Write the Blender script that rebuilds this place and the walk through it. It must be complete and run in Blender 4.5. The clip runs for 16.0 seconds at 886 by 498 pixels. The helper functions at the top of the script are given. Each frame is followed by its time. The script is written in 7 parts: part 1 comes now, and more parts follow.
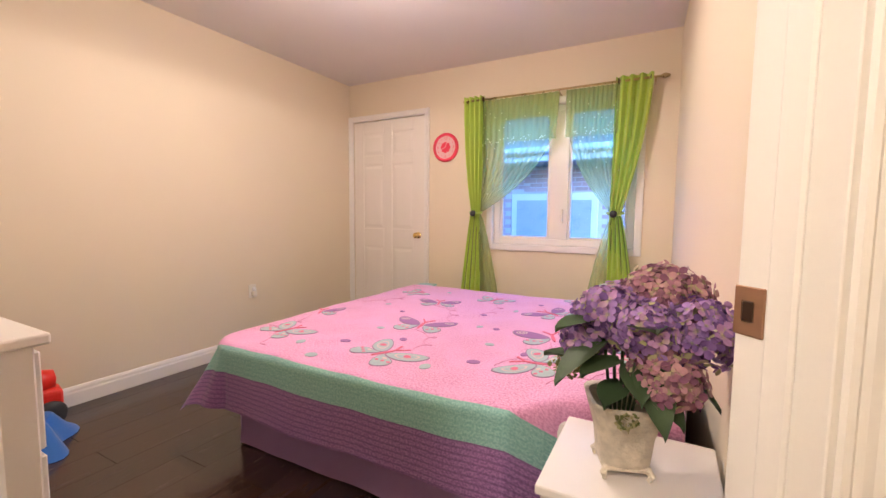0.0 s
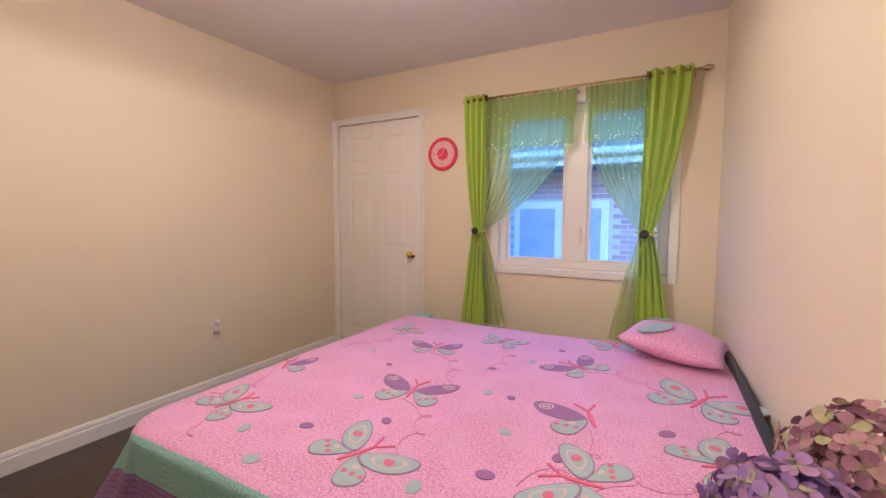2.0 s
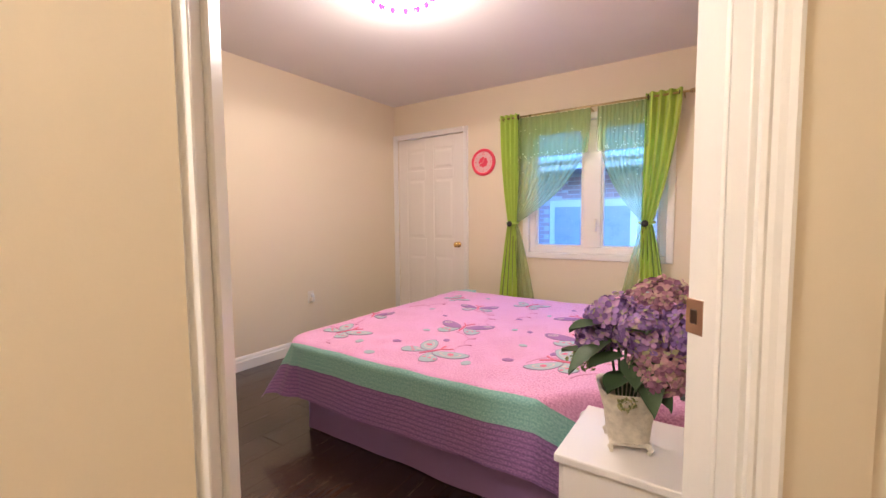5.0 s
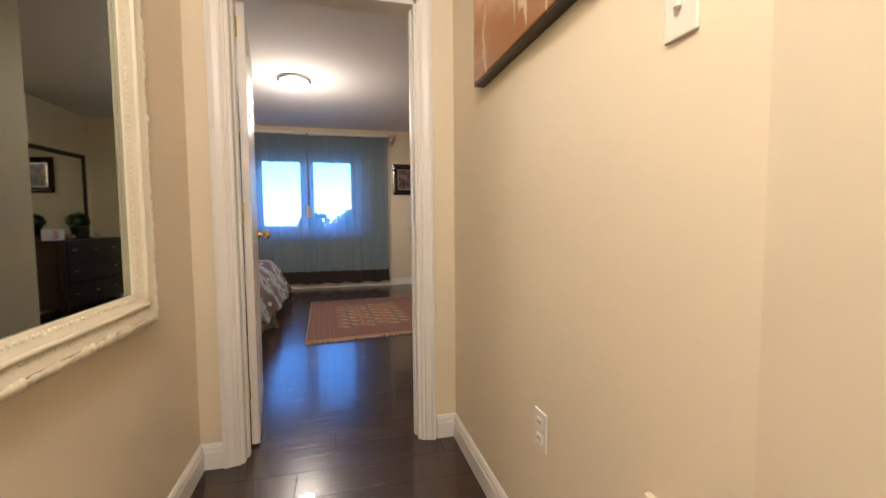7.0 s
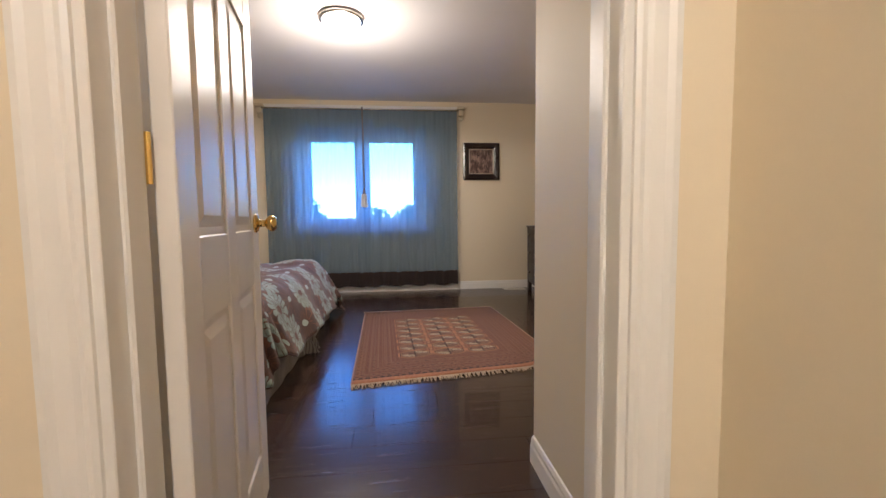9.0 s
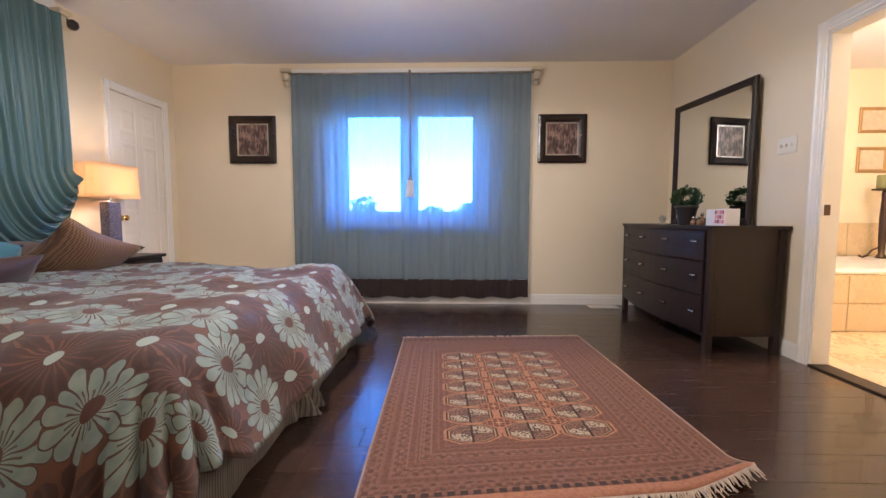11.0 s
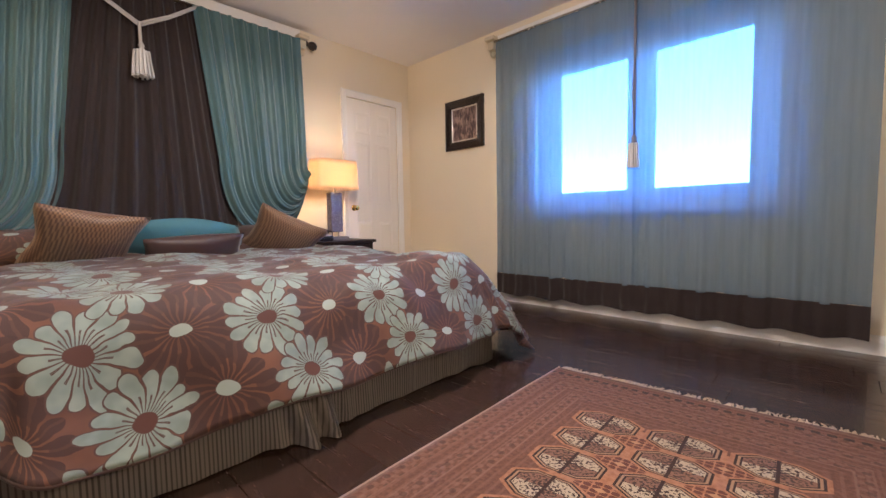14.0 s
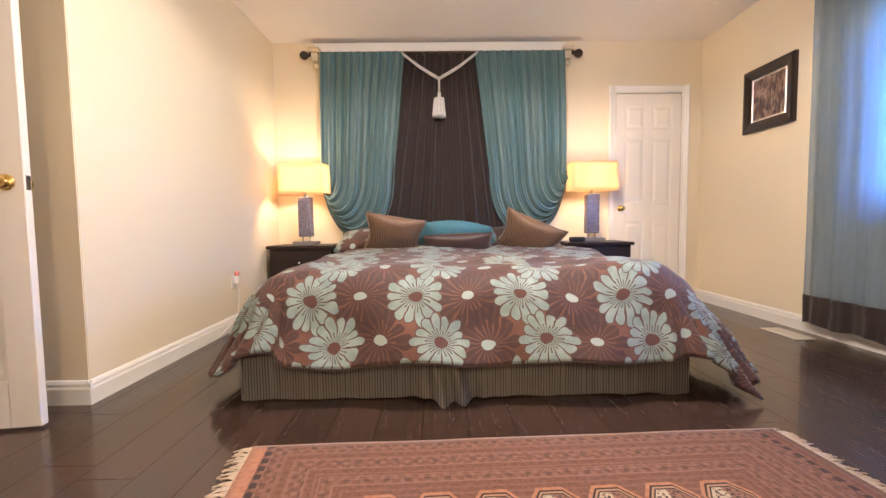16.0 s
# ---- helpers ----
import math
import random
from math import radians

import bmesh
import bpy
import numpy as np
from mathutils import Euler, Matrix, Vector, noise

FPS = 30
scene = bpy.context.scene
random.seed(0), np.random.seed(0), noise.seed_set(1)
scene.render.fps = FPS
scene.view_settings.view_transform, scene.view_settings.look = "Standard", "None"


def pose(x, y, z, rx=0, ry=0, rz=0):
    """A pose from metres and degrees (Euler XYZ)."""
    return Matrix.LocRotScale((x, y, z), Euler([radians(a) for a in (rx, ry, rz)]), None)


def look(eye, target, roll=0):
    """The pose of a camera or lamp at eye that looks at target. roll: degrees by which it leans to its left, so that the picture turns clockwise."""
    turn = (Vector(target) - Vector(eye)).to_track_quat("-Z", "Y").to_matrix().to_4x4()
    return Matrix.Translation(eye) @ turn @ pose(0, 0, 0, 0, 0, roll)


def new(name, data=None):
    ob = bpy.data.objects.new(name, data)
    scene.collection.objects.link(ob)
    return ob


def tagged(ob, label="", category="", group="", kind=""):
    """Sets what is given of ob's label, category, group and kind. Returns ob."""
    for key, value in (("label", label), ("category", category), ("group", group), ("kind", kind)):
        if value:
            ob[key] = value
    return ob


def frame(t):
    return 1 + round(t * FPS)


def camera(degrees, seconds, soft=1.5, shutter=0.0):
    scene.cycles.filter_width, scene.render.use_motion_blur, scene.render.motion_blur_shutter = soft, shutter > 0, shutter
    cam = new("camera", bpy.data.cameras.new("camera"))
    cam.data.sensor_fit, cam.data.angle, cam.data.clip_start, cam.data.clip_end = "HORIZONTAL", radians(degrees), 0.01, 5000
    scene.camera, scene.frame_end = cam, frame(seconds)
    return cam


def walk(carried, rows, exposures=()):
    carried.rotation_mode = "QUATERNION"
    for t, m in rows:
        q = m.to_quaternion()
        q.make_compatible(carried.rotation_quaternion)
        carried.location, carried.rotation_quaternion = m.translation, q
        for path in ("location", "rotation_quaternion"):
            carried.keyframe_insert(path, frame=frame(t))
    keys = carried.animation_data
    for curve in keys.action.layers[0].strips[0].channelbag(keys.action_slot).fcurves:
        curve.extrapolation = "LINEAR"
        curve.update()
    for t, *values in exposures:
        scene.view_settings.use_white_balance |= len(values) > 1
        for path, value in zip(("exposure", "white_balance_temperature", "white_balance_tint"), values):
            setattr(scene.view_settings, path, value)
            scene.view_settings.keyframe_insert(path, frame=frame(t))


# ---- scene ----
cam = camera(93.8, 16.0)
PATH = [
    (0, (0.674, 1.107, 1.160), (-0.273, 2.861, 0.998), 0.5),
    (0.5, (0.574, 1.32, 1.184), (-0.351, 3.085, 1.024), 0.3),
    (1, (0.498, 1.486, 1.241), (-0.428, 3.252, 1.086), 0.2),
    (1.5, (0.443, 1.573, 1.279), (-0.49, 3.335, 1.126), 0.2),
    (2, (0.416, 1.59, 1.281), (-0.522, 3.35, 1.131), 0.2),
    (2.5, (0.412, 1.581, 1.279), (-0.53, 3.339, 1.131), 0.1),
    (3, (0.471, 1.534, 1.274), (-0.478, 3.289, 1.13), -0.1),
    (3.2, (0.504, 1.5, 1.273), (-0.446, 3.254, 1.132), -0.0),
    (5.3, (0.83, 0.716, 1.216), (-0.373, 2.307, 1.076), -0.8),
    (5.5, (0.814, 0.616, 1.210), (-0.494, 2.121, 1.064), -0.6),
    (6, (0.709, 0.467, 1.167), (-0.915, 1.625, 1.019), -0.7),
    (6.5, (0.537, 0.354, 1.103), (-1.319, 1.091, 0.981), -0.4),
    (7, (0.339, 0.32, 1.090), (-1.598, 0.805, 0.964), -0.5),
    (7.5, (0.06, 0.325, 1.071), (-1.907, 0.664, 0.945), -0.6),
    (8, (-0.285, 0.32, 1.047), (-2.263, 0.584, 0.917), -0.7),
    (10.3, (-1.867, 0.315, 1.021), (-3.858, 0.434, 0.869), 0.2),
    (10.5, (-1.988, 0.319, 1.008), (-3.981, 0.396, 0.864), 0.3),
    (11, (-2.288, 0.341, 0.979), (-4.281, 0.284, 0.83), 0.1),
    (11.5, (-2.532, 0.383, 0.959), (-4.513, 0.146, 0.817), 0.0),
    (12, (-2.765, 0.47, 0.919), (-4.711, 0.031, 0.777), -0.1),
    (12.5, (-2.969, 0.586, 0.902), (-4.861, -0.046, 0.762), -0.3),
    (13, (-3.166, 0.711, 0.863), (-4.958, -0.166, 0.729), -0.5),
    (13.5, (-3.349, 0.832, 0.840), (-4.967, -0.335, 0.705), -0.6),
    (14, (-3.54, 1.016, 0.824), (-4.981, -0.366, 0.686), -0.9),
    (14.5, (-3.694, 1.161, 0.819), (-4.786, -0.511, 0.687), -0.6),
    (15, (-3.864, 1.276, 0.825), (-4.578, -0.589, 0.691), -0.5),
    (15.5, (-4.041, 1.396, 0.827), (-4.445, -0.559, 0.696), -0.6),
    (16, (-4.257, 1.51, 0.838), (-4.277, -0.486, 0.716), -0.7),
]
EXPOSURE = [(0, 0.16, 6450, 15), (1, 0.22, 6400, 15), (2, -0.22, 6300, 15), (3.2, -0.25, 6300, 15), (5.3, 0.12, 6200, 14), (6, 0.02, 6100, 12), (6.5, 0.0, 6100, 12), (7, -0.14, 6250, 10), (8.2, -0.12, 6250, 10), (10.3, 0.5, 5600, 12),
            (12, 0.58, 5700, 14), (13.5, 0.52, 5800, 14), (14.5, 0.78, 6050, 16), (16, 1.14, 6150, 14)]
walk(cam, [(t, look(eye, target, roll)) for t, eye, target, roll in PATH], EXPOSURE)
SKY = 0.15

# ---- world, sun, lamps ----
world = bpy.data.worlds.new("dusk_sky")
scene.world = world
world.use_nodes = True
_wt = world.node_tree
_sky = _wt.nodes.new("ShaderNodeTexSky")
_sky.sky_type = "NISHITA"
_sky.sun_disc = False
_sky.sun_elevation = radians(10)
_sky.sun_rotation = radians(150)
_sky.dust_density = 0.3
_sky.ozone_density = 4.0
_cool = _wt.nodes.new("ShaderNodeVectorMath")       # the lamps set the white balance: daylight reads blue
_cool.operation = "MULTIPLY"
_cool.inputs[1].default_value = (12.0, 17.5, 25.5)
_wt.links.new(_sky.outputs[0], _cool.inputs[0])
_wt.links.new(_cool.outputs[0], _wt.nodes["Background"].inputs["Color"])
_wt.nodes["Background"].inputs["Strength"].default_value = SKY


def lamp(name, kind, m, power, colour, size=0.1, size_y=None):
    data = bpy.data.lights.new(name, kind)
    data.energy, data.color = power, colour
    if kind == "AREA":
        data.size = size
        if size_y:
            data.shape, data.size_y = "RECTANGLE", size_y
    elif kind == "SUN":
        data.angle = size
    elif kind == "SPOT":                              # an opal bowl under a metal pan
        data.shadow_soft_size, data.spot_size, data.spot_blend = size, radians(174), 0.15
    else:
        data.shadow_soft_size = size
    ob = new(name, data)
    ob.matrix_world = m
    return ob


WARM, WARMER, DAY = (1.0, 0.80, 0.58), (1.0, 0.70, 0.42), (0.30, 0.52, 1.0)
lamp("dusk_sun", "SUN", look((-20, 10, 8), (0, 0, 0)), 0.2, (0.5, 0.7, 1.0), radians(12))
lamp("bedroom_bulb", "POINT", pose(-0.70, 2.73, 2.22), 34, (1.0, 0.87, 0.76), 0.10)
lamp("bedroom_bulb", "SPOT", pose(-0.70, 2.73, 2.40), 46, (1.0, 0.87, 0.76), 0.10)
# unseen hall lamp, its place assumed from how bright the hall walls are
lamp("hall_bulb", "POINT", pose(0.33, 0.26, 2.30), 68, (1.0, 0.92, 0.83), 0.10)
lamp("main_bulb", "POINT", pose(-4.59, -0.12, 2.18), 44, (1.0, 0.86, 0.72), 0.10)
lamp("main_bulb", "SPOT", pose(-4.59, -0.12, 2.48), 63, (1.0, 0.86, 0.72), 0.10)
lamp("bedside_bulb", "POINT", pose(-5.785, -2.62, 1.26), 27, WARMER, 0.04)
lamp("bedside_bulb", "POINT", pose(-2.945, -2.62, 1.28), 26, WARMER, 0.04)
# added lamp without a fixture, brightens the bathroom past its doorway
lamp("bath_bulb", "POINT", pose(-5.0, 3.9, 2.3), 95, (1.0, 0.78, 0.5), 0.1)


# ---- node helpers ----
class Ex:
    """A socket with arithmetic, to write shader patterns as formulas."""

    def __init__(self, tree, sock):
        self.tree, self.sock = tree, sock

    def op(self, kind, *others, clamp=False):
        n = self.tree.nodes.new("ShaderNodeMath")
        n.operation, n.use_clamp = kind, clamp
        for i, v in enumerate((self, *others)):
            if isinstance(v, Ex):
                self.tree.links.new(v.sock, n.inputs[i])
            else:
                n.inputs[i].default_value = v
        return Ex(self.tree, n.outputs[0])

    def __add__(self, o): return self.op("ADD", o)
    def __sub__(self, o): return self.op("SUBTRACT", o)
    def __mul__(self, o): return self.op("MULTIPLY", o)
    def __truediv__(self, o): return self.op("DIVIDE", o)
    def __rsub__(self, o): return (self * -1.0).op("ADD", o)
    def __pow__(self, o): return self.op("POWER", o)
    def cos(self): return self.op("COSINE")
    def sin(self): return self.op("SINE")
    def abs(self): return self.op("ABSOLUTE")
    def floor(self): return self.op("FLOOR")
    def fract(self): return self.op("FRACT")
    def mod(self, v): return self.op("FLOORED_MODULO", v)
    def lt(self, o): return self.op("LESS_THAN", o)
    def gt(self, o): return self.op("GREATER_THAN", o)
    def low(self, o): return self.op("MINIMUM", o)
    def high(self, o): return self.op("MAXIMUM", o)
    def angle(self, o): return self.op("ARCTAN2", o)

    def step(self, a, b):
        n = self.tree.nodes.new("ShaderNodeMapRange")
        n.interpolation_type = "SMOOTHSTEP"
        self.tree.links.new(self.sock, n.inputs[0])
        n.inputs[1].default_value, n.inputs[2].default_value = a, b
        return Ex(self.tree, n.outputs[0])


def root2(a, b):
    return (a * a + b * b) ** 0.5


def mixed(tree, fac, a, b):
    """Colour a where fac is 0, b where it is 1; each a tuple or a socket."""
    n = tree.nodes.new("ShaderNodeMix")
    n.data_type = "RGBA"
    for i, v in ((0, fac), (6, a), (7, b)):
        if isinstance(v, Ex):
            v = v.sock
        if isinstance(v, (tuple, float, int)):
            n.inputs[i].default_value = (*v, 1) if isinstance(v, tuple) else v
        else:
            tree.links.new(v, n.inputs[i])
    return n.outputs[2]


def coords(tree, which="Object"):
    n = tree.nodes.new("ShaderNodeTexCoord")
    s = tree.nodes.new("ShaderNodeSeparateXYZ")
    tree.links.new(n.outputs[which], s.inputs[0])
    return [Ex(tree, s.outputs[i]) for i in range(3)]


def noise_of(tree, scale, detail=3.0, stretch=(1, 1, 1), which="Object", rough=0.55):
    c = tree.nodes.new("ShaderNodeTexCoord")
    m = tree.nodes.new("ShaderNodeMapping")
    m.inputs["Scale"].default_value = stretch
    n = tree.nodes.new("ShaderNodeTexNoise")
    n.inputs["Scale"].default_value, n.inputs["Detail"].default_value = scale, detail
    n.inputs["Roughness"].default_value = rough
    tree.links.new(c.outputs[which], m.inputs[0])
    tree.links.new(m.outputs[0], n.inputs[0])
    return Ex(tree, n.outputs["Fac"])


def surface(name, colour, rough=0.6, metal=0.0, spread=0.12, scale=3.0, grain=60.0, bump=0.15, depth=0.002, stretch=(1, 1, 1),
            which="Object", colour_of=None, sheen=0.0, coat=0.0, through_light=0.0, random=0.0, spec=0.5):
    """A material with broad stains and fine grain; colour_of(tree) may give the base colour as a socket."""
    m = bpy.data.materials.new(name)
    m.use_nodes = True
    t = m.node_tree
    b = t.nodes["Principled BSDF"]
    broad = noise_of(t, scale, 3, stretch, which)
    fine = noise_of(t, grain, 4, stretch, which)
    base = colour_of(t) if colour_of else colour
    f = (broad - 0.5) * (spread * 2) + (fine - 0.5) * spread + 1.0
    if random:
        info = t.nodes.new("ShaderNodeObjectInfo")
        f = f + (Ex(t, info.outputs["Random"]) - 0.5) * random
    h = t.nodes.new("ShaderNodeVectorMath")
    h.operation = "SCALE"
    if isinstance(base, tuple):
        h.inputs[0].default_value = base
    else:
        t.links.new(base, h.inputs[0])
    t.links.new(f.sock, h.inputs["Scale"])
    t.links.new(h.outputs[0], b.inputs["Base Color"])
    r = (fine - 0.5) * 0.15 + (broad - 0.5) * 0.2 + rough
    t.links.new(r.sock, b.inputs["Roughness"])
    b.inputs["Metallic"].default_value = metal
    b.inputs["Sheen Weight"].default_value = sheen
    b.inputs["Coat Weight"].default_value = coat
    b.inputs["Specular IOR Level"].default_value = spec
    if bump:
        n = t.nodes.new("ShaderNodeBump")
        n.inputs["Strength"].default_value, n.inputs["Distance"].default_value = bump, depth
        t.links.new(fine.sock, n.inputs["Height"])
        t.links.new(n.outputs[0], b.inputs["Normal"])
    if through_light:
        tr = t.nodes.new("ShaderNodeBsdfTranslucent")
        t.links.new(h.outputs[0], tr.inputs["Color"])
        mx = t.nodes.new("ShaderNodeMixShader")
        mx.inputs[0].default_value = through_light
        t.links.new(b.outputs[0], mx.inputs[1])
        t.links.new(tr.outputs[0], mx.inputs[2])
        t.links.new(mx.outputs[0], t.nodes["Material Output"].inputs[0])
    return m


def sheer(name, colour, clear, spread=0.1):
    """Thin cloth: part clear, part translucent, part diffuse."""
    m = bpy.data.materials.new(name)
    m.use_nodes = True
    t = m.node_tree
    t.nodes.remove(t.nodes["Principled BSDF"])
    d, l, c = (t.nodes.new("ShaderNodeBsdf" + k) for k in ("Diffuse", "Translucent", "Transparent"))
    weave = noise_of(t, 40, 3, (1, 1, 0.06))
    col = mixed(t, (weave * 2.0).op("SUBTRACT", 0.5, clamp=True), tuple(v * (1 - spread * 2) for v in colour), colour)
    for n in (d, l):
        t.links.new(col, n.inputs[0])
    c.inputs[0].default_value = (*[0.62 + 0.38 * min(1, v * 1.5) for v in colour], 1)
    a, b = t.nodes.new("ShaderNodeMixShader"), t.nodes.new("ShaderNodeMixShader")
    a.inputs[0].default_value = 0.58
    t.links.new(d.outputs[0], a.inputs[1])
    t.links.new(l.outputs[0], a.inputs[2])
    b.inputs[0].default_value = clear
    t.links.new(a.outputs[0], b.inputs[1])
    t.links.new(c.outputs[0], b.inputs[2])
    t.links.new(b.outputs[0], t.nodes["Material Output"].inputs[0])
    return m


def glowing(name, colour, power):
    m = bpy.data.materials.new(name)
    m.use_nodes = True
    b = m.node_tree.nodes["Principled BSDF"]
    b.inputs["Base Color"].default_value = (*colour, 1)
    b.inputs["Emission Color"].default_value = (*colour, 1)
    b.inputs["Emission Strength"].default_value = power
    return m


def mirror_glass(name, tint=(0.72, 0.73, 0.70)):
    m = bpy.data.materials.new(name)
    m.use_nodes = True
    b = m.node_tree.nodes["Principled BSDF"]
    b.inputs["Base Color"].default_value = (*tint, 1)
    b.inputs["Metallic"].default_value, b.inputs["Roughness"].default_value = 1.0, 0.02
    return m


def clear_glass(name):
    m = bpy.data.materials.new(name)
    m.use_nodes = True
    b = m.node_tree.nodes["Principled BSDF"]
    b.inputs["Base Color"].default_value = (0.95, 0.98, 1.0, 1)
    b.inputs["Roughness"].default_value = 0.02
    b.inputs["Transmission Weight"].default_value = 1.0
    b.inputs["IOR"].default_value = 1.05
    return m


# ---- materials ----
WALL = surface("cream_wall_paint", (0.78, 0.675, 0.505), 0.62, spread=0.03, scale=1.2, grain=220, bump=0.12, depth=0.0012)
WALL1 = surface("peach_cream_wall_paint", (0.77, 0.67, 0.505), 0.62, spread=0.03, scale=1.2, grain=220, bump=0.12, depth=0.0012)
CEIL = surface("textured_ceiling_white", (0.76, 0.72, 0.70), 0.9, spread=0.05, scale=1.5, grain=90, bump=0.6, depth=0.004)
TRIM = surface("white_trim_paint", (0.82, 0.79, 0.74), 0.35, spread=0.03, scale=2, grain=120, bump=0.05)
DOORP = surface("white_door_paint", (0.82, 0.77, 0.70), 0.38, spread=0.03, scale=2, grain=150, bump=0.08, depth=0.001, stretch=(8, 8, 0.6))
WOODF = surface("dark_laminate_plank", (0.050, 0.027, 0.020), 0.24, spread=0.13, scale=5, grain=45, bump=0.02, depth=0.0006, stretch=(6, 0.5, 1), random=0.35, coat=0.25)
SEAM = surface("dark_floor_seam", (0.012, 0.007, 0.006), 0.6)
ESPRESSO = surface("espresso_stained_wood", (0.021, 0.012, 0.010), 0.42, spec=0.35, spread=0.25, scale=5, grain=40, bump=0.06, depth=0.001, stretch=(1, 1, 6))
OLDBRASS = surface("dull_brown_brass", (0.36, 0.21, 0.13), 0.42, 0.7, spread=0.2, grain=80, bump=0.05)
BRASS = surface("polished_brass", (0.80, 0.56, 0.20), 0.16, 1.0, spread=0.06, bump=0)
STEEL = surface("brushed_nickel", (0.62, 0.60, 0.57), 0.25, 1.0, spread=0.06, bump=0.02)
CHROME = surface("bright_nickel", (0.82, 0.80, 0.77), 0.16, 1.0, spread=0.04, bump=0)
DARKM = surface("dark_bronze_metal", (0.09, 0.06, 0.045), 0.35, 0.9, spread=0.15, bump=0.05)
PLASTIC = surface("ivory_plastic", (0.80, 0.75, 0.66), 0.35, spread=0.02, bump=0)
BLACK = surface("black_plastic", (0.015, 0.015, 0.017), 0.4, spread=0.1, bump=0)
MIRROR, GLASS = mirror_glass("silvered_mirror"), clear_glass("window_glass")


# ---- mesh helpers ----
def finish(bm, smooth):
    bmesh.ops.recalc_face_normals(bm, faces=bm.faces)
    for f in bm.faces:
        f.smooth = smooth


def part(name, bm, material, parent=None, label="", smooth=False, m=None):
    """Links a bmesh as one mesh object under a thing or a part."""
    me = bpy.data.meshes.new(name)
    finish(bm, smooth)
    bm.to_mesh(me)
    bm.free()
    for x in material if isinstance(material, (list, tuple)) else (material,):
        me.materials.append(x)
    ob = new(name, me)
    if parent:
        ob.parent = parent
    if m is not None:
        ob.matrix_basis = m
    return tagged(ob, label) if label else ob


def again(ob, m, parent=None):
    """Another object on the same mesh."""
    o = new(ob.name.split(".")[0], ob.data)
    o.parent = parent or ob.parent
    o.matrix_basis = m
    return o


def thing(name, label, category, m=None, group="", kind=""):
    ob = new(name)
    ob.empty_display_size = 0.05
    if m is not None:
        ob.matrix_basis = m
    return tagged(ob, label, category, group, kind)


def box(x0, y0, z0, x1, y1, z1, bevel=0.0, bm=None, seg=1, mat=0):
    own = bm or bmesh.new()
    r = bmesh.ops.create_cube(own, size=1)
    vs = r["verts"]
    for v in vs:
        v.co = Vector(((x0 + x1) / 2 + v.co.x * (x1 - x0), (y0 + y1) / 2 + v.co.y * (y1 - y0), (z0 + z1) / 2 + v.co.z * (z1 - z0)))
    fs = {f for v in vs for f in v.link_faces}
    for f in fs:
        f.material_index = mat
    if bevel:
        es = list({e for v in vs for e in v.link_edges})
        bmesh.ops.bevel(own, geom=es, offset=bevel, segments=seg, affect="EDGES", profile=0.5)
    return own


def lathe(profile, n=24, c=(0, 0, 0), bm=None, squash=1.0):
    own = bm or bmesh.new()
    rings = []
    for r, z in profile:
        rings.append([own.verts.new((c[0] + r * math.cos(2 * math.pi * i / n), c[1] + squash * r * math.sin(2 * math.pi * i / n), c[2] + z)) for i in range(n)])
    for a, b in zip(rings, rings[1:]):
        for i in range(n):
            own.faces.new((a[i], a[(i + 1) % n], b[(i + 1) % n], b[i]))
    for ring in (rings[0], rings[-1]):
        own.faces.new(ring)
    return own


def tube(points, radius, n=8, bm=None):
    own = bm or bmesh.new()
    pts = [Vector(p) for p in points]
    rings = []
    for i, p in enumerate(pts):
        d = (pts[min(i + 1, len(pts) - 1)] - pts[max(i - 1, 0)]).normalized()
        u = d.cross(Vector((0.13, 0.31, 0.94)))
        if u.length < 0.05:
            u = d.cross(Vector((1, 0, 0)))
        u.normalize()
        w = d.cross(u)
        r = radius(i / (len(pts) - 1)) if callable(radius) else radius
        rings.append([own.verts.new(p + r * (math.cos(2 * math.pi * k / n) * u + math.sin(2 * math.pi * k / n) * w)) for k in range(n)])
    for a, b in zip(rings, rings[1:]):
        for k in range(n):
            own.faces.new((a[k], a[(k + 1) % n], b[(k + 1) % n], b[k]))
    own.faces.new(rings[0])
    own.faces.new(rings[-1])
    return own


def sheet(fn, nu, nv, bm=None, uv=None, closed=False):
    """A grid of points fn(u, v), u and v from 0 to 1, with UVs from uv(u, v)."""
    own = bm or bmesh.new()
    g = [[own.verts.new(fn(i / nu, j / nv)) for j in range(nv + 1)] for i in range(nu + 1)]
    lay = own.loops.layers.uv.verify() if uv else None
    for i in range(nu):
        for j in range(nv):
            f = own.faces.new((g[i][j], g[i + 1][j], g[i + 1][j + 1], g[i][j + 1]))
            if lay:
                for l, (a, b) in zip(f.loops, ((i, j), (i + 1, j), (i + 1, j + 1), (i, j + 1))):
                    l[lay].uv = uv(a / nu, b / nv)
    return own


def thicken(ob, t):
    s = ob.modifiers.new("thickness", "SOLIDIFY")
    s.thickness, s.offset = t, 0
    return ob


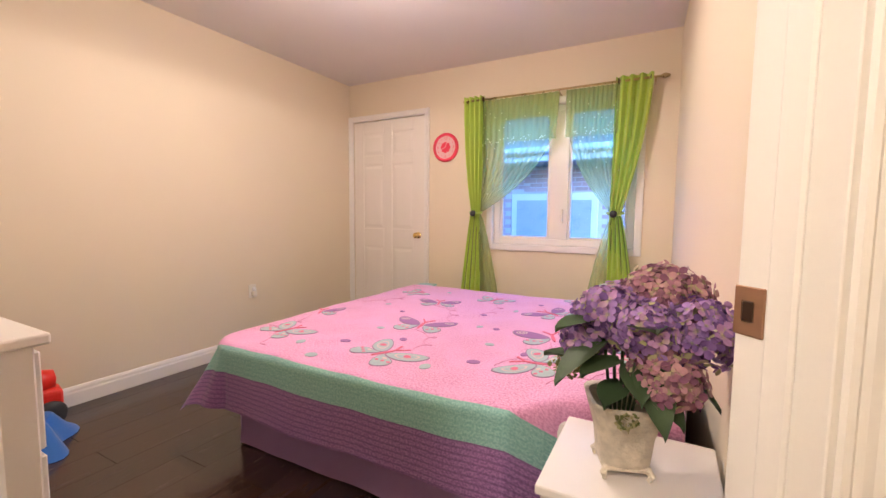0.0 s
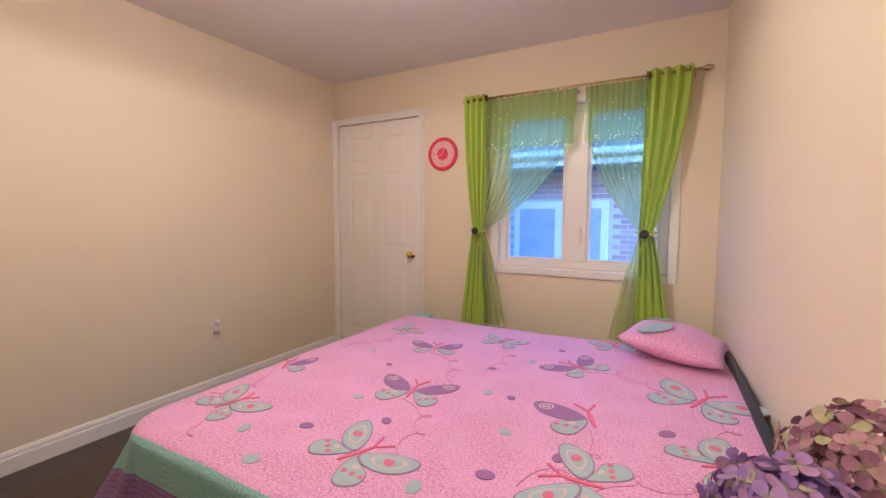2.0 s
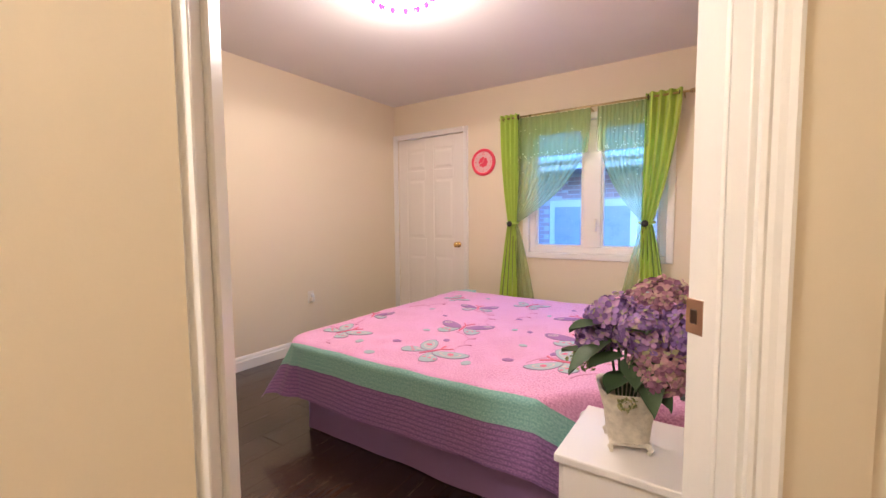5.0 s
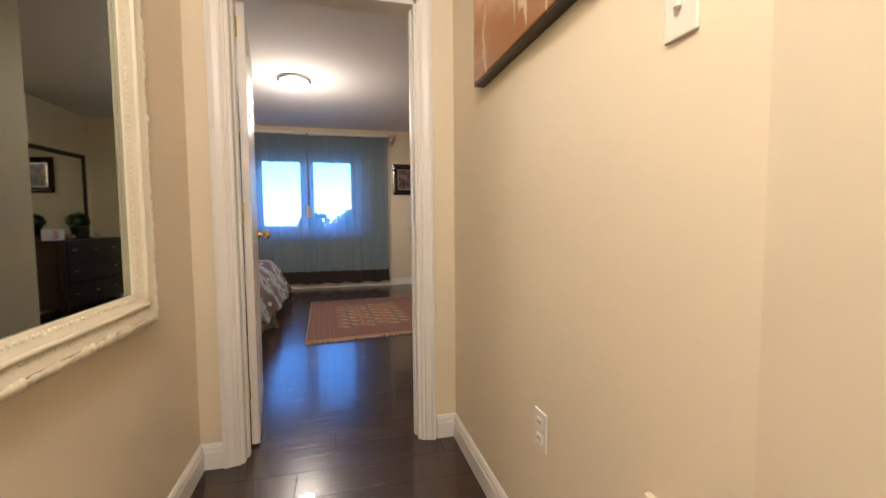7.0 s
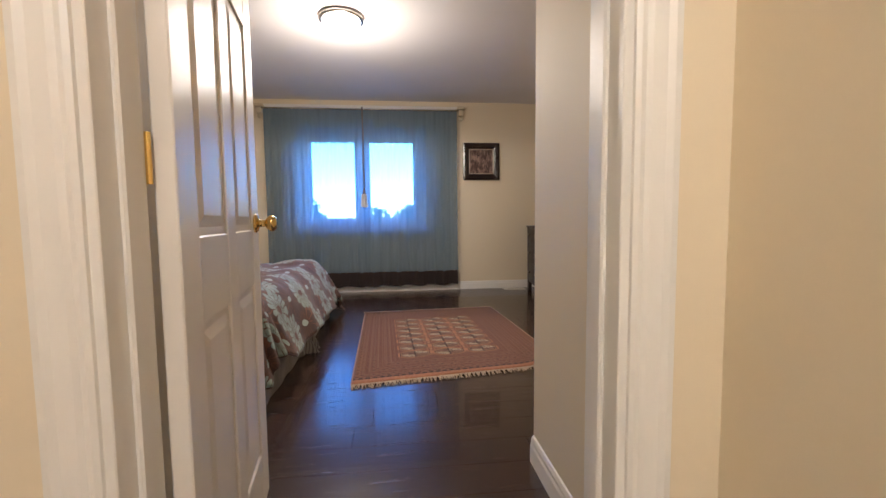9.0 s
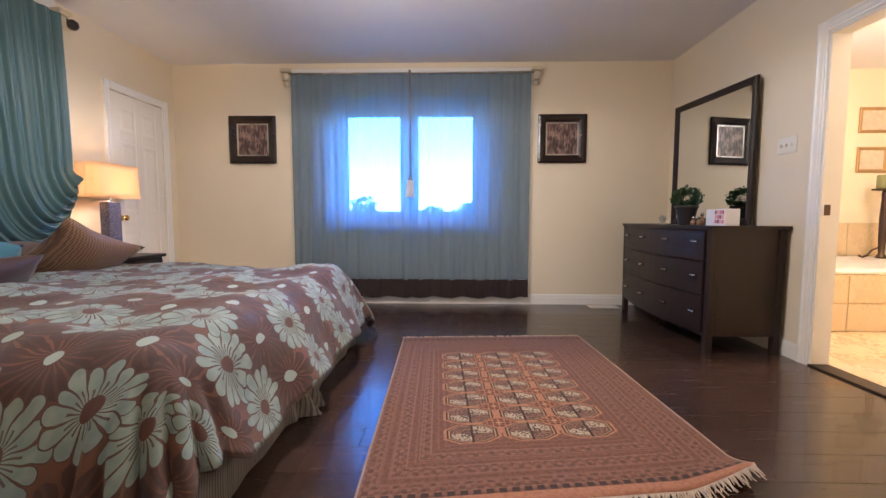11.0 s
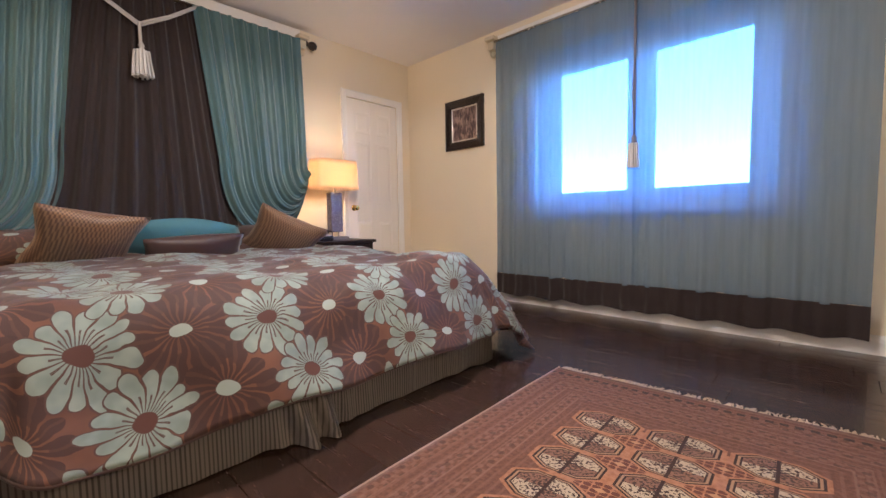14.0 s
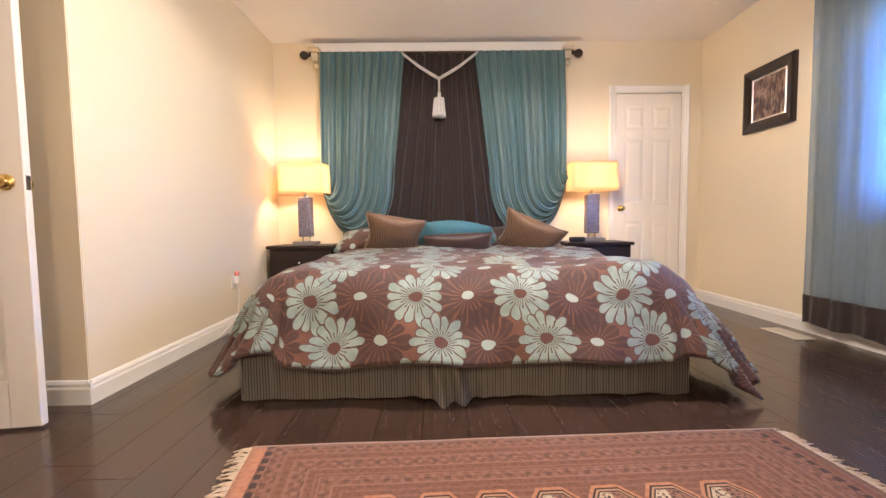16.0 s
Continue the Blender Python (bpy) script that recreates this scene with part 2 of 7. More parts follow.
def wall_mesh(p0, p1, z0, z1, thick, holes=()):
    """A wall whose seen face runs from p0 to p1, with its thickness to the right of that way, and openings (s0, s1, z0, z1)."""
    bm = bmesh.new()
    p0, p1 = Vector((*p0, 0)), Vector((*p1, 0))
    d = (p1 - p0).normalized()
    nrm = Vector((d.y, -d.x, 0))
    length = (p1 - p0).length
    ss = sorted({0, length, *[h[0] for h in holes], *[h[1] for h in holes]})
    zs = sorted({z0, z1, *[h[2] for h in holes], *[h[3] for h in holes]})
    for a, b in zip(ss, ss[1:]):
        for c, e in zip(zs, zs[1:]):
            if any(h[0] <= a + 1e-6 and b - 1e-6 <= h[1] and h[2] <= c + 1e-6 and e - 1e-6 <= h[3] for h in holes):
                continue
            q = [p0 + d * s + nrm * t + Vector((0, 0, z)) for z in (c, e) for s, t in ((a, 0), (b, 0), (b, thick), (a, thick))]
            v = [bm.verts.new(x) for x in q]
            for f in ((0, 1, 2, 3), (4, 5, 6, 7), (0, 1, 5, 4), (1, 2, 6, 5), (2, 3, 7, 6), (3, 0, 4, 7)):
                bm.faces.new([v[i] for i in f])
    bmesh.ops.remove_doubles(bm, verts=bm.verts, dist=1e-5)
    return bm


def wall(name, p0, p1, z1, thick, material, label, holes=(), z0=0.0):
    return tagged(part(name, wall_mesh(p0, p1, z0, z1, thick, holes), material), label, "wall", kind="structure")


def along(p0, p1):
    """The pose at p0 whose x axis runs to p1; its y axis points to the left of that way, into the room."""
    return pose(p0[0], p0[1], 0, 0, 0, math.degrees(math.atan2(p1[1] - p0[1], p1[0] - p0[0])))


def skirting(name, p0, p1, parent=None):
    """Moulded baseboard along p0 to p1, with the room on the left."""
    length = (Vector(p1) - Vector(p0)).length
    prof = [(0, 0), (0.016, 0), (0.016, 0.075), (0.012, 0.085), (0.012, 0.098), (0.006, 0.112), (0, 0.116)]
    bm = bmesh.new()
    a = [bm.verts.new((0, y, z)) for y, z in prof]
    b = [bm.verts.new((length, y, z)) for y, z in prof]
    for i in range(len(prof)):
        j = (i + 1) % len(prof)
        bm.faces.new((a[i], b[i], b[j], a[j]))
    bm.faces.new(a)
    bm.faces.new(b)
    ob = part(name, bm, TRIM, None, m=along(p0, p1))
    return tagged(ob, "white moulded wooden baseboard along the cream wall", "baseboard", kind="structure")


def casing_piece(w, length):
    """A moulded casing board, w wide, standing along z, its face towards +y."""
    prof = [(0, 0), (0, 0.010), (0.008, 0.014), (0.018, 0.011), (0.026, 0.016), (w - 0.022, 0.020), (w - 0.012, 0.026), (w, 0.024), (w, 0)]
    bm = bmesh.new()
    a = [bm.verts.new((x, y, 0)) for x, y in prof]
    b = [bm.verts.new((x, y, length)) for x, y in prof]
    for i in range(len(prof)):
        j = (i + 1) % len(prof)
        bm.faces.new((a[i], a[j], b[j], b[i]))
    bm.faces.new(a)
    bm.faces.new(b)
    return bm


def door_casing(name, m, width, height, w=0.07, sides=("left", "right", "top")):
    """Casing round an opening: m stands at its left foot, x along the wall, y out of it."""
    root = thing(name, "white moulded door casing on the cream wall", "door casing", m, kind="structure")
    if "right" in sides:
        part("casing_board", casing_piece(w, height + w), TRIM, root, m=pose(width, 0, 0))
    if "left" in sides:
        o = part("casing_board", casing_piece(w, height + w), TRIM, root)
        o.matrix_basis = Matrix.Diagonal((-1, 1, 1, 1))
        o.data.flip_normals()
    if "top" in sides:
        bm = casing_piece(w, width)
        bmesh.ops.rotate(bm, verts=bm.verts, cent=(0, 0, 0), matrix=Matrix.Rotation(radians(90), 3, "Y"))
        for v in bm.verts:
            v.co = Vector((v.co.x, v.co.y, -v.co.z))
        part("casing_board", bm, TRIM, root, m=pose(0, 0, height))
    return root


def round_knob(parent, m, both=False):
    for sgn in (1, -1) if both else (1,):
        k = lathe([(0.033, 0), (0.033, 0.006), (0.026, 0.011), (0.013, 0.015), (0.012, 0.034), (0.020, 0.040), (0.028, 0.050), (0.029, 0.060), (0.022, 0.070), (0.010, 0.073), (0.004, 0.073)], 24)
        part("door_knob", k, BRASS, parent, "polished brass round knob", True, m @ pose(0, 0, 0, -90 if sgn > 0 else 90, 0, 0) if not both else m @ pose(0, 0.0 if sgn > 0 else -0.037, 0, -90 if sgn > 0 else 90, 0, 0))


def six_panel_leaf(root, w, h, t=0.037, material=None, knob_x=None, knob_z=0.97, both=True):
    """Leaf parts in local x 0..w, y -t..0, seen from +y; raised panels on both faces."""
    mtl = material or DOORP
    st, cx = 0.115 * w / 0.81, w / 2
    rows = [(0.20 * h / 2.03, 0.78 * h / 2.03), (0.96 * h / 2.03, 1.60 * h / 2.03), (1.69 * h / 2.03, 1.91 * h / 2.03)]
    core = box(0.002, -t + 0.008, 0.012, w - 0.002, -0.008, h - 0.004)
    part("leaf_core", core, mtl, root)
    z_edges = [0.012] + [z for r in rows for z in r] + [h - 0.002]
    for x0, x1 in ((0, st), (w - st, w), (cx - st * 0.42, cx + st * 0.42)):
        part("stile", box(x0, -t, 0.012, x1, 0, h - 0.002, 0.003), mtl, root)
    for i in range(0, len(z_edges), 2):
        for x0, x1 in ((st, cx - st * 0.42), (cx + st * 0.42, w - st)):
            part("rail", box(x0, -t + 0.0008, z_edges[i], x1, -0.0008, z_edges[i + 1], 0.003), mtl, root)
    for r0, r1 in rows:
        for x0, x1 in ((st, cx - st * 0.42), (cx + st * 0.42, w - st)):
            for y in (0, 1):
                bm = bmesh.new()
                e0, e1 = 0.016, 0.045
                ya, yb = (-0.0085, -0.002) if y == 0 else (-t + 0.0085, -t + 0.002)
                v0 = [bm.verts.new(p) for p in ((x0 + e0, ya, r0 + e0), (x1 - e0, ya, r0 + e0), (x1 - e0, ya, r1 - e0), (x0 + e0, ya, r1 - e0))]
                v1 = [bm.verts.new(p) for p in ((x0 + e1, yb, r0 + e1), (x1 - e1, yb, r0 + e1), (x1 - e1, yb, r1 - e1), (x0 + e1, yb, r1 - e1))]
                for i in range(4):
                    bm.faces.new((v0[i], v0[(i + 1) % 4], v1[(i + 1) % 4], v1[i]))
                bm.faces.new(v1)
                part("panel", bm, mtl, root)
    if knob_x is not None:
        round_knob(root, pose(knob_x, 0, knob_z), both)


# ---- the large structure ----
H1, HH, HM = 2.545, 2.60, 2.69          # ceilings of the child's room, the hall, the main bedroom
XW, YB, YD = -7.0, -2.85, 2.71          # main bedroom: window wall, head wall, dresser wall
UX, UY = 0.723, 0.690                    # way of the angled doorway wall
ANG0 = (-0.096, 1.0)


def on_angle(s, back=0.0):
    """A point s along the room face of the angled wall, back metres behind that face."""
    return (ANG0[0] + UX * s + UY * back, ANG0[1] + UY * s - UX * back)


# child's room
wall("wall_child_window", (0.72, 4.69), (-2.43, 4.69), H1, 0.16, WALL1, "peach-cream painted wall with a casement window and a closet door", [(0.265, 1.475, 0.90, 2.11), (2.195, 3.095, 0, 2.15)])
wall("wall_child_long", (-2.43, 4.85), (-2.43, 0.94), H1, 0.12, WALL1, "plain peach-cream painted wall with one outlet")
wall("wall_child_near", (-2.43, 1.0), (-0.096, 1.0), H1, 0.06, WALL1, "plain peach-cream painted wall beside the doorway")
wall("wall_child_doorway", on_angle(0), on_angle(1.50), HH, 0.12, WALL1, "angled cream wall with the open doorway of the child's room", [(0.325, 1.210, 0, 2.14)])
wall("wall_child_head", (0.850, 1.92), (0.705, 4.85), H1, 0.12, WALL1, "plain peach-cream painted wall at the head of the bed")
# hall
wall("wall_hall_corner", (0.23, 1.13), (0.20, 0.856), HH, 0.06, WALL, "short cream wall between the hall and the angled doorway")
# corner strip in trim white, paler than the walls on both sides
wall("wall_hall_edge", (0.20, 0.856), (0.20, 0.797), HH, 0.012, TRIM, "narrow white strip at the hall corner")
wall("wall_hall_splay", (0.20, 0.797), (-0.10, 0.88), HH, 0.05, WALL, "slightly splayed end of the cream hall wall")
wall("wall_hall_picture", (-0.10, 0.88), (-1.66, 0.88), HH, 0.06, WALL, "cream hall wall with a canvas and outlets")
wall("wall_hall_mirror", (-1.66, -0.30), (2.3, -0.30), HH, 0.12, WALL, "cream hall wall that carries the big mirror")
wall("wall_hall_end", (2.3, -0.30), (2.3, 2.00), HH, 0.12, WALL, "plain cream wall closing the hall")
wall("wall_hall_far", (2.3, 2.00), (1.02, 2.00), HH, 0.12, WALL, "plain cream wall of the hall")
wall("wall_main_door", (-1.66, 1.0), (-1.66, -0.56), HM, 0.12, WALL, "cream wall with the doorway of the main bedroom", [(0.30, 1.135, 0, 2.14)])
# main bedroom
wall("wall_passage_left", (-2.582, -0.44), (-1.78, -0.44), HM, 0.12, WALL, "short cream wall behind the open door")
wall("wall_passage_right", (-1.78, 0.87), (-2.53, 0.87), HM, 0.12, WALL, "short cream wall of the bedroom entrance")
wall("wall_main_corner", (-2.65, 0.87), (-2.65, 2.71), HM, 0.12, WALL, "plain cream wall of the main bedroom")
wall("wall_main_dresser", (-2.56, YD), (-7.25, YD), HM, 0.12, WALL, "cream wall behind the dresser with the bathroom doorway", [(1.71, 2.51, 0, 2.16)])
wall("wall_main_window", (XW, 2.83), (XW, -2.97), HM, 0.25, WALL, "cream wall with the wide curtained window", [(2.11, 3.91, 0.878, 2.322)])
wall("wall_main_head", (-7.25, YB), (-2.40, YB), HM, 0.12, WALL, "cream wall behind the bed with a closet door", [(0.45, 1.14, 0, 2.165)])
wall("wall_main_side", (-2.585, -2.97), (-2.585, -0.445), HM, 0.12, WALL, "plain cream wall beside the bed with one outlet")
# unseen walls added behind the closed doors, to block light at their gaps
wall("wall_closet_child", (-1.35, 5.2), (-2.55, 5.2), H1, 0.06, WALL1, "unseen plain wall blocking light behind the closed door")
wall("wall_closet_main", (-7.0, -3.3), (-5.9, -3.3), HM, 0.06, WALL, "unseen plain wall blocking light behind the closed door")
# bathroom
TILE = surface("beige_bath_tile", (0.62, 0.47, 0.29), 0.28, spread=0.12, scale=4, grain=30, bump=0.05)
wall("wall_bath_far", (-7.3, 5.4), (-7.3, 2.83), HM, 0.12, WALL, "cream bathroom wall behind the tub", [(1.35, 2.15, 0.95, 2.1)])
wall("wall_bath_side", (-3.4, 5.4), (-7.3, 5.4), HM, 0.12, WALL, "plain cream bathroom wall")
wall("wall_bath_near", (-3.4, 2.83), (-3.4, 5.4), HM, 0.12, WALL, "plain cream bathroom wall by the door")


def slab(name, x0, y0, x1, y1, z0, z1, material, label, category):
    return tagged(part(name, box(x0, y0, z0, x1, y1, z1), material), label, category, kind="structure")


slab("ceiling_child", -2.55, 0.88, 0.86, 5.26, H1, H1 + 0.05, CEIL, "white ceiling of the child's room", "ceiling")
slab("ceiling_hall", -1.66, -0.42, 2.42, 2.11, HH, HH + 0.04, CEIL, "white hall ceiling", "ceiling")
slab("ceiling_main", -7.25, -3.36, -1.66, 2.83, HM, HM + 0.05, CEIL, "white stippled ceiling of the main bedroom", "ceiling")
slab("ceiling_bath", -7.42, 2.83, -3.28, 5.52, HM, HM + 0.05, CEIL, "white bathroom ceiling", "ceiling")
slab("floor_bath", -7.42, 2.72, -3.28, 5.52, -0.1, 0.004, TILE, "beige tiled bathroom floor", "floor")
FLOOR = slab("floor", -7.25, -3.36, 2.42, 5.3, -0.1, -0.012, SEAM, "dark brown laminate plank floor", "floor")

# skirtings
for n, a, b in (("baseboard_child_a", (-2.43, 4.69), (-2.43, 1.0)), ("baseboard_child_b", (-2.43, 1.0), (-0.096, 1.0)), ("baseboard_child_c", (0.72, 4.69), (-1.40, 4.69)),
                ("baseboard_child_d", (0.850, 1.94), (0.72, 4.69)),
                ("baseboard_hall_a", (-0.10, 0.88), (-1.66, 0.88)), ("baseboard_hall_f", (0.19, 0.80), (-0.10, 0.88)), ("baseboard_hall_b", (-1.66, -0.30), (2.3, -0.30)), ("baseboard_hall_c", (0.227, 1.08), (0.202, 0.86)),
                ("baseboard_hall_d", (-1.66, 0.88), (-1.66, 0.78)), ("baseboard_hall_e", (-1.66, -0.19), (-1.66, -0.30)),
                ("baseboard_main_a", (-2.585, -2.85), (-2.585, -0.428)), ("baseboard_main_b", (-2.60, -0.44), (-1.78, -0.44)), ("baseboard_main_c", (-1.78, 0.87), (-2.65, 0.87)),
                ("baseboard_main_d", (-2.65, 0.87), (-2.65, 2.71)), ("baseboard_main_e", (-5.15, YD), (-7.0, YD)), ("baseboard_main_f", (XW, YD), (XW, YB)),
                ("baseboard_main_g", (-6.05, YB), (-2.585, YB)), ("baseboard_main_h", (-2.68, YD), (-4.19, YD))):
    skirting(n, a, b)

# doorway of the child's room
M1 = along(on_angle(0), on_angle(1)) @ pose(0.325, 0, 0)
MH = along(on_angle(1.210, 0.12), on_angle(0, 0.12))      # hall face, seen from the hall
door_casing("door_casing_hall", MH, 0.885, 2.14, 0.06)
door_casing("door_casing_child", M1, 0.885, 2.14, 0.05, ("right", "top"))
jf = thing("door_jamb_child", "white painted door jamb with a stop and a dull brass strike plate", "door jamb", M1, kind="structure")
for x0, x1 in ((-0.003, 0.016), (0.869, 0.888)):
    part("jamb", box(x0, -0.122, 0, x1, 0.002, 2.14, 0.002), TRIM, jf)
part("head", box(0, -0.122, 2.12, 0.885, 0.002, 2.14, 0.002), TRIM, jf)
for x0, x1 in ((0.014, 0.026), (0.859, 0.871)):
    part("door_stop", box(x0, -0.082, 0, x1, -0.045, 2.12, 0.004), TRIM, jf)
sp = part("strike_plate", box(0.8665, -0.040, 0.995, 0.870, 0.004, 1.065, 0.0015), OLDBRASS, jf, "dull brass strike plate")
part("strike_hole", box(0.8655, -0.026, 1.015, 0.868, -0.008, 1.045, 0.002), DARKM, sp)

# closet door of the child's room
MW = along((0.72, 4.69), (-2.43, 4.69))
door_casing("door_casing_closet", MW @ pose(2.195, 0, 0), 0.90, 2.15, 0.055)
d1 = thing("door_1", "closed white six-panel closet door with a brass knob", "door", MW @ pose(2.20, 0.0, 0), kind="structure")
six_panel_leaf(d1, 0.89, 2.143, knob_x=0.065, knob_z=0.955, both=False)
# closet door of the main bedroom
MB = along((-7.25, YB), (-2.40, YB))
door_casing("door_casing_main_closet", MB @ pose(0.45, 0, 0), 0.69, 2.165, 0.07)
d2 = thing("door_2", "closed white six-panel closet door with a brass knob", "door", MB @ pose(0.455, 0.0, 0), kind="structure")
six_panel_leaf(d2, 0.68, 2.158, knob_x=0.625, knob_z=0.975, both=False)
# open door of the main bedroom
MD = along((-1.66, 0.88), (-1.66, -0.3))
door_casing("door_casing_main_hall", MD @ pose(0.18, 0, 0), 0.835, 2.14)
door_casing("door_casing_main_in", along((-1.78, -0.3), (-1.78, 0.88)) @ pose(0.165, 0, 0), 0.835, 2.14)
jm = thing("door_jamb_main", "white painted door jamb with a stop", "door jamb", MD @ pose(0.18, 0, 0), kind="structure")
for x0, x1 in ((-0.003, 0.016), (0.819, 0.838)):
    part("jamb", box(x0, -0.122, 0, x1, 0.002, 2.14, 0.002), TRIM, jm)
part("head", box(0, -0.122, 2.12, 0.835, 0.002, 2.14, 0.002), TRIM, jm)
for x0, x1 in ((0.014, 0.026), (0.809, 0.821)):
    part("door_stop", box(x0, -0.080, 0, x1, -0.045, 2.12, 0.004), TRIM, jm)
for z in (0.25, 1.10, 1.95):
    part("hinge", lathe([(0.006, 0), (0.006, 0.09)], 10, (0.817, -0.126, z)), BRASS, jm, "brass hinge")
d3 = thing("door_3", "white six-panel bedroom door standing wide open", "door", pose(-1.80, -0.118, 0, 0, 0, 188.3), kind="structure")
six_panel_leaf(d3, 0.79, 2.12, knob_x=0.725, knob_z=1.025, both=True)
part("latch_plate", box(0.789, -0.031, 0.995, 0.7925, -0.006, 1.055, 0.002), STEEL, d3, "steel latch plate")
# bathroom doorway
MT = along((-2.68, YD), (-7.0, YD))
door_casing("door_casing_bath", MT @ pose(1.59, 0, 0), 0.80, 2.16)
jb = thing("door_jamb_bath", "white painted bathroom door jamb", "door jamb", MT @ pose(1.59, 0, 0), kind="structure")
for x0, x1 in ((-0.003, 0.016), (0.784, 0.803)):
    part("jamb", box(x0, -0.122, 0, x1, 0.002, 2.16, 0.002), TRIM, jb)
part("head", box(0, -0.122, 2.14, 0.80, 0.002, 2.16, 0.002), TRIM, jb)
part("strike_plate", box(0.7815, -0.060, 1.00, 0.785, -0.02, 1.07, 0.0015), DARKM, jb, "dull brass strike plate")
part("threshold", box(0.0, -0.12, 0.0, 0.80, 0.01, 0.012, 0.004), ESPRESSO, jb, "dark wood threshold")


# ---- windows ----
def casement(name, m, xs, z0, z1, mull, fr, depth, label, trim=None, sill=True):
    """A two-light window: m at the wall's face, y into the room; xs the outer ends; depth of the glass behind the face."""
    root = thing(name, label, "window", m, kind="structure")
    x0, x1 = xs
    xm0, xm1 = mull
    for a, b, c, d, n in ((x0, z0, x0 + fr, z1, "window_frame"), (x1 - fr, z0, x1, z1, "window_frame"), (x0 + fr, z0, x1 - fr, z0 + fr, "window_frame"), (x0 + fr, z1 - fr, x1 - fr, z1, "window_frame"),
                          (xm0, z0 + fr, xm1, z1 - fr, "mullion")):
        part(n, box(a, -depth - 0.05, b, c, -depth + 0.03, d, 0.006), TRIM, root)
    for a, b in ((x0 + fr, xm0), (xm1, x1 - fr)):
        g = part("pane", box(a, -depth - 0.012, z0 + fr, b, -depth - 0.006, z1 - fr), GLASS, root)
        g.visible_shadow = False
        for p in ((a, z0 + fr, a + 0.02, z1 - fr), (b - 0.02, z0 + fr, b, z1 - fr), (a + 0.02, z0 + fr, b - 0.02, z0 + fr + 0.02), (a + 0.02, z1 - fr - 0.02, b - 0.02, z1 - fr)):
            part("sash", box(p[0], -depth - 0.02, p[1], p[2], -depth + 0.016, p[3], 0.004), TRIM, root)
    for a, b, c, d in ((x0 - 0.012, z0, x0, z1), (x1, z0, x1 + 0.012, z1), (x0, z1, x1, z1 + 0.012), (x0, z0 - 0.012, x1, z0)):
        part("reveal", box(a, -depth - 0.05, b, c, 0.002, d, 0.002), TRIM, root)
    if trim:
        w = trim
        for a, b, c, d in ((x0 - w, z0 - w, x0, z1 + w), (x1, z0 - w, x1 + w, z1 + w), (x0, z1, x1, z1 + w), (x0, z0 - w, x1, z0)):
            part("window_casing", box(a, 0, b, c, 0.018, d, 0.006, seg=2), TRIM, root)
    if sill:
        part("window_sill", box(x0 - 0.03, -depth, z0 - 0.035, x1 + 0.03, 0.035, z0 - 0.004, 0.008, seg=2), TRIM, root)
    return root


w1 = casement("window_1", MW, (0.275, 1.465), 0.905, 2.10, (0.80, 0.96), 0.055, 0.07, "white two-light casement window behind green curtains", 0.055, False)
part("crank_handle", box(0.835, -0.04, 1.10, 0.855, -0.01, 1.22, 0.006, seg=2), PLASTIC, w1, "white casement latch")
MX = along((XW, 2.71), (XW, -2.85))
casement("window_2", MX, (2.00, 3.78), 0.89, 2.31, (2.81, 2.99), 0.15, 0.17, "white two-light bedroom window behind blue sheers", None, True)
casement("window_3", along((-7.3, 5.4), (-7.3, 2.83)), (1.36, 2.14), 0.96, 2.09, (1.72, 1.78), 0.05, 0.05, "white bathroom window with a pale sheer", 0.06, True)

# ---- outside ----
GRASS = surface("dusk_grass", (0.05, 0.09, 0.03), 0.9, spread=0.4, scale=0.3, grain=8)
tagged(part("ground", box(-400, -400, -3.3, 400, 400, -3.0), GRASS), "grass and ground far below the upper windows", "ground", kind="structure")


# ---- main bedroom: things ----
def hashed(i, k=1.0):
    return math.sin(i * 12.9898 + k * 78.233) * 43758.5453 % 1.0


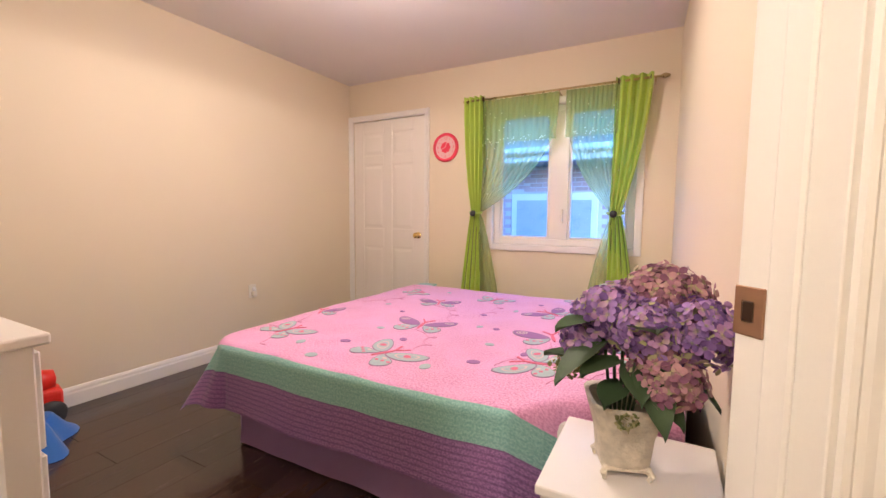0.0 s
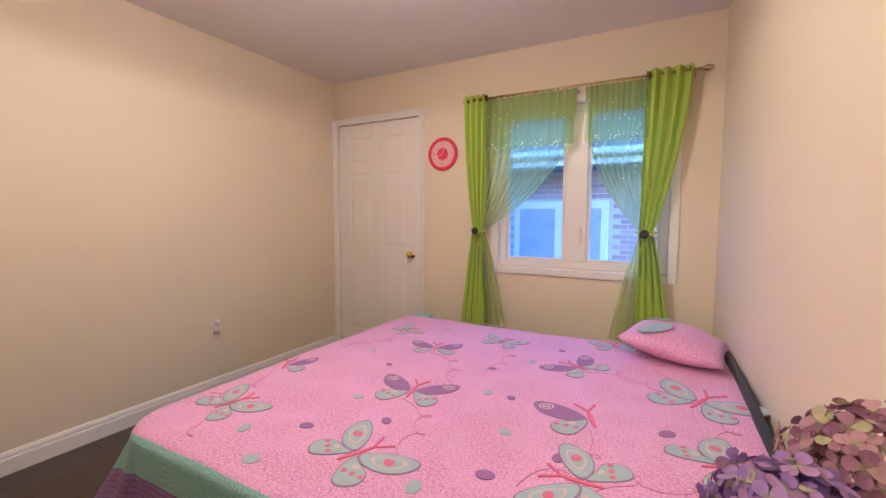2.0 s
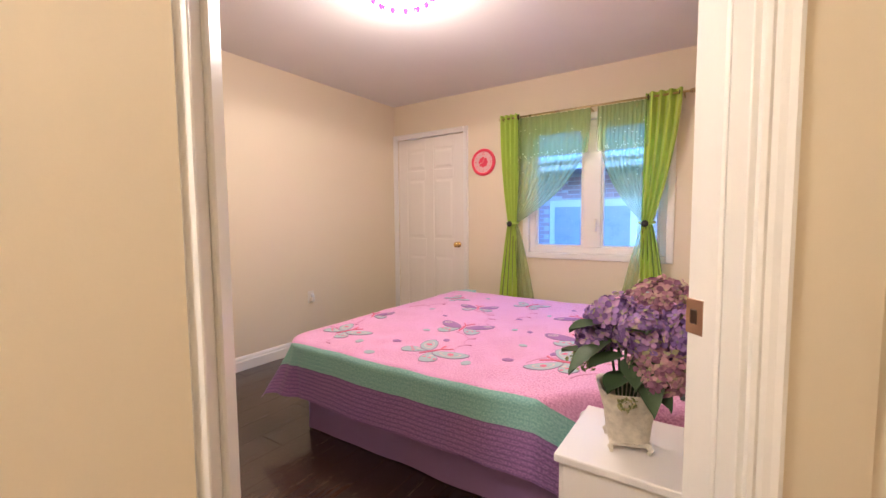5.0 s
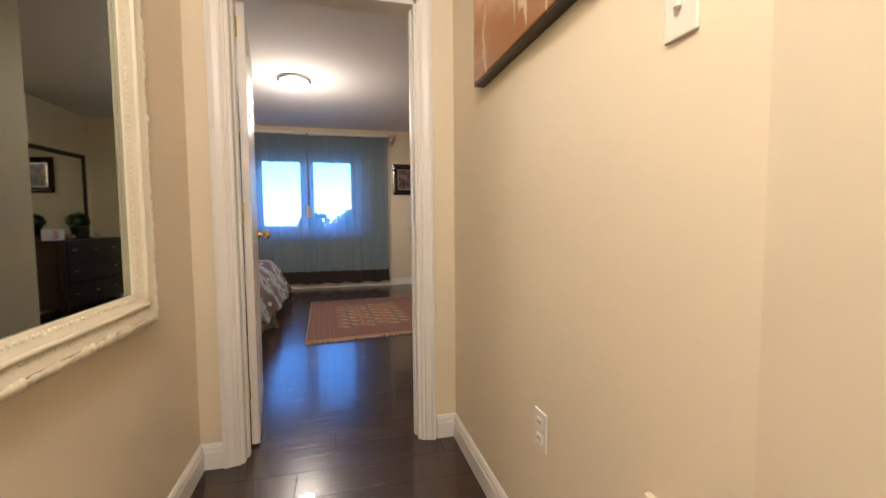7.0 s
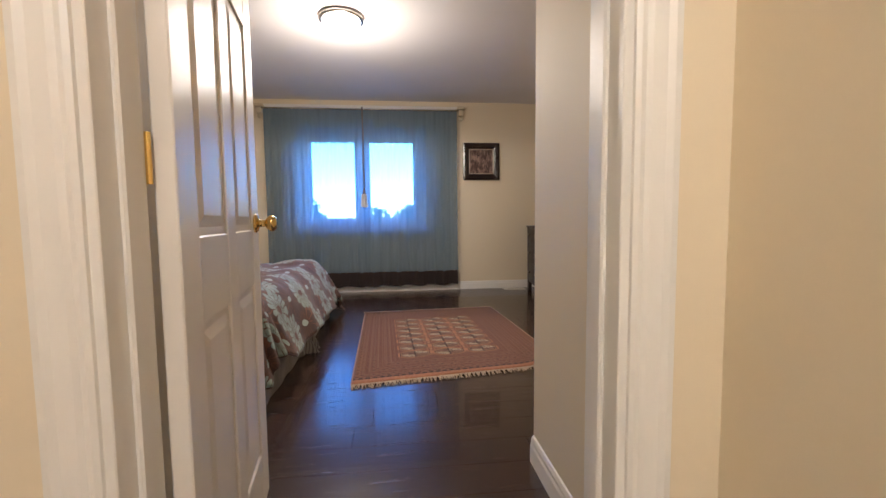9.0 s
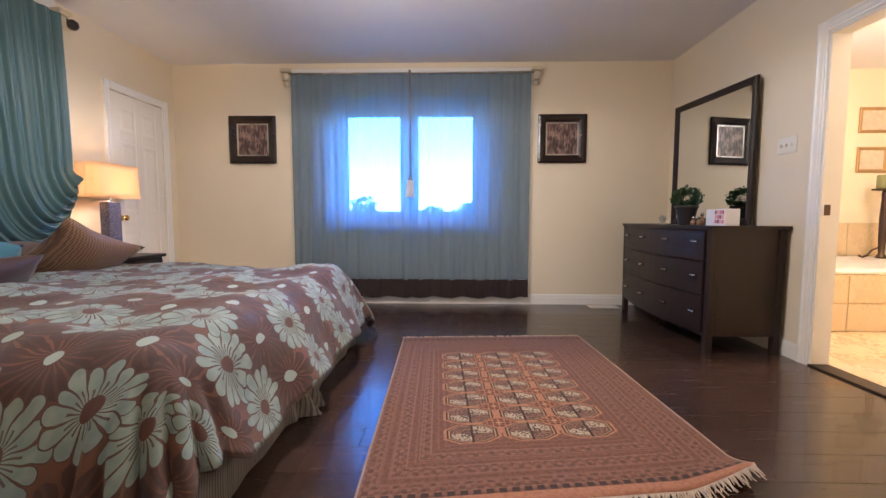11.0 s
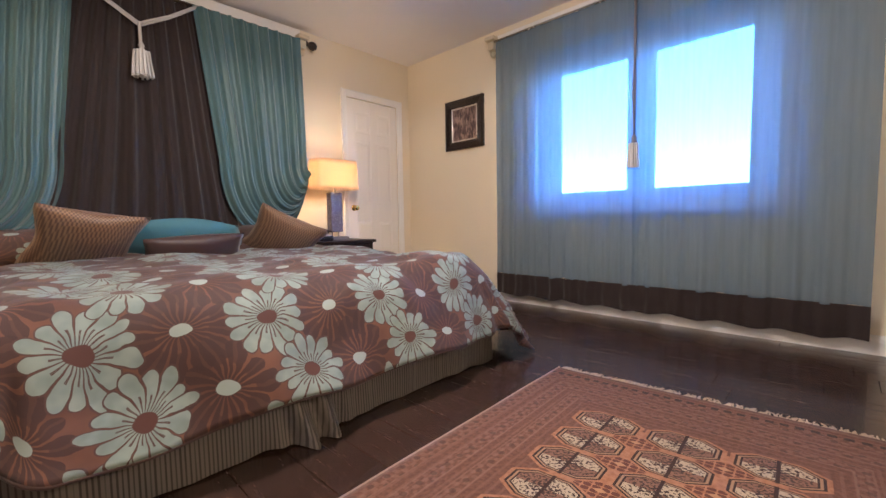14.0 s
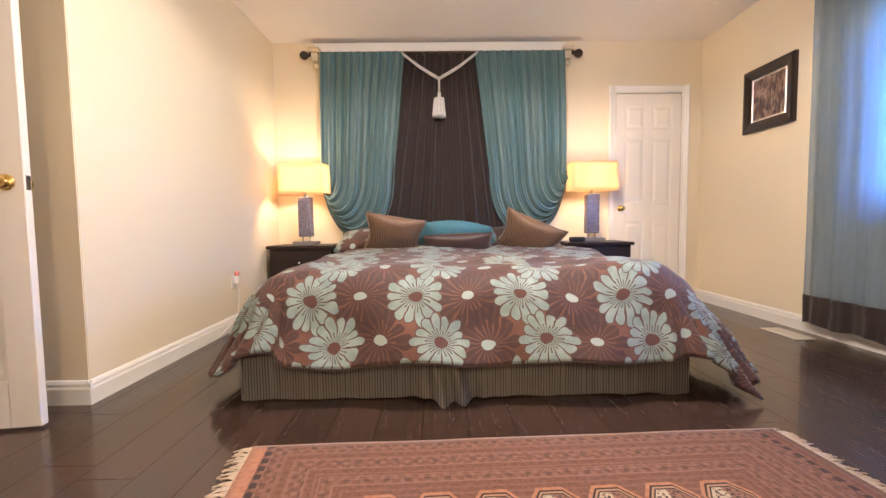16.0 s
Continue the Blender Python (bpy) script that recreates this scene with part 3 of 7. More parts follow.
def flower_field(t):
    """Pale and dark daisies on russet cloth, from the UVs in metres."""
    u, v, _ = coords(t, "UV")
    wob = noise_of(t, 14, 2, which="UV")
    u = u + (noise_of(t, 6, 2, which="UV") - 0.5) * 0.06
    v = v + (noise_of(t, 7, 2, which="UV") - 0.5) * 0.06
    col = mixed(t, noise_of(t, 5, 3, which="UV").step(0.35, 0.65), (0.095, 0.037, 0.024), (0.150, 0.060, 0.035))
    P, Q = 0.493, 0.42
    for cu, cv, light, n, tip in ((-4.385, -0.383, 0, 11, 0.125), (-4.48, -0.173, 0, 10, 0.115), (-4.143, -0.383, 1, 14, 0.112), (-4.26, -0.173, 1, 14, 0.108)):
        a = (u - cu + P / 2).mod(P) - P / 2
        b = (v - cv + Q / 2).mod(Q) - Q / 2
        r = root2(a, b)
        turn = a.angle(b) * (n / (2 * math.pi)) + (wob - 0.5) * 0.35
        which = turn.floor()
        off = (turn.fract() - 0.5).abs() * 2.0                 # 0 on a petal's middle line, 1 between two petals
        reach = (which * 2.7 + cu * 40).sin() * 0.012 + tip     # where the round tip begins
        half = off * r * (math.pi / n)
        tipr = tip * math.pi / n * 0.84
        round_tip = root2((r - reach).high(0.0), half).lt(tipr)
        petal = off.lt(0.84) * round_tip * r.gt(0.020)
        rim = off.lt(0.97) * root2((r - reach).high(0.0), half).lt(tipr * 1.2) * r.gt(0.018)
        slit = (off - 0.10).abs().lt(0.09) * r.lt(reach * 0.62)
        petal = petal * (1.0 - slit)
        if light:
            col = mixed(t, rim, col, (0.075, 0.036, 0.030))
            col = mixed(t, petal, col, mixed(t, wob.step(0.3, 0.7), (0.175, 0.225, 0.205), (0.25, 0.31, 0.28)))
            col = mixed(t, root2(a * 0.8, b).lt(0.027), col, (0.085, 0.030, 0.022))
        else:
            vein = off.lt(0.16) * round_tip * r.gt(0.03)
            col = mixed(t, petal * 0.9, col, (0.050, 0.022, 0.019))
            col = mixed(t, vein * 0.30, col, (0.12, 0.054, 0.034))
            col = mixed(t, root2(a * 0.75, b).lt(0.023), col, (0.30, 0.36, 0.33))
    return col


DUVET = surface("russet_daisy_cotton", (0.2, 0.09, 0.06), 0.78, colour_of=flower_field, spread=0.06, grain=420, bump=0.25, depth=0.001, sheen=0.15, which="UV")


def stripes(t):
    u, v, _ = coords(t, "UV")
    s = ((u * 480.0).sin() * 0.5 + 0.5) * 0.5 + noise_of(t, 60, 2, (1, 0.02, 1), which="UV") * 0.9
    return mixed(t, s.step(0.45, 0.75), (0.042, 0.034, 0.032), (0.165, 0.148, 0.132))


SKIRT = surface("brown_striped_sateen", (0.1, 0.07, 0.05), 0.55, colour_of=stripes, spread=0.08, bump=0.1, which="UV", sheen=0.2)
TEALC = surface("teal_satin", (0.074, 0.150, 0.160), 0.42, spread=0.10, scale=5, grain=200, bump=0.06, sheen=0.3, stretch=(1, 1, 0.2))
BROWNC = surface("dark_brown_velvet", (0.021, 0.0105, 0.0095), 0.8, spread=0.2, scale=9, grain=120, bump=0.2, sheen=0.25)


def ribbed(t):
    u, v, _ = coords(t)
    w = ((u * 330.0).sin() * (v * 330.0).sin()) * 0.5 + 0.5
    return mixed(t, w.step(0.3, 0.7), (0.115, 0.058, 0.034), (0.27, 0.155, 0.085))


COPPER = surface("copper_ribbed_cushion_cloth", (0.2, 0.1, 0.06), 0.5, colour_of=ribbed, spread=0.08, bump=0.35, grain=300, sheen=0.2)
TEALP = surface("teal_pillow_cotton", (0.060, 0.190, 0.240), 0.7, spread=0.1, grain=300, bump=0.2, sheen=0.2)
BROWNP = surface("brown_sateen_pillow", (0.055, 0.026, 0.022), 0.5, spread=0.12, grain=300, bump=0.15, sheen=0.2)


def drape(top, z, reach, steep, radius, nx, ny, rough_amp, seed, floor=0.006, foot_fold=0.012):
    """Bedding over a bed: top is its rectangle, reach how far the cloth goes past it at -x, +x, -y, +y, steep its slope there in degrees."""
    x0, y0, x1, y1 = top
    a0, a1, b0, b1 = x0 - reach[0], x1 + reach[1], y0 - reach[2], y1 + reach[3]

    def fn(u, v):
        p, q = a0 + (a1 - a0) * u, b0 + (b1 - b0) * v
        cx, cy = min(max(p, x0), x1), min(max(q, y0), y1)
        dx, dy = p - cx, q - cy
        s = math.hypot(dx, dy)
        h = d = 0.0
        if s > 0:
            dx, dy = dx / s, dy / s
            r = radius[0] * dx * dx + radius[1] * dy * dy
            th = radians((steep[0] if dx < 0 else steep[1]) * dx * dx + steep[2] * dy * dy)
            corner = 4 * dx * dx * dy * dy
            s *= 1 - (0.14 if dx < 0 else 0.30) * corner * min(1.0, s * 2.2)
            arc = r * th
            if s < arc:
                h, d = r * math.sin(s / r), r * (1 - math.cos(s / r))
            else:
                h, d = r * math.sin(th) + (s - arc) * math.cos(th), r * (1 - math.cos(th)) + (s - arc) * math.sin(th)
        n1 = noise.noise((p * 2.3 + seed, q * 2.3, seed)) * rough_amp + noise.noise((p * 7, q * 7 + seed, 1)) * rough_amp * 0.35
        hang = min(1.0, max(0.0, d - 0.08) * 4)
        wave = (math.sin((p * abs(dy) * 9 - q * abs(dx) * 7) + seed + 2 * noise.noise((p * 2, q * 2, 4))) * foot_fold + noise.noise((p * 4.5, q * 4.5, 9)) * foot_fold * 1.4) * hang if s else 0.0
        out = h + n1 * (0.4 if s else 0) + wave
        zz = z - d + n1 * (1 - 0.7 * hang) + (0.014 * min(1.0, s * 4) * math.sin((p + q) * 9 + seed) if s else 0.0)
        lie = max(zz, floor)
        if lie > zz:
            out += (lie - zz) * 0.25                       # cloth that meets the floor spreads a little
        return (cx + dx * out, cy + dy * out, lie)

    if nx == 0:
        return fn
    return sheet(fn, nx, ny, uv=lambda u, v: (a0 + (a1 - a0) * u, b0 + (b1 - b0) * v))


bed = thing("king_bed", "king bed with russet daisy duvet over a striped bed skirt", "bed", pose(-4.38, -1.65, 0))
part("box_spring", box(-1.0, -1.15, 0.05, 1.0, 1.13, 0.30, 0.03), BROWNP, bed)
part("mattress", box(-1.0, -1.15, 0.30, 1.0, 1.13, 0.54, 0.06, seg=3), TRIM, bed)


def skirt_strip(p0, p1, z1, ripple, seed, bunch=None):
    p0, p1 = Vector(p0), Vector(p1)
    d = (p1 - p0)
    nrm = Vector((d.y, -d.x, 0)).normalized()

    def fn(u, v):
        w = ripple * (0.3 + 0.7 * (1 - v)) * (math.sin(u * d.length * 21 + seed) * 0.6 + noise.noise((u * 9, v * 2, seed)))
        if bunch:
            k = math.exp(-((u - bunch) / 0.055) ** 2) * (1 - v)
            w += k * (0.09 + 0.05 * math.sin(u * 130 + v * 4))
        p = p0 + d * u + nrm * w
        return (p.x, p.y, 0.006 + z1 * v + (0.012 * noise.noise((u * 14, 0, seed)) if v == 0 else 0))

    return sheet(fn, 160, 8, uv=lambda u, v: (u * d.length, v * z1))


part("bed_skirt", skirt_strip((1.075, 1.21, 0), (-1.075, 1.21, 0), 0.27, 0.010, 1, 0.47), SKIRT, bed, "gathered brown striped bed skirt", True)
part("bed_skirt", skirt_strip((1.07, -1.15, 0), (1.07, 1.22, 0), 0.27, 0.010, 5), SKIRT, bed, "gathered brown striped bed skirt", True)
part("bed_skirt", skirt_strip((-1.07, 1.22, 0), (-1.07, -1.15, 0), 0.27, 0.010, 9), SKIRT, bed, "gathered brown striped bed skirt", True)
duvet = thing("duvet", "puffy russet duvet with pale daisies, hanging over the bed", "duvet", pose(0, 0, 0))
DRAPE = ((-5.30, -2.385, -3.58, -0.62), 0.615, (0.74, 0.74, 0.0, 0.545), (57, 60, 68), (0.30, 0.20), 150, 130, 0.046, 2.0, 0.012, 0.022)
DRAPE_AT = drape(*DRAPE[:5], 0, 0, *DRAPE[7:])
thicken(part("cover", drape(*DRAPE), DUVET, duvet, "russet cotton printed with pale and dark daisies", True), 0.016)


def along_edge(side):
    """The duvet's hem, as a rolled seam, on one hanging side."""
    pts = []
    for k in range(91):
        q = k / 90
        pts.append(DRAPE_AT(*((0.0, q) if side == 0 else (1.0, q) if side == 1 else (q, 1.0))))
    return tube(pts, 0.008, 7)


for side in range(3):
    part("hem", along_edge(side), BROWNP, duvet, "rolled brown hem", True)


def cushion(w, h, t, pinch=0.10, n=16, seed=0.0, puff=0.55):
    """A stuffed cushion, w by h in its x-z plane, t thick along y."""
    bm = bmesh.new()
    grids = []
    for side in (1, -1):
        g = []
        for i in range(n + 1):
            row = []
            for j in range(n + 1):
                a, b = 2 * i / n - 1, 2 * j / n - 1
                e = max(0.0, (1 - a * a) * (1 - b * b)) ** puff
                k = 1 - pinch * (1 - abs(a) ** 2 * abs(b) ** 2) * (abs(a) ** 6 * (1 - b * b) + abs(b) ** 6 * (1 - a * a))
                wr = noise.noise((a * 2 + seed, b * 2, side * 3 + seed)) * 0.12 + noise.noise((a * 5 + seed, b * 5, side)) * 0.05
                row.append(bm.verts.new((a * w / 2 * k, side * t / 2 * e * (1 + wr), b * h / 2 * k)))
            g.append(row)
        grids.append(g)
        lay = bm.loops.layers.uv.verify()
        for i in range(n):
            for j in range(n):
                f = bm.faces.new((g[i][j], g[i + 1][j], g[i + 1][j + 1], g[i][j + 1]))
                for l, (p, q) in zip(f.loops, ((i, j), (i + 1, j), (i + 1, j + 1), (i, j + 1))):
                    l[lay].uv = (p / n * w, q / n * h)
    bmesh.ops.remove_doubles(bm, verts=bm.verts, dist=1e-4)
    return bm


def pillow(name, label, w, h, t, m, material, seed=0.0, pinch=0.10, puff=0.55):
    ob = part(name, cushion(w, h, t, pinch, seed=seed, puff=puff), material, None, smooth=True, m=m)
    return tagged(ob, label, "pillow", "pillows on the king bed")


pillow("bed_pillow", "russet daisy pillow lying at the head of the bed", 0.76, 0.44, 0.20, pose(-3.62, -2.60, 0.68, 62, 0, -8), DUVET, 1)
pillow("bed_pillow", "brown pillow lying at the head of the bed", 0.76, 0.44, 0.20, pose(-5.08, -2.60, 0.68, 62, 0, 6), BROWNP, 2)
pillow("throw_pillow", "copper ribbed square throw pillow leaning on the pillows", 0.53, 0.53, 0.17, pose(-3.85, -2.26, 0.735, -48, -9, 6), COPPER, 3, 0.16)
pillow("throw_pillow", "copper ribbed square throw pillow leaning on the pillows", 0.56, 0.56, 0.18, pose(-5.08, -2.28, 0.690, -46, -24, -12), COPPER, 4, 0.16)
pillow("throw_pillow", "teal throw pillow standing in the middle", 0.64, 0.42, 0.22, pose(-4.42, -2.44, 0.675, -42, -4, 0), TEALP, 5, -0.22, 0.6)
pillow("bolster_pillow", "flat dark brown bolster pillow with teal piping", 0.62, 0.22, 0.14, pose(-4.43, -2.22, 0.655, -35, 2, 0), BROWNP, 6, 0.05, 0.5)


# rug
def rug_pattern(t):
    s, w, _ = coords(t, "UV")
    n = noise_of(t, 60, 3, which="UV")
    col = mixed(t, n.step(0.3, 0.7), (0.115, 0.050, 0.036), (0.175, 0.082, 0.055))
    # nested border bands
    ds = (s - 1.00).abs() - 0.64
    dw = (w - 0.69).abs() - 0.40
    d = ds.high(dw)
    band = (d * 210.0).sin()
    speck = ((s * 150.0).sin() * (w * 150.0).sin()).gt(0.15)
    col = mixed(t, band.gt(0.55) * 0.4, col, (0.22, 0.12, 0.085))
    for c, hw in ((0.06, 0.022), (0.155, 0.026), (0.255, 0.030)):
        inb = (d - c).abs().lt(hw)
        col = mixed(t, inb * speck * 0.35, col, (0.26, 0.15, 0.105))
        col = mixed(t, inb * ((s * 95.0).sin() * (w * 95.0).cos()).gt(0.55) * 0.55, col, (0.06, 0.033, 0.028))
        col = mixed(t, (d - c).abs().op("SUBTRACT", hw).abs().lt(0.003) * 0.4, col, (0.26, 0.15, 0.105))
    # orange field with octagon medallions, three by seven, its edge scalloped round them
    S0, W0, PS, PWD = 0.385, 0.30, 0.176, 0.26
    near = ds.high(dw)
    rows, cols = (s - S0) / PS, (w - W0) / PWD
    a, b = rows.fract() - 0.5, cols.fract() - 0.5
    aa, bb = a.abs() * PS, b.abs() * PWD * 0.66
    o = (aa.high(bb)).high((aa + bb) * 0.67)
    inside = rows.gt(0.0) * rows.lt(7.0) * cols.gt(0.0) * cols.lt(3.0)
    core = rows.gt(0.45) * rows.lt(6.55) * cols.gt(0.40) * cols.lt(2.60)
    field = (inside * o.lt(0.083)).high(core)
    col = mixed(t, field, col, mixed(t, n.step(0.3, 0.7), (0.29, 0.125, 0.066), (0.38, 0.185, 0.105)))
    a2, b2 = (rows + 0.5).fract() - 0.5, (cols + 0.5).fract() - 0.5
    cell = a2.abs() * PS + b2.abs() * PWD * 0.55
    star = core * cell.lt(0.048) * ((a2 * 26.0).sin() * (b2 * 30.0).sin()).abs().gt(0.22)
    col = mixed(t, star, col, (0.12, 0.045, 0.032))
    col = mixed(t, core * cell.lt(0.012), col, (0.40, 0.22, 0.12))
    quad = (a * b).gt(0.0)
    m = inside
    col = mixed(t, m * o.lt(0.074), col, (0.035, 0.020, 0.018))
    col = mixed(t, m * o.lt(0.069), col, (0.33, 0.20, 0.12))
    col = mixed(t, m * o.lt(0.064), col, (0.04, 0.022, 0.020))
    col = mixed(t, m * o.lt(0.060), col, mixed(t, quad, (0.42, 0.34, 0.24), (0.21, 0.11, 0.075)))
    tuft = noise_of(t, 95, 2, which="UV")
    col = mixed(t, m * o.lt(0.058) * tuft.gt(0.54), col, (0.055, 0.032, 0.028))
    col = mixed(t, m * o.lt(0.030) * ((a * 60.0).sin() * (b * 60.0).sin()).gt(0.1), col, (0.05, 0.03, 0.026))
    col = mixed(t, m * bb.lt(0.0035) * o.lt(0.078), col, (0.04, 0.02, 0.018))
    # flat-woven ends and pale bound sides
    col = mixed(t, s.gt(1.945), col, mixed(t, n.step(0.3, 0.7), (0.30, 0.13, 0.075), (0.38, 0.18, 0.11)))
    col = mixed(t, ((s - 1.0).abs() - 0.93).abs().lt(0.012) * ((w * 140.0).sin()).gt(-0.3), col, (0.05, 0.03, 0.028))
    col = mixed(t, (w - 0.715).abs().gt(0.706), col, (0.40, 0.26, 0.20))
    return col


RUG = surface("knotted_wool_rug", (0.2, 0.1, 0.07), 0.92, colour_of=rug_pattern, spread=0.10, scale=2, grain=350, bump=0.5, depth=0.002, which="UV", sheen=0.1, spec=0.1)
FRINGE = surface("cream_rug_fringe", (0.46, 0.36, 0.27), 0.95, spread=0.2, grain=200)
RC = [Vector((-5.56, -0.07, 0)), Vector((-5.66, 1.36, 0)), Vector((-3.76, 1.47, 0)), Vector((-3.555, 0.0, 0))]


def rug_at(s, w):
    """s from the far end to the near one, w across, both 0 to 1."""
    p = RC[0] * (1 - s) * (1 - w) + RC[1] * (1 - s) * w + RC[2] * s * w + RC[3] * s * (1 - w)
    curl = max(0.0, s - 0.90) * 10 * max(0.0, w - 0.80) * 5
    return Vector((p.x - curl * 0.05, p.y, 0.011 + 0.0025 * noise.noise((p.x * 3, p.y * 3, 0)) + 0.05 * curl ** 1.5))


rug = thing("area_rug", "worn red-brown knotted wool rug with octagon medallions", "rug", pose(0, 0, 0))
bm = sheet(lambda u, v: rug_at(u, v), 60, 44, uv=lambda u, v: (u * 2.0, v * 1.43))
thicken(part("rug_body", bm, RUG, rug, smooth=True), 0.012)
for e, lab in ((0.0, "cream fringe"), (1.0, "cream fringe")):
    bm = bmesh.new()
    rnd = random.Random(4 + int(e))
    for i in range(230):
        w = (i + 0.5) / 230
        p = rug_at(e, w)
        q = p + Vector(((1 if e else -1) * rnd.uniform(0.035, 0.070), rnd.uniform(-0.020, 0.020), 0))
        q.z = max(0.006, p.z - 0.004) if p.z > 0.02 else 0.005
        tube([p, (p + q) / 2 + Vector((0, rnd.uniform(-0.004, 0.004), 0.004)), q], lambda k: 0.0042 - 0.002 * k, 5, bm)
    part("fringe", bm, FRINGE, rug, lab)


# dresser and its mirror
def bow(x):
    return 2.155 - 0.075 * math.sin(math.pi * (x + 6.79) / 1.535)


dresser = thing("dresser", "espresso bow-front dresser with small metal knobs", "dresser", pose(-6.0, 2.42, 0))


def bowed(x0, x1, z0, z1, out, back, n=12):
    """A block whose front follows the bow, in the dresser's own space."""
    bm = bmesh.new()
    cols = []
    for i in range(n + 1):
        x = x0 + (x1 - x0) * i / n
        y = bow(x) - out
        cols.append([bm.verts.new((x + 6.0, yy - 2.42, z)) for yy, z in ((y, z0), (y, z1), (back if back is not None else y + 0.02, z1), (back if back is not None else y + 0.02, z0))])
    for a, b in zip(cols, cols[1:]):
        for k in range(4):
            bm.faces.new((a[k], b[k], b[(k + 1) % 4], a[(k + 1) % 4]))
    bm.faces.new(cols[0])
    bm.faces.new(cols[-1])
    es = [e for e in bm.edges if len(e.link_faces) == 2 and e.calc_face_angle() > 0.8]
    bmesh.ops.bevel(bm, geom=es, offset=0.004, segments=1, affect="EDGES")
    return bm


part("body", bowed(-6.77, -5.28, 0.13, 0.90, -0.012, 2.68), ESPRESSO, dresser)
part("top", bowed(-6.80, -5.255, 0.90, 0.925, 0.015, 2.70), ESPRESSO, dresser)
for x0, x1, y0, y1 in ((-6.785, -6.735, 2.15, 2.20), (-5.315, -5.265, 2.15, 2.20), (-6.785, -6.735, 2.63, 2.68), (-5.315, -5.265, 2.63, 2.68)):
    bm = box(x0 + 6.0, y0 - 2.42, 0, x1 + 6.0, y1 - 2.42, 0.90, 0.004)
    for v in bm.verts:
        if v.co.z < 0.05:
            v.co.x += 0.012 * (1 if v.co.x < 0 else -1)
    part("leg", bm, ESPRESSO, dresser)
for z0, z1 in ((0.155, 0.415), (0.425, 0.665), (0.675, 0.885)):
    dr = part("drawer", bowed(-6.725, -5.325, z0, z1, 0.006, None), ESPRESSO, dresser)
    for x in (-6.53, -6.13, -5.73, -5.39):
        bm = tube([(-0.028 + 0.007 * k, 0, 0.026) for k in range(9)], lambda f: 0.005 + 0.005 * abs(2 * f - 1), 8)
        lathe([(0.007, 0), (0.006, 0.012), (0.006, 0.024)], 10, bm=bm)
        part("drawer_pull", bm, CHROME, dr, "small bright nickel pull", True, pose(x + 6.0, bow(x) - 0.006 - 2.42, z0 + 0.135, 90, 0, 0))


def framed(name, label, category, m, w, h, fw, ft, frame_mat, inside, lip=None, group=""):
    """A framed panel in its x-z plane, its back at y 0 and its face towards +y; m at the middle of the bottom."""
    root = thing(name, label, category, m, group)
    for i in range(4):
        bm = bmesh.new()
        prof = ((0, 0), (0, ft * 0.8), (fw * 0.25, ft), (fw * 0.7, ft * 0.75), (fw, ft * 0.45), (fw, 0))
        ends = ((-w / 2, 0, w / 2, 0, 0, 1), (w / 2, 0, w / 2, h, -1, 0), (w / 2, h, -w / 2, h, 0, -1), (-w / 2, h, -w / 2, 0, 1, 0))[i]
        x0, z0, x1, z1, nx, nz = ends
        dx, dz = (x1 - x0) / (w if i % 2 == 0 else h), (z1 - z0) / (w if i % 2 == 0 else h)
        a = [bm.verts.new((x0 + nx * p + dx * p, q, z0 + nz * p + dz * p)) for p, q in prof]
        b = [bm.verts.new((x1 + nx * p - dx * p, q, z1 + nz * p - dz * p)) for p, q in prof]
        for k in range(len(prof)):
            j = (k + 1) % len(prof)
            bm.faces.new((a[k], a[j], b[j], b[k]))
        bm.faces.new(a)
        bm.faces.new(b)
        part("frame_side", bm, frame_mat, root)
    if lip:
        lw = 0.014
        for x0, z0, x1, z1 in ((-w / 2 + fw, fw, -w / 2 + fw + lw, h - fw), (w / 2 - fw - lw, fw, w / 2 - fw, h - fw), (-w / 2 + fw + lw, fw, w / 2 - fw - lw, fw + lw), (-w / 2 + fw + lw, h - fw - lw, w / 2 - fw - lw, h - fw)):
            part("inner_lip", box(x0, 0, z0, x1, ft * 0.5, z1, 0.002), lip, root, "silver inner lip")
    part("panel", box(-w / 2 + fw * 0.9, 0.0, fw * 0.9, w / 2 - fw * 0.9, ft * 0.3, h - fw * 0.9), inside, root)
    return root


framed("dresser_mirror", "large mirror in a dark wood frame standing on the dresser", "mirror", pose(-6.10, 2.615, 0.926, 0, 0, 186), 0.99, 1.15, 0.055, 0.03, ESPRESSO, MIRROR)


def portrait(t):
    u, v, w = coords(t)
    a = noise_of(t, 9, 3, (2.2, 1, 0.9))
    c = mixed(t, a.step(0.38, 0.62), (0.09, 0.05, 0.045), (0.34, 0.23, 0.19))
    return mixed(t, noise_of(t, 25, 4, (3, 1, 0.6)).step(0.52, 0.6), c, (0.035, 0.02, 0.02))


ART = surface("sepia_print", (0.2, 0.12, 0.1), 0.35, colour_of=portrait, spread=0.1, bump=0)
FRAMEB = surface("glossy_dark_frame", (0.020, 0.011, 0.010), 0.22, spread=0.2, grain=30, bump=0.03)
SILVER = surface("silver_leaf", (0.62, 0.57, 0.52), 0.3, 0.9, spread=0.1)
for y in (-1.945, 1.522):
    framed("wall_picture", "square sepia print in a wide dark frame with silver lip", "picture", pose(XW, y, 1.59, 0, 0, -90), 0.53, 0.53, 0.085, 0.035, FRAMEB, ART, SILVER, "pair of pictures by the window")


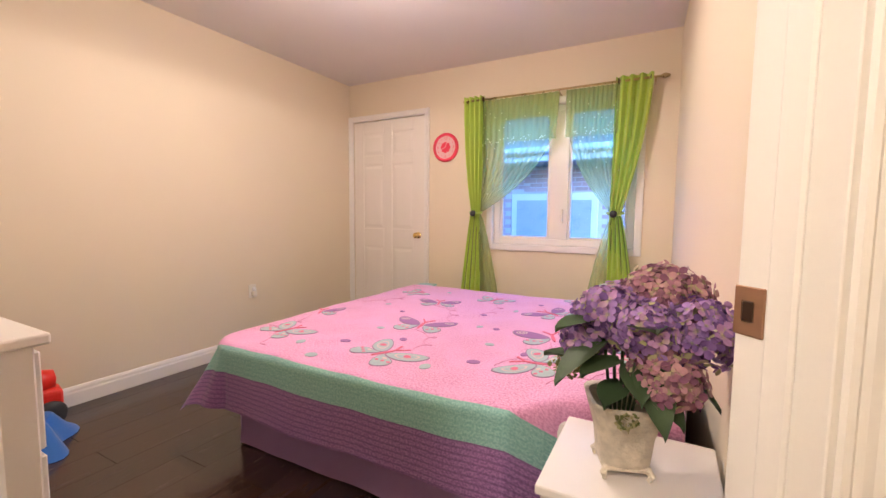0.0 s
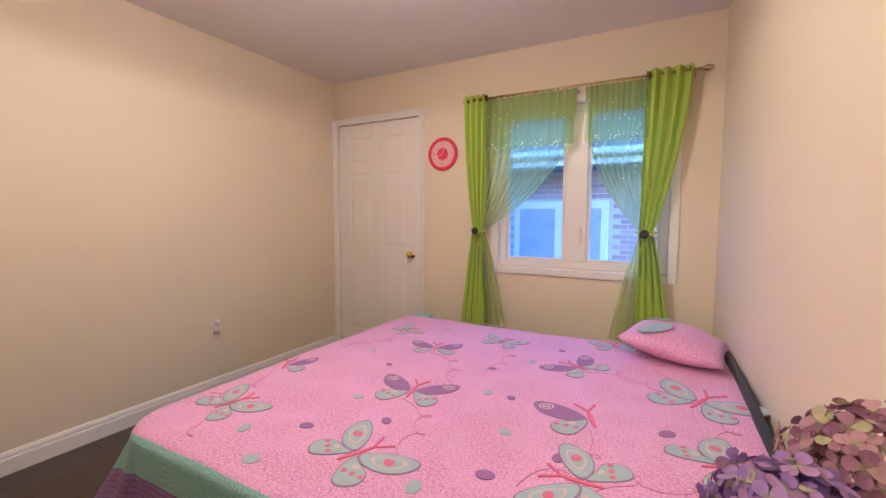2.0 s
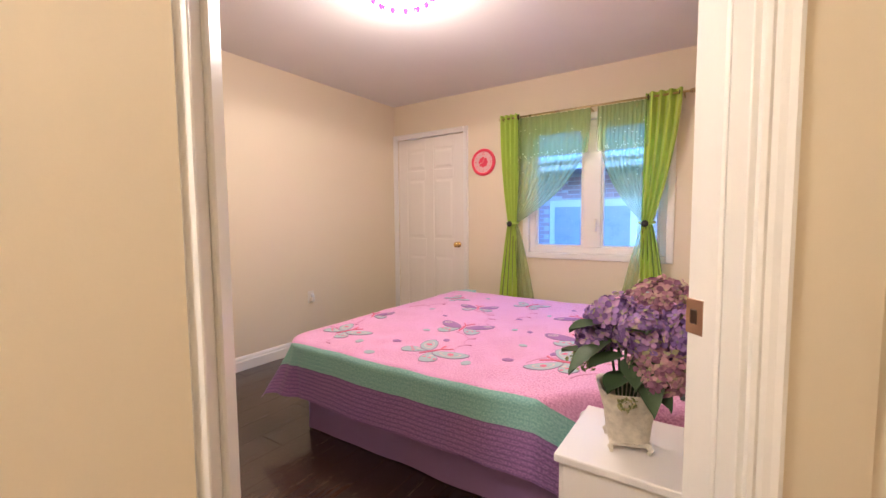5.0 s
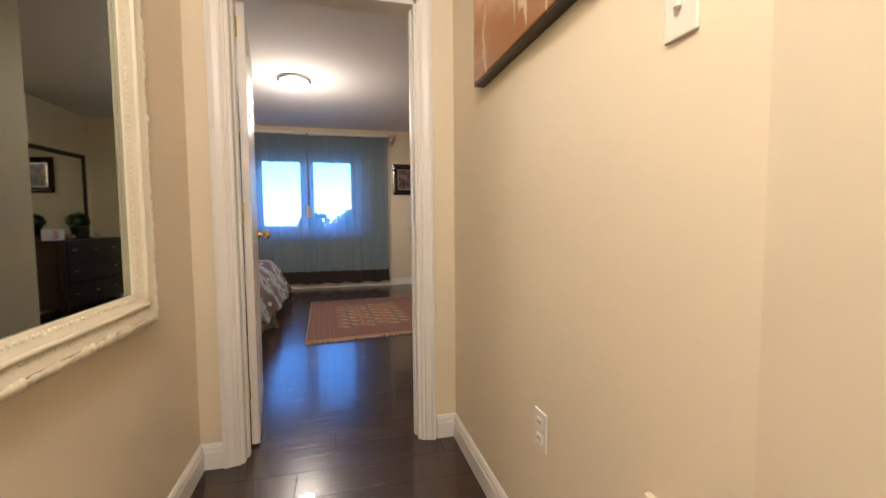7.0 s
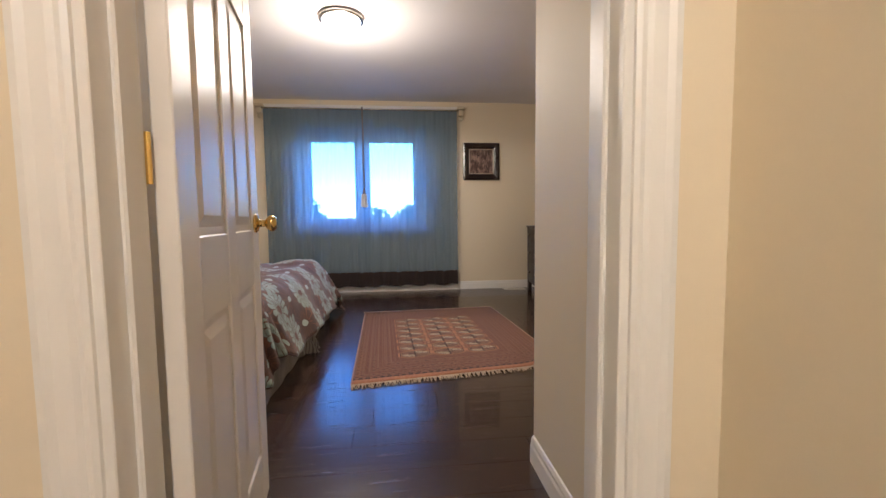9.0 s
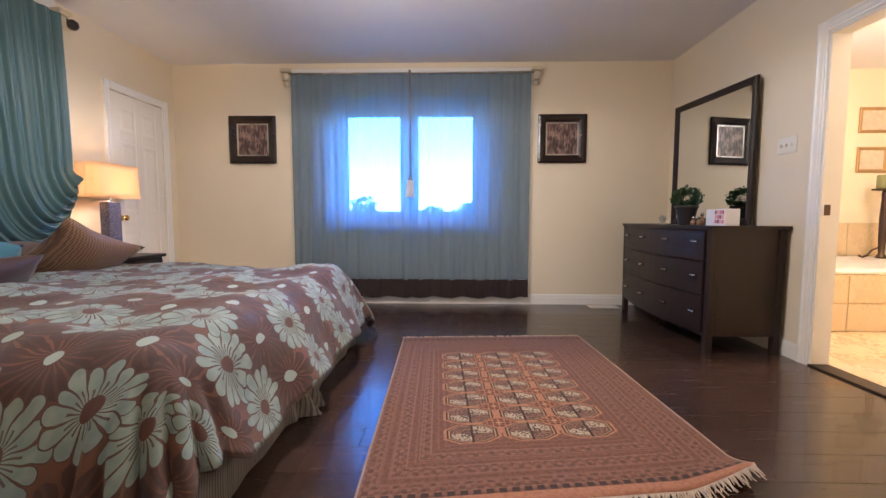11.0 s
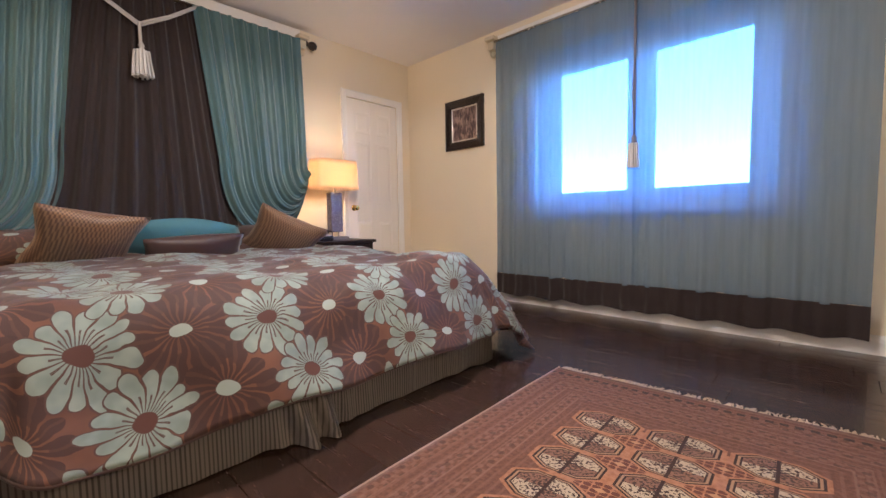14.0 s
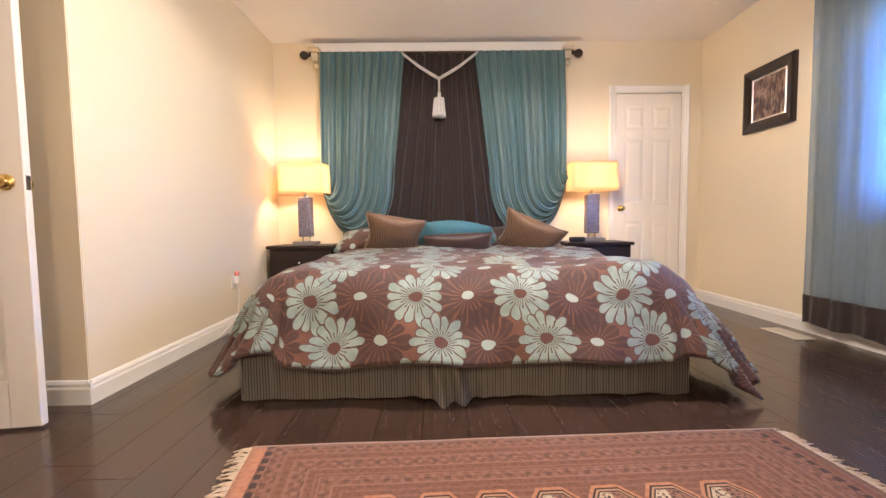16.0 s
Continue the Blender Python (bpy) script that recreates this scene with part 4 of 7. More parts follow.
# curtains
def pleated(x0, x1, z0, z1, amp, waves, seed, bottom=None, nx=160, nz=24, soft=1.0, scallop=0.006):
    """Hanging cloth in the x-z plane; bottom gives the x range at its foot."""
    bx0, bx1 = bottom or (x0, x1)

    def fn(u, v):
        k = 1 - v
        x = (x0 + (x1 - x0) * u) * v + (bx0 + (bx1 - bx0) * u) * k
        ph = u * waves * 2 * math.pi + seed + 0.8 * noise.noise((u * 4, v * 1.2, seed))
        y = amp * (0.55 + 0.45 * k) * (math.sin(ph) + 0.4 * math.sin(ph * 2.3 + seed) + soft * noise.noise((u * 12, v * 3, seed)))
        return (x, y, z0 + (z1 - z0) * v + (scallop * math.sin(ph * 0.5) if v == 0 else 0))

    return sheet(fn, nx, nz, uv=lambda u, v: (u * abs(x1 - x0), v * (z1 - z0)))


SHEER = sheer("blue_sheer_voile", (0.225, 0.335, 0.46), 0.42, 0.06)
CREAM = surface("cream_plaster_bracket", (0.62, 0.53, 0.38), 0.6, spread=0.12, scale=12, grain=80, bump=0.4, depth=0.004)
GREYT = surface("grey_silver_tassel_thread", (0.58, 0.56, 0.54), 0.6, spread=0.2, grain=200, bump=0.4)


# grey cord with its shade against the bright window put into the colour
BACKLITC = surface("dark_grey_cord", (0.16, 0.14, 0.14), 0.7, spread=0.2, grain=200, bump=0.4)


def tassel(root, x, y, z, size=1.0, head=None):
    """A hanging tassel, top at z."""
    part("tassel_knob", lathe([(0.004, 0), (0.012, -0.012), (0.020, -0.03), (0.014, -0.048), (0.022, -0.06), (0.024, -0.075)], 16, (x, y, z)), head or GREYT, root, "braided tassel head", True)
    bm = bmesh.new()
    rnd = random.Random(int(abs(x * 100)))
    for i in range(46):
        a = i * 2.4
        r = 0.034 * size * math.sqrt((i % 23 + 1) / 23)
        p = Vector((x + r * math.cos(a), y + r * math.sin(a), z - 0.07))
        q = Vector((x + 1.45 * r * math.cos(a), y + 1.45 * r * math.sin(a), z - 0.25 + rnd.uniform(-0.01, 0.008)))
        tube([p, (p + q) / 2 + Vector((0.002, 0.001, 0)), q], 0.0050 * size, 5, bm)
    part("tassel_thread", bm, GREYT, root, "grey silk tassel fringe")


def bracket(root, x, y0):
    """A scrolled plaster holder on the wall; y0 out of the wall."""
    bm = box(x - 0.035, 0, 2.48, x + 0.035, y0, 2.56, 0.012, seg=2)
    box(x - 0.055, 0, 2.565, x + 0.055, y0 + 0.03, 2.60, 0.008, bm, 2)
    box(x - 0.045, 0, 2.44, x + 0.045, 0.03, 2.63, 0.01, bm, 2)
    lathe([(0.004, -0.06), (0.022, -0.05), (0.028, -0.03), (0.018, -0.01), (0.01, 0)], 12, (x, y0 * 0.6, 2.475), bm)
    part("bracket", bm, CREAM, root, "cream scrolled plaster bracket")


win_cur = thing("window_curtain", "blue sheer curtains with a dark brown hem and a grey tassel", "curtain", pose(XW, -0.15, 0, 0, 0, -90))
# local x runs along -y of the world, local y out of the wall
for x0, x1, sd in ((-1.31, 0.01, 1.0), (-0.01, 1.32, 6.0)):
    part("sheer_panel", pleated(x0, x1, 0.288, 2.545, 0.011, 8, sd, soft=0.7), SHEER, win_cur, "translucent blue voile", True, pose(0, 0.085, 0))
    part("hem", pleated(x0, x1, 0.086, 0.293, 0.011, 8, sd, nz=6, soft=0.7, scallop=0.010), BROWNC, win_cur, "dark brown cloth hem", True, pose(0, 0.087, 0))
part("rod", tube([(-1.36, 0.085, 2.55), (1.36, 0.085, 2.55)], 0.011, 12), STEEL, win_cur, "thin metal rod", True)
part("pelmet_board", box(-1.33, 0, 2.575, 1.33, 0.05, 2.615, 0.006), TRIM, win_cur)
for x in (-1.37, 1.37):
    bracket(win_cur, x, 0.10)
part("tassel_cord", tube([(0.0, 0.11, 2.575), (0.006, 0.115, 2.2), (-0.004, 0.115, 1.8), (0.0, 0.115, 1.46)], 0.008, 8), BACKLITC, win_cur, "twisted grey cord", True)
part("tassel_cord", tube([(0.012, 0.11, 2.575), (-0.006, 0.12, 2.2), (0.008, 0.12, 1.8), (0.0, 0.115, 1.46)], 0.007, 8), BACKLITC, win_cur, "twisted grey cord", True)
tassel(win_cur, 0.0, 0.115, 1.46, 1.0, BACKLITC)

bed_cur = thing("bed_curtain", "teal and dark brown curtains with a tassel behind the bed", "curtain", pose(-4.31, YB, 0))
part("drape_brown", pleated(-0.36, 0.40, 0.55, 2.545, 0.022, 9, 2.0, (-0.64, 0.82)), BROWNC, bed_cur, "dark brown pleated drape", True, pose(0, 0.085, 0))
for x_in, x_out, lean, sg in ((0.37, 1.215, 0.12, 1), (-0.33, -1.235, -0.14, -1)):
    def teal(u, v):
        o = u                                            # 0 at the inner edge, 1 at the outer one
        top = x_in + (x_out - x_in) * o
        start = top + lean * (1 - o)                     # where the fold leaves the straight fall
        bow_out = 0.02 * sg * o
        tie_z, low = 1.34, 0.62 * (1 - o) ** 0.75 + 0.02
        fold = o * 9 * 2 * math.pi + 3 * sg + 0.8 * noise.noise((o * 4, v * 1.2, 4.0 + sg))
        if v > 0.45:
            k = (1 - v) / 0.55
            x, z, sw = top + (start - top) * k + bow_out * math.sin(k * 1.5), 2.55 + (1.34 - 2.55) * k, 0.0
        else:
            sw = (0.45 - v) / 0.45
            a = sw * math.pi
            f = (1 - math.cos(a)) / 2
            x = start + (x_out - start) * f + bow_out
            z = 1.34 + (tie_z - 1.34) * f - low * math.sin(a) ** 0.9
        full = math.sin(sw * math.pi)
        y = (0.016 + 0.016 * full) * (math.sin(fold) + 0.4 * math.sin(fold * 2.3)) * (1 - 0.75 * sw ** 4) + 0.075 * full * (0.3 + 0.7 * o) - 0.02 * sw
        return (x, y, z)

    part("drape_teal", sheet(teal, 150, 90), TEALC, bed_cur, "teal satin drape looped up at its outer edge", True, pose(0, 0.125, 0))
    part("tie_hook", tube([(x_out + 0.02 * sg, 0.0, 1.36), (x_out + 0.025 * sg, 0.11, 1.355), (x_out + 0.01 * sg, 0.15, 1.33)], 0.007, 8), DARKM, bed_cur, "dark metal holdback", True)
part("rod", tube([(-1.33, 0.085, 2.555), (1.33, 0.085, 2.555)], 0.013, 12), DARKM, bed_cur, "", True)
part("pelmet_board", box(-1.27, 0, 2.572, 1.27, 0.06, 2.665, 0.006), TRIM, bed_cur, "white pelmet board")
for x in (-1.27, 1.27):
    bracket(bed_cur, x, 0.11)
    part("finial", lathe([(0.012, 0), (0.014, 0.03), (0.030, 0.045), (0.042, 0.07), (0.040, 0.095), (0.024, 0.115), (0.006, 0.12)], 18), ESPRESSO, bed_cur, "dark turned wood finial", True, pose(x + (0.03 if x > 0 else -0.03), 0.085, 2.535, 0, 90 if x > 0 else -90, 0))
for k, (xa, xb) in enumerate(((-0.36, 0.03), (0.40, 0.03), (-0.35, 0.03), (0.39, 0.03))):
    dz = 0.02 * (k > 1)
    part("tassel_cord", tube([(xa, 0.12, 2.545 - dz), ((xa + xb) / 2, 0.135, 2.40 - dz), (xb, 0.145, 2.285 - dz)], 0.008, 8), GREYT, bed_cur, "twisted grey cord", True)
part("tassel_cord", tube([(0.03, 0.145, 2.29), (0.03, 0.15, 2.14)], 0.011, 8), GREYT, bed_cur, "", True)
tassel(bed_cur, 0.03, 0.165, 2.15, 1.4)


# nightstands and lamps
def nightstand(m):
    root = thing("nightstand", "espresso two-drawer nightstand beside the king bed", "nightstand", m, "pair of espresso nightstands")
    part("body", box(-0.29, -0.21, 0.10, 0.29, 0.20, 0.615, 0.004), ESPRESSO, root)
    part("top", box(-0.315, -0.225, 0.615, 0.315, 0.225, 0.645, 0.006, seg=2), ESPRESSO, root)
    for x in (-0.27, 0.27):
        for y in (-0.19, 0.18):
            part("leg", box(x - 0.02, y - 0.02, 0, x + 0.02, y + 0.02, 0.12, 0.004), ESPRESSO, root)
    for z0, z1 in ((0.13, 0.36), (0.37, 0.60)):
        d = part("drawer", box(-0.275, 0.198, z0, 0.275, 0.216, z1, 0.004), ESPRESSO, root)
        part("drawer_knob", lathe([(0.006, 0), (0.006, 0.012), (0.014, 0.018), (0.015, 0.024), (0.008, 0.030), (0.002, 0.031)], 14), STEEL, d, "small nickel knob", True, pose(0, 0.216, (z0 + z1) / 2, -90, 0, 0))
    return root


nightstand(pose(-5.79, -2.60, 0))
nightstand(pose(-2.945, -2.62, 0))
SHADE = surface("cream_linen_shade", (0.88, 0.70, 0.50), 0.8, spread=0.05, grain=300, bump=0.2, through_light=0.7)


def beads(t):
    v = t.nodes.new("ShaderNodeTexVoronoi")
    v.inputs["Scale"].default_value = 95
    c = t.nodes.new("ShaderNodeTexCoord")
    t.links.new(c.outputs["Object"], v.inputs["Vector"])
    return mixed(t, Ex(t, v.outputs["Distance"]).step(0.1, 0.5), (0.42, 0.38, 0.44), (0.15, 0.13, 0.18))


MOSAIC = surface("lilac_mosaic_glass", (0.3, 0.28, 0.33), 0.2, colour_of=beads, spread=0.15, grain=100, bump=0.6, depth=0.004)
STONE = surface("grey_stone_base", (0.24, 0.22, 0.22), 0.5, spread=0.15, grain=60)
BULB = glowing("warm_bulb_glass", (1.0, 0.72, 0.36), 14)


def table_lamp(m):
    root = thing("table_lamp", "mosaic column table lamp with a lit cream shade", "table lamp", m, "pair of bedside lamps")
    part("base", box(-0.115, -0.07, 0, 0.115, 0.07, 0.035, 0.004), STONE, root)
    for x in (-0.035, 0.035):
        part("stem", lathe([(0.007, 0), (0.007, 0.05)], 10, (x, 0, 0.033)), STEEL, root)
    part("column", box(-0.065, -0.045, 0.08, 0.065, 0.045, 0.47, 0.012, seg=2), MOSAIC, root, "lilac mosaic glass column")
    part("neck", lathe([(0.010, 0), (0.010, 0.10)], 12, (0, 0, 0.465)), STEEL, root)
    part("bulb", lathe([(0.014, 0), (0.02, 0.02), (0.032, 0.055), (0.028, 0.085), (0.010, 0.10)], 16, (0, 0, 0.56)), BULB, root, "lit bulb", True)

    def ring(u, v):
        a = u * 2 * math.pi
        c, s = math.cos(a), math.sin(a)
        k = 1 / max(abs(c) ** 5 + abs(s) ** 5, 1e-6) ** 0.2
        g = 0.225 + 0.015 * (1 - v)
        return (c * k * g, s * k * g * 0.52, 0.500 + 0.282 * v)

    thicken(part("shade", sheet(ring, 64, 6), SHADE, root, "cream fabric shade glowing warm", True), 0.003)
    return root


table_lamp(pose(-5.785, -2.62, 0.645))
table_lamp(pose(-2.945, -2.62, 0.645, 0, 0, -4))
tagged(part("alarm_clock", box(-0.07, -0.05, 0, 0.07, 0.05, 0.05, 0.02, seg=3), BLACK, None, m=pose(-5.60, -2.50, 0.645)), "small dark alarm clock on the nightstand", "alarm clock")

OPAL = glowing("lit_opal_glass", (1.0, 0.88, 0.70), 5.0)


def ceiling_light(name, label, m, r=0.19):
    root = thing(name, label, "ceiling light", m)
    part("collar", lathe([(r * 0.95, 0), (r, -0.012), (r, -0.028), (r * 0.95, -0.034), (r * 0.86, -0.034)], 36), STEEL, root, "brushed metal collar", True)
    part("diffuser", lathe([(r * 0.87, -0.03), (r * 0.82, -0.065), (r * 0.66, -0.10), (r * 0.38, -0.127), (r * 0.02, -0.137)], 36), OPAL, root, "lit opal glass bowl", True)
    part("nipple", lathe([(0.008, -0.134), (0.011, -0.146), (0.004, -0.158)], 12), STEEL, root)
    return root


ceiling_light("ceiling_light", "flush opal bowl ceiling light with a metal collar", pose(-4.59, -0.12, HM), 0.18)
# unseen hall fixture, added above the assumed hall lamp
ceiling_light("ceiling_light", "flush opal bowl ceiling light with a metal collar", pose(0.33, 0.26, HH), 0.17)


def plate(name, label, category, m, kind):
    """A wall plate, its back on the wall, face towards +y."""
    root = thing(name, label, category, m)
    w = {"outlet": 0.07, "switch": 0.07, "triple": 0.17, "blank": 0.11}[kind]
    h = {"outlet": 0.115, "switch": 0.115, "triple": 0.115, "blank": 0.2}[kind]
    part("plate", box(-w / 2, 0, -h / 2, w / 2, 0.007, h / 2, 0.003, seg=2), PLASTIC, root)
    if kind == "outlet":
        for z in (-0.024, 0.024):
            s = part("socket", box(-0.017, 0.006, z - 0.014, 0.017, 0.0095, z + 0.014, 0.003), PLASTIC, root)
            for x in (-0.006, 0.006):
                part("slot", box(x - 0.001, 0.0092, z - 0.003, x + 0.001, 0.0102, z + 0.006), BLACK, s)
    elif kind != "blank":
        for x in ((0,) if kind == "switch" else (-0.046, 0, 0.046)):
            part("toggle", box(x - 0.006, 0.006, -0.012, x + 0.006, 0.018, 0.010, 0.003), PLASTIC, root)
    return root


plate("light_switch", "ivory triple light switch plate on the cream wall", "light switch", pose(-5.36, YD, 1.50, 0, 0, 180), "triple")
plate("wall_outlet", "ivory wall outlet with a plugged-in freshener", "outlet", pose(-2.585, -1.85, 0.39, 0, 0, 90), "outlet")
nl = thing("air_freshener", "white and pink plug-in air freshener", "air freshener", pose(-2.593, -1.85, 0.40, 0, 0, 90))
part("body", box(-0.022, 0, -0.03, 0.022, 0.045, 0.04, 0.012, seg=2), PLASTIC, nl)
PINKP = surface("pink_plastic", (0.6, 0.18, 0.16), 0.4)
part("cap", lathe([(0.018, 0), (0.018, 0.03), (0.008, 0.04)], 14, (0, 0.025, 0.035)), PINKP, nl, "pink cap", True)
part("lead", tube([(0, 0.02, -0.03), (0.02, 0.05, -0.12), (0.14, 0.09, -0.26), (0.34, 0.06, -0.36), (0.50, 0.03, -0.385)], 0.0035, 6), PLASTIC, nl, "thin pale cable", True)
REG = surface("ivory_register_metal", (0.62, 0.58, 0.50), 0.4, 0.2)
for m in (pose(-6.80, -1.46, 0, 0, 0, 90), pose(-6.86, 1.98, 0, 0, 0, 90)):
    vent = thing("floor_vent", "ivory metal floor register set in the laminate", "floor vent", m, "floor registers")
    part("frame", box(-0.16, -0.075, 0.0, 0.16, 0.075, 0.008, 0.003), REG, vent)
    for i in range(12):
        part("slat", box(-0.14 + i * 0.0235, -0.055, 0.0075, -0.128 + i * 0.0235, 0.055, 0.011), REG, vent)

# things on the dresser
LEAFD = surface("dark_green_leaf", (0.030, 0.075, 0.028), 0.5, spread=0.3, scale=20, through_light=0.15)
POTD = surface("dark_glazed_pot", (0.035, 0.030, 0.028), 0.35, spread=0.3)


def leaf_cloud(n, r, seed, size, flat=0.8, bm=None, c=(0, 0, 0)):
    own = bm or bmesh.new()
    rnd = random.Random(seed)
    for _ in range(n):
        d = Vector((rnd.gauss(0, 1), rnd.gauss(0, 1), rnd.gauss(0, 1))).normalized()
        p = Vector(c) + Vector((d.x * r, d.y * r, d.z * r * flat)) * rnd.uniform(0.45, 1.0)
        u = d.cross(Vector((rnd.uniform(-1, 1), rnd.uniform(-1, 1), rnd.uniform(-1, 1)))).normalized()
        w = (d + u * rnd.uniform(-0.6, 0.6)).normalized()
        s = size * rnd.uniform(0.6, 1.2)
        v = [own.verts.new(p + q) for q in (-u * s * 0.5, w * s * 0.3 - u * s * 0.15 + d * s * 0.1, u * s * 0.6, -w * s * 0.3 - u * s * 0.1 + d * s * 0.1)]
        own.faces.new(v)
    return own


pp = thing("potted_plant", "small leafy green plant in a dark pot on the dresser", "potted plant", pose(-5.98, 2.36, 0.925))
part("pot", lathe([(0.055, 0), (0.062, 0.02), (0.085, 0.14), (0.095, 0.15), (0.093, 0.165), (0.075, 0.16)], 24), POTD, pp, "dark tapered pot", True)
part("foliage", leaf_cloud(620, 0.128, 7, 0.034, 0.78, None, (0, 0, 0.235)), LEAFD, pp, "dense small green leaves")
BOXW = surface("white_card", (0.75, 0.72, 0.72), 0.5, spread=0.04)
swatch = [surface("swatch_" + n, c, 0.4) for n, c in (("pink", (0.6, 0.12, 0.22)), ("wine", (0.25, 0.03, 0.06)), ("peach", (0.7, 0.35, 0.3)))]
bx = thing("cosmetics_box", "white box with rows of pink and wine colour swatches", "box", pose(-5.49, 2.36, 0.925, 0, 0, -8))
part("carton", box(-0.15, -0.05, 0, 0.15, 0.05, 0.125, 0.003), BOXW, bx)
for i in range(4):
    for j in range(3):
        part("swatch", box(0.0 + i * 0.036, -0.052, 0.018 + j * 0.034, 0.027 + i * 0.036, -0.0495, 0.046 + j * 0.034, 0.001), swatch[(i + j * 2) % 3], bx)
PERF = surface("amber_perfume_glass", (0.30, 0.17, 0.10), 0.12, spread=0.1, bump=0)
for x, y, h, r in ((-5.78, 2.38, 0.075, 0.024), (-5.73, 2.33, 0.05, 0.022), (-5.82, 2.33, 0.045, 0.020)):
    b = thing("perfume_bottle", "small glass perfume bottle on the dresser", "bottle", pose(x, y, 0.925), "perfume bottles")
    part("flask", lathe([(r, 0), (r, h * 0.7), (r * 0.5, h * 0.85), (r * 0.4, h)], 18), PERF, b, "", True)
    part("stopper", lathe([(r * 0.5, h), (r * 0.5, h + 0.02), (r * 0.2, h + 0.028)], 14), STEEL, b, "", True)
orn = thing("glass_ornament", "small clear glass ornament on the dresser", "ornament", pose(-6.33, 2.33, 0.925))
CRYS = surface("pale_crystal", (0.55, 0.55, 0.48), 0.12, spread=0.2)
part("foot", lathe([(0.03, 0), (0.03, 0.008), (0.01, 0.015), (0.01, 0.03)], 16), CRYS, orn)
part("bowl", leaf_cloud(40, 0.035, 3, 0.035, 0.8, None, (0, 0, 0.055)), CRYS, orn)

# bathroom beyond the door
TUBW = surface("white_acrylic", (0.80, 0.77, 0.72), 0.2, spread=0.02, bump=0)
tub = thing("bathtub", "white drop-in bathtub in a beige tiled surround", "bathtub", pose(-6.6, 4.1, 0))
part("surround", box(-0.69, -1.2, 0.004, 0.69, 1.25, 0.50, 0.006), TILE, tub, "beige tiled tub surround")
bm = box(-0.66, -1.15, 0.50, 0.70, 1.2, 0.545, 0.02, seg=3)
part("rim", bm, TUBW, tub, "white tub rim")
for i in range(6):
    part("tile", box(0.691, -1.2 + i * 0.41, 0.01, 0.698, -1.2 + i * 0.41 + 0.40, 0.245, 0.003), TILE, tub)
    part("tile", box(0.691, -1.2 + i * 0.41, 0.255, 0.698, -1.2 + i * 0.41 + 0.40, 0.495, 0.003), TILE, tub)
for i in range(6):
    tl = tagged(part("backsplash_tile", box(0, -0.2, 0, 0.01, 0.2, 0.38, 0.003), TILE, None, m=pose(-7.298, 3.1 + i * 0.41, 0.55)), "beige wall tile above the bathtub", "wall tile", "bath backsplash tiles")
GOLDF = surface("gold_frame", (0.45, 0.28, 0.12), 0.35, 0.6, spread=0.2)
PALEART = surface("pale_print", (0.62, 0.52, 0.40), 0.5, spread=0.3, scale=14, grain=40)
for z in (1.515, 1.965):
    framed("bath_picture", "small landscape print in a gilt frame", "picture", pose(-7.298, 5.16, z, 0, 0, -90), 0.34, 0.29, 0.035, 0.02, GOLDF, PALEART, None, "pair of bathroom prints")
CANDLE = surface("olive_candle_wax", (0.22, 0.22, 0.09), 0.5, spread=0.15, scale=10, bump=0.1)
st = thing("candle_stand", "tall dark candle stand with an olive pillar candle by the bathtub", "candle stand", pose(-6.98, 5.04, 0.545))
part("pole", lathe([(0.05, 0.0), (0.045, 0.02), (0.026, 0.05), (0.034, 0.20), (0.038, 0.45), (0.030, 0.66), (0.036, 0.70), (0.026, 0.74)], 16), DARKM, st, "", True)
part("plate", lathe([(0.02, 0.735), (0.11, 0.745), (0.12, 0.76), (0.02, 0.762)], 24), DARKM, st, "dark metal candle plate", True)
part("candle", lathe([(0.078, 0.762), (0.08, 0.77), (0.08, 0.90), (0.074, 0.91), (0.01, 0.905)], 24), CANDLE, st, "olive pillar candle", True)
part("scroll", tube([(0.0, -0.24, 0.03), (0, -0.20, 0.012), (0, -0.15, 0.03), (0, -0.10, 0.09), (0, -0.03, 0.12), (0, 0.0, 0.10)], 0.010, 8), DARKM, st)
fc = thing("bath_faucet", "chrome bath filler on the tub deck", "faucet", pose(-6.35, 5.02, 0.545, 0, 0, 200))
part("base", lathe([(0.035, 0), (0.033, 0.012), (0.020, 0.03), (0.018, 0.07)], 18), STEEL, fc, "", True)
part("spout", tube([(0, 0, 0.06), (0.02, 0, 0.11), (0.10, 0, 0.125), (0.19, 0, 0.10), (0.20, 0, 0.07)], 0.016, 10), STEEL, fc, "chrome spout", True)
for y in (-0.13, 0.13):
    part("tap", lathe([(0.028, 0), (0.026, 0.01), (0.014, 0.025), (0.013, 0.05), (0.024, 0.058), (0.024, 0.075), (0.006, 0.08)], 14, (0, y, 0)), STEEL, fc, "chrome tap", True)
VOILE = sheer("pale_bath_voile", (0.70, 0.68, 0.66), 0.35, 0.05)
bv = thing("bath_curtain", "pale sheer curtain over the bathroom window", "curtain", pose(-7.298, 4.06, 0, 0, 0, -90))
part("sheer_panel", pleated(-0.50, 0.62, 0.90, 2.15, 0.012, 9, 3.0), VOILE, bv, "", True, pose(0, 0.07, 0))
part("rod", tube([(-0.56, 0.07, 2.16), (0.70, 0.07, 2.16)], 0.010, 8), DARKM, bv, "", True)
for x in (-0.54, 0.66):
    part("rod_holder", tube([(x, 0.0, 2.16), (x, 0.07, 2.16)], 0.007, 8), DARKM, bv)


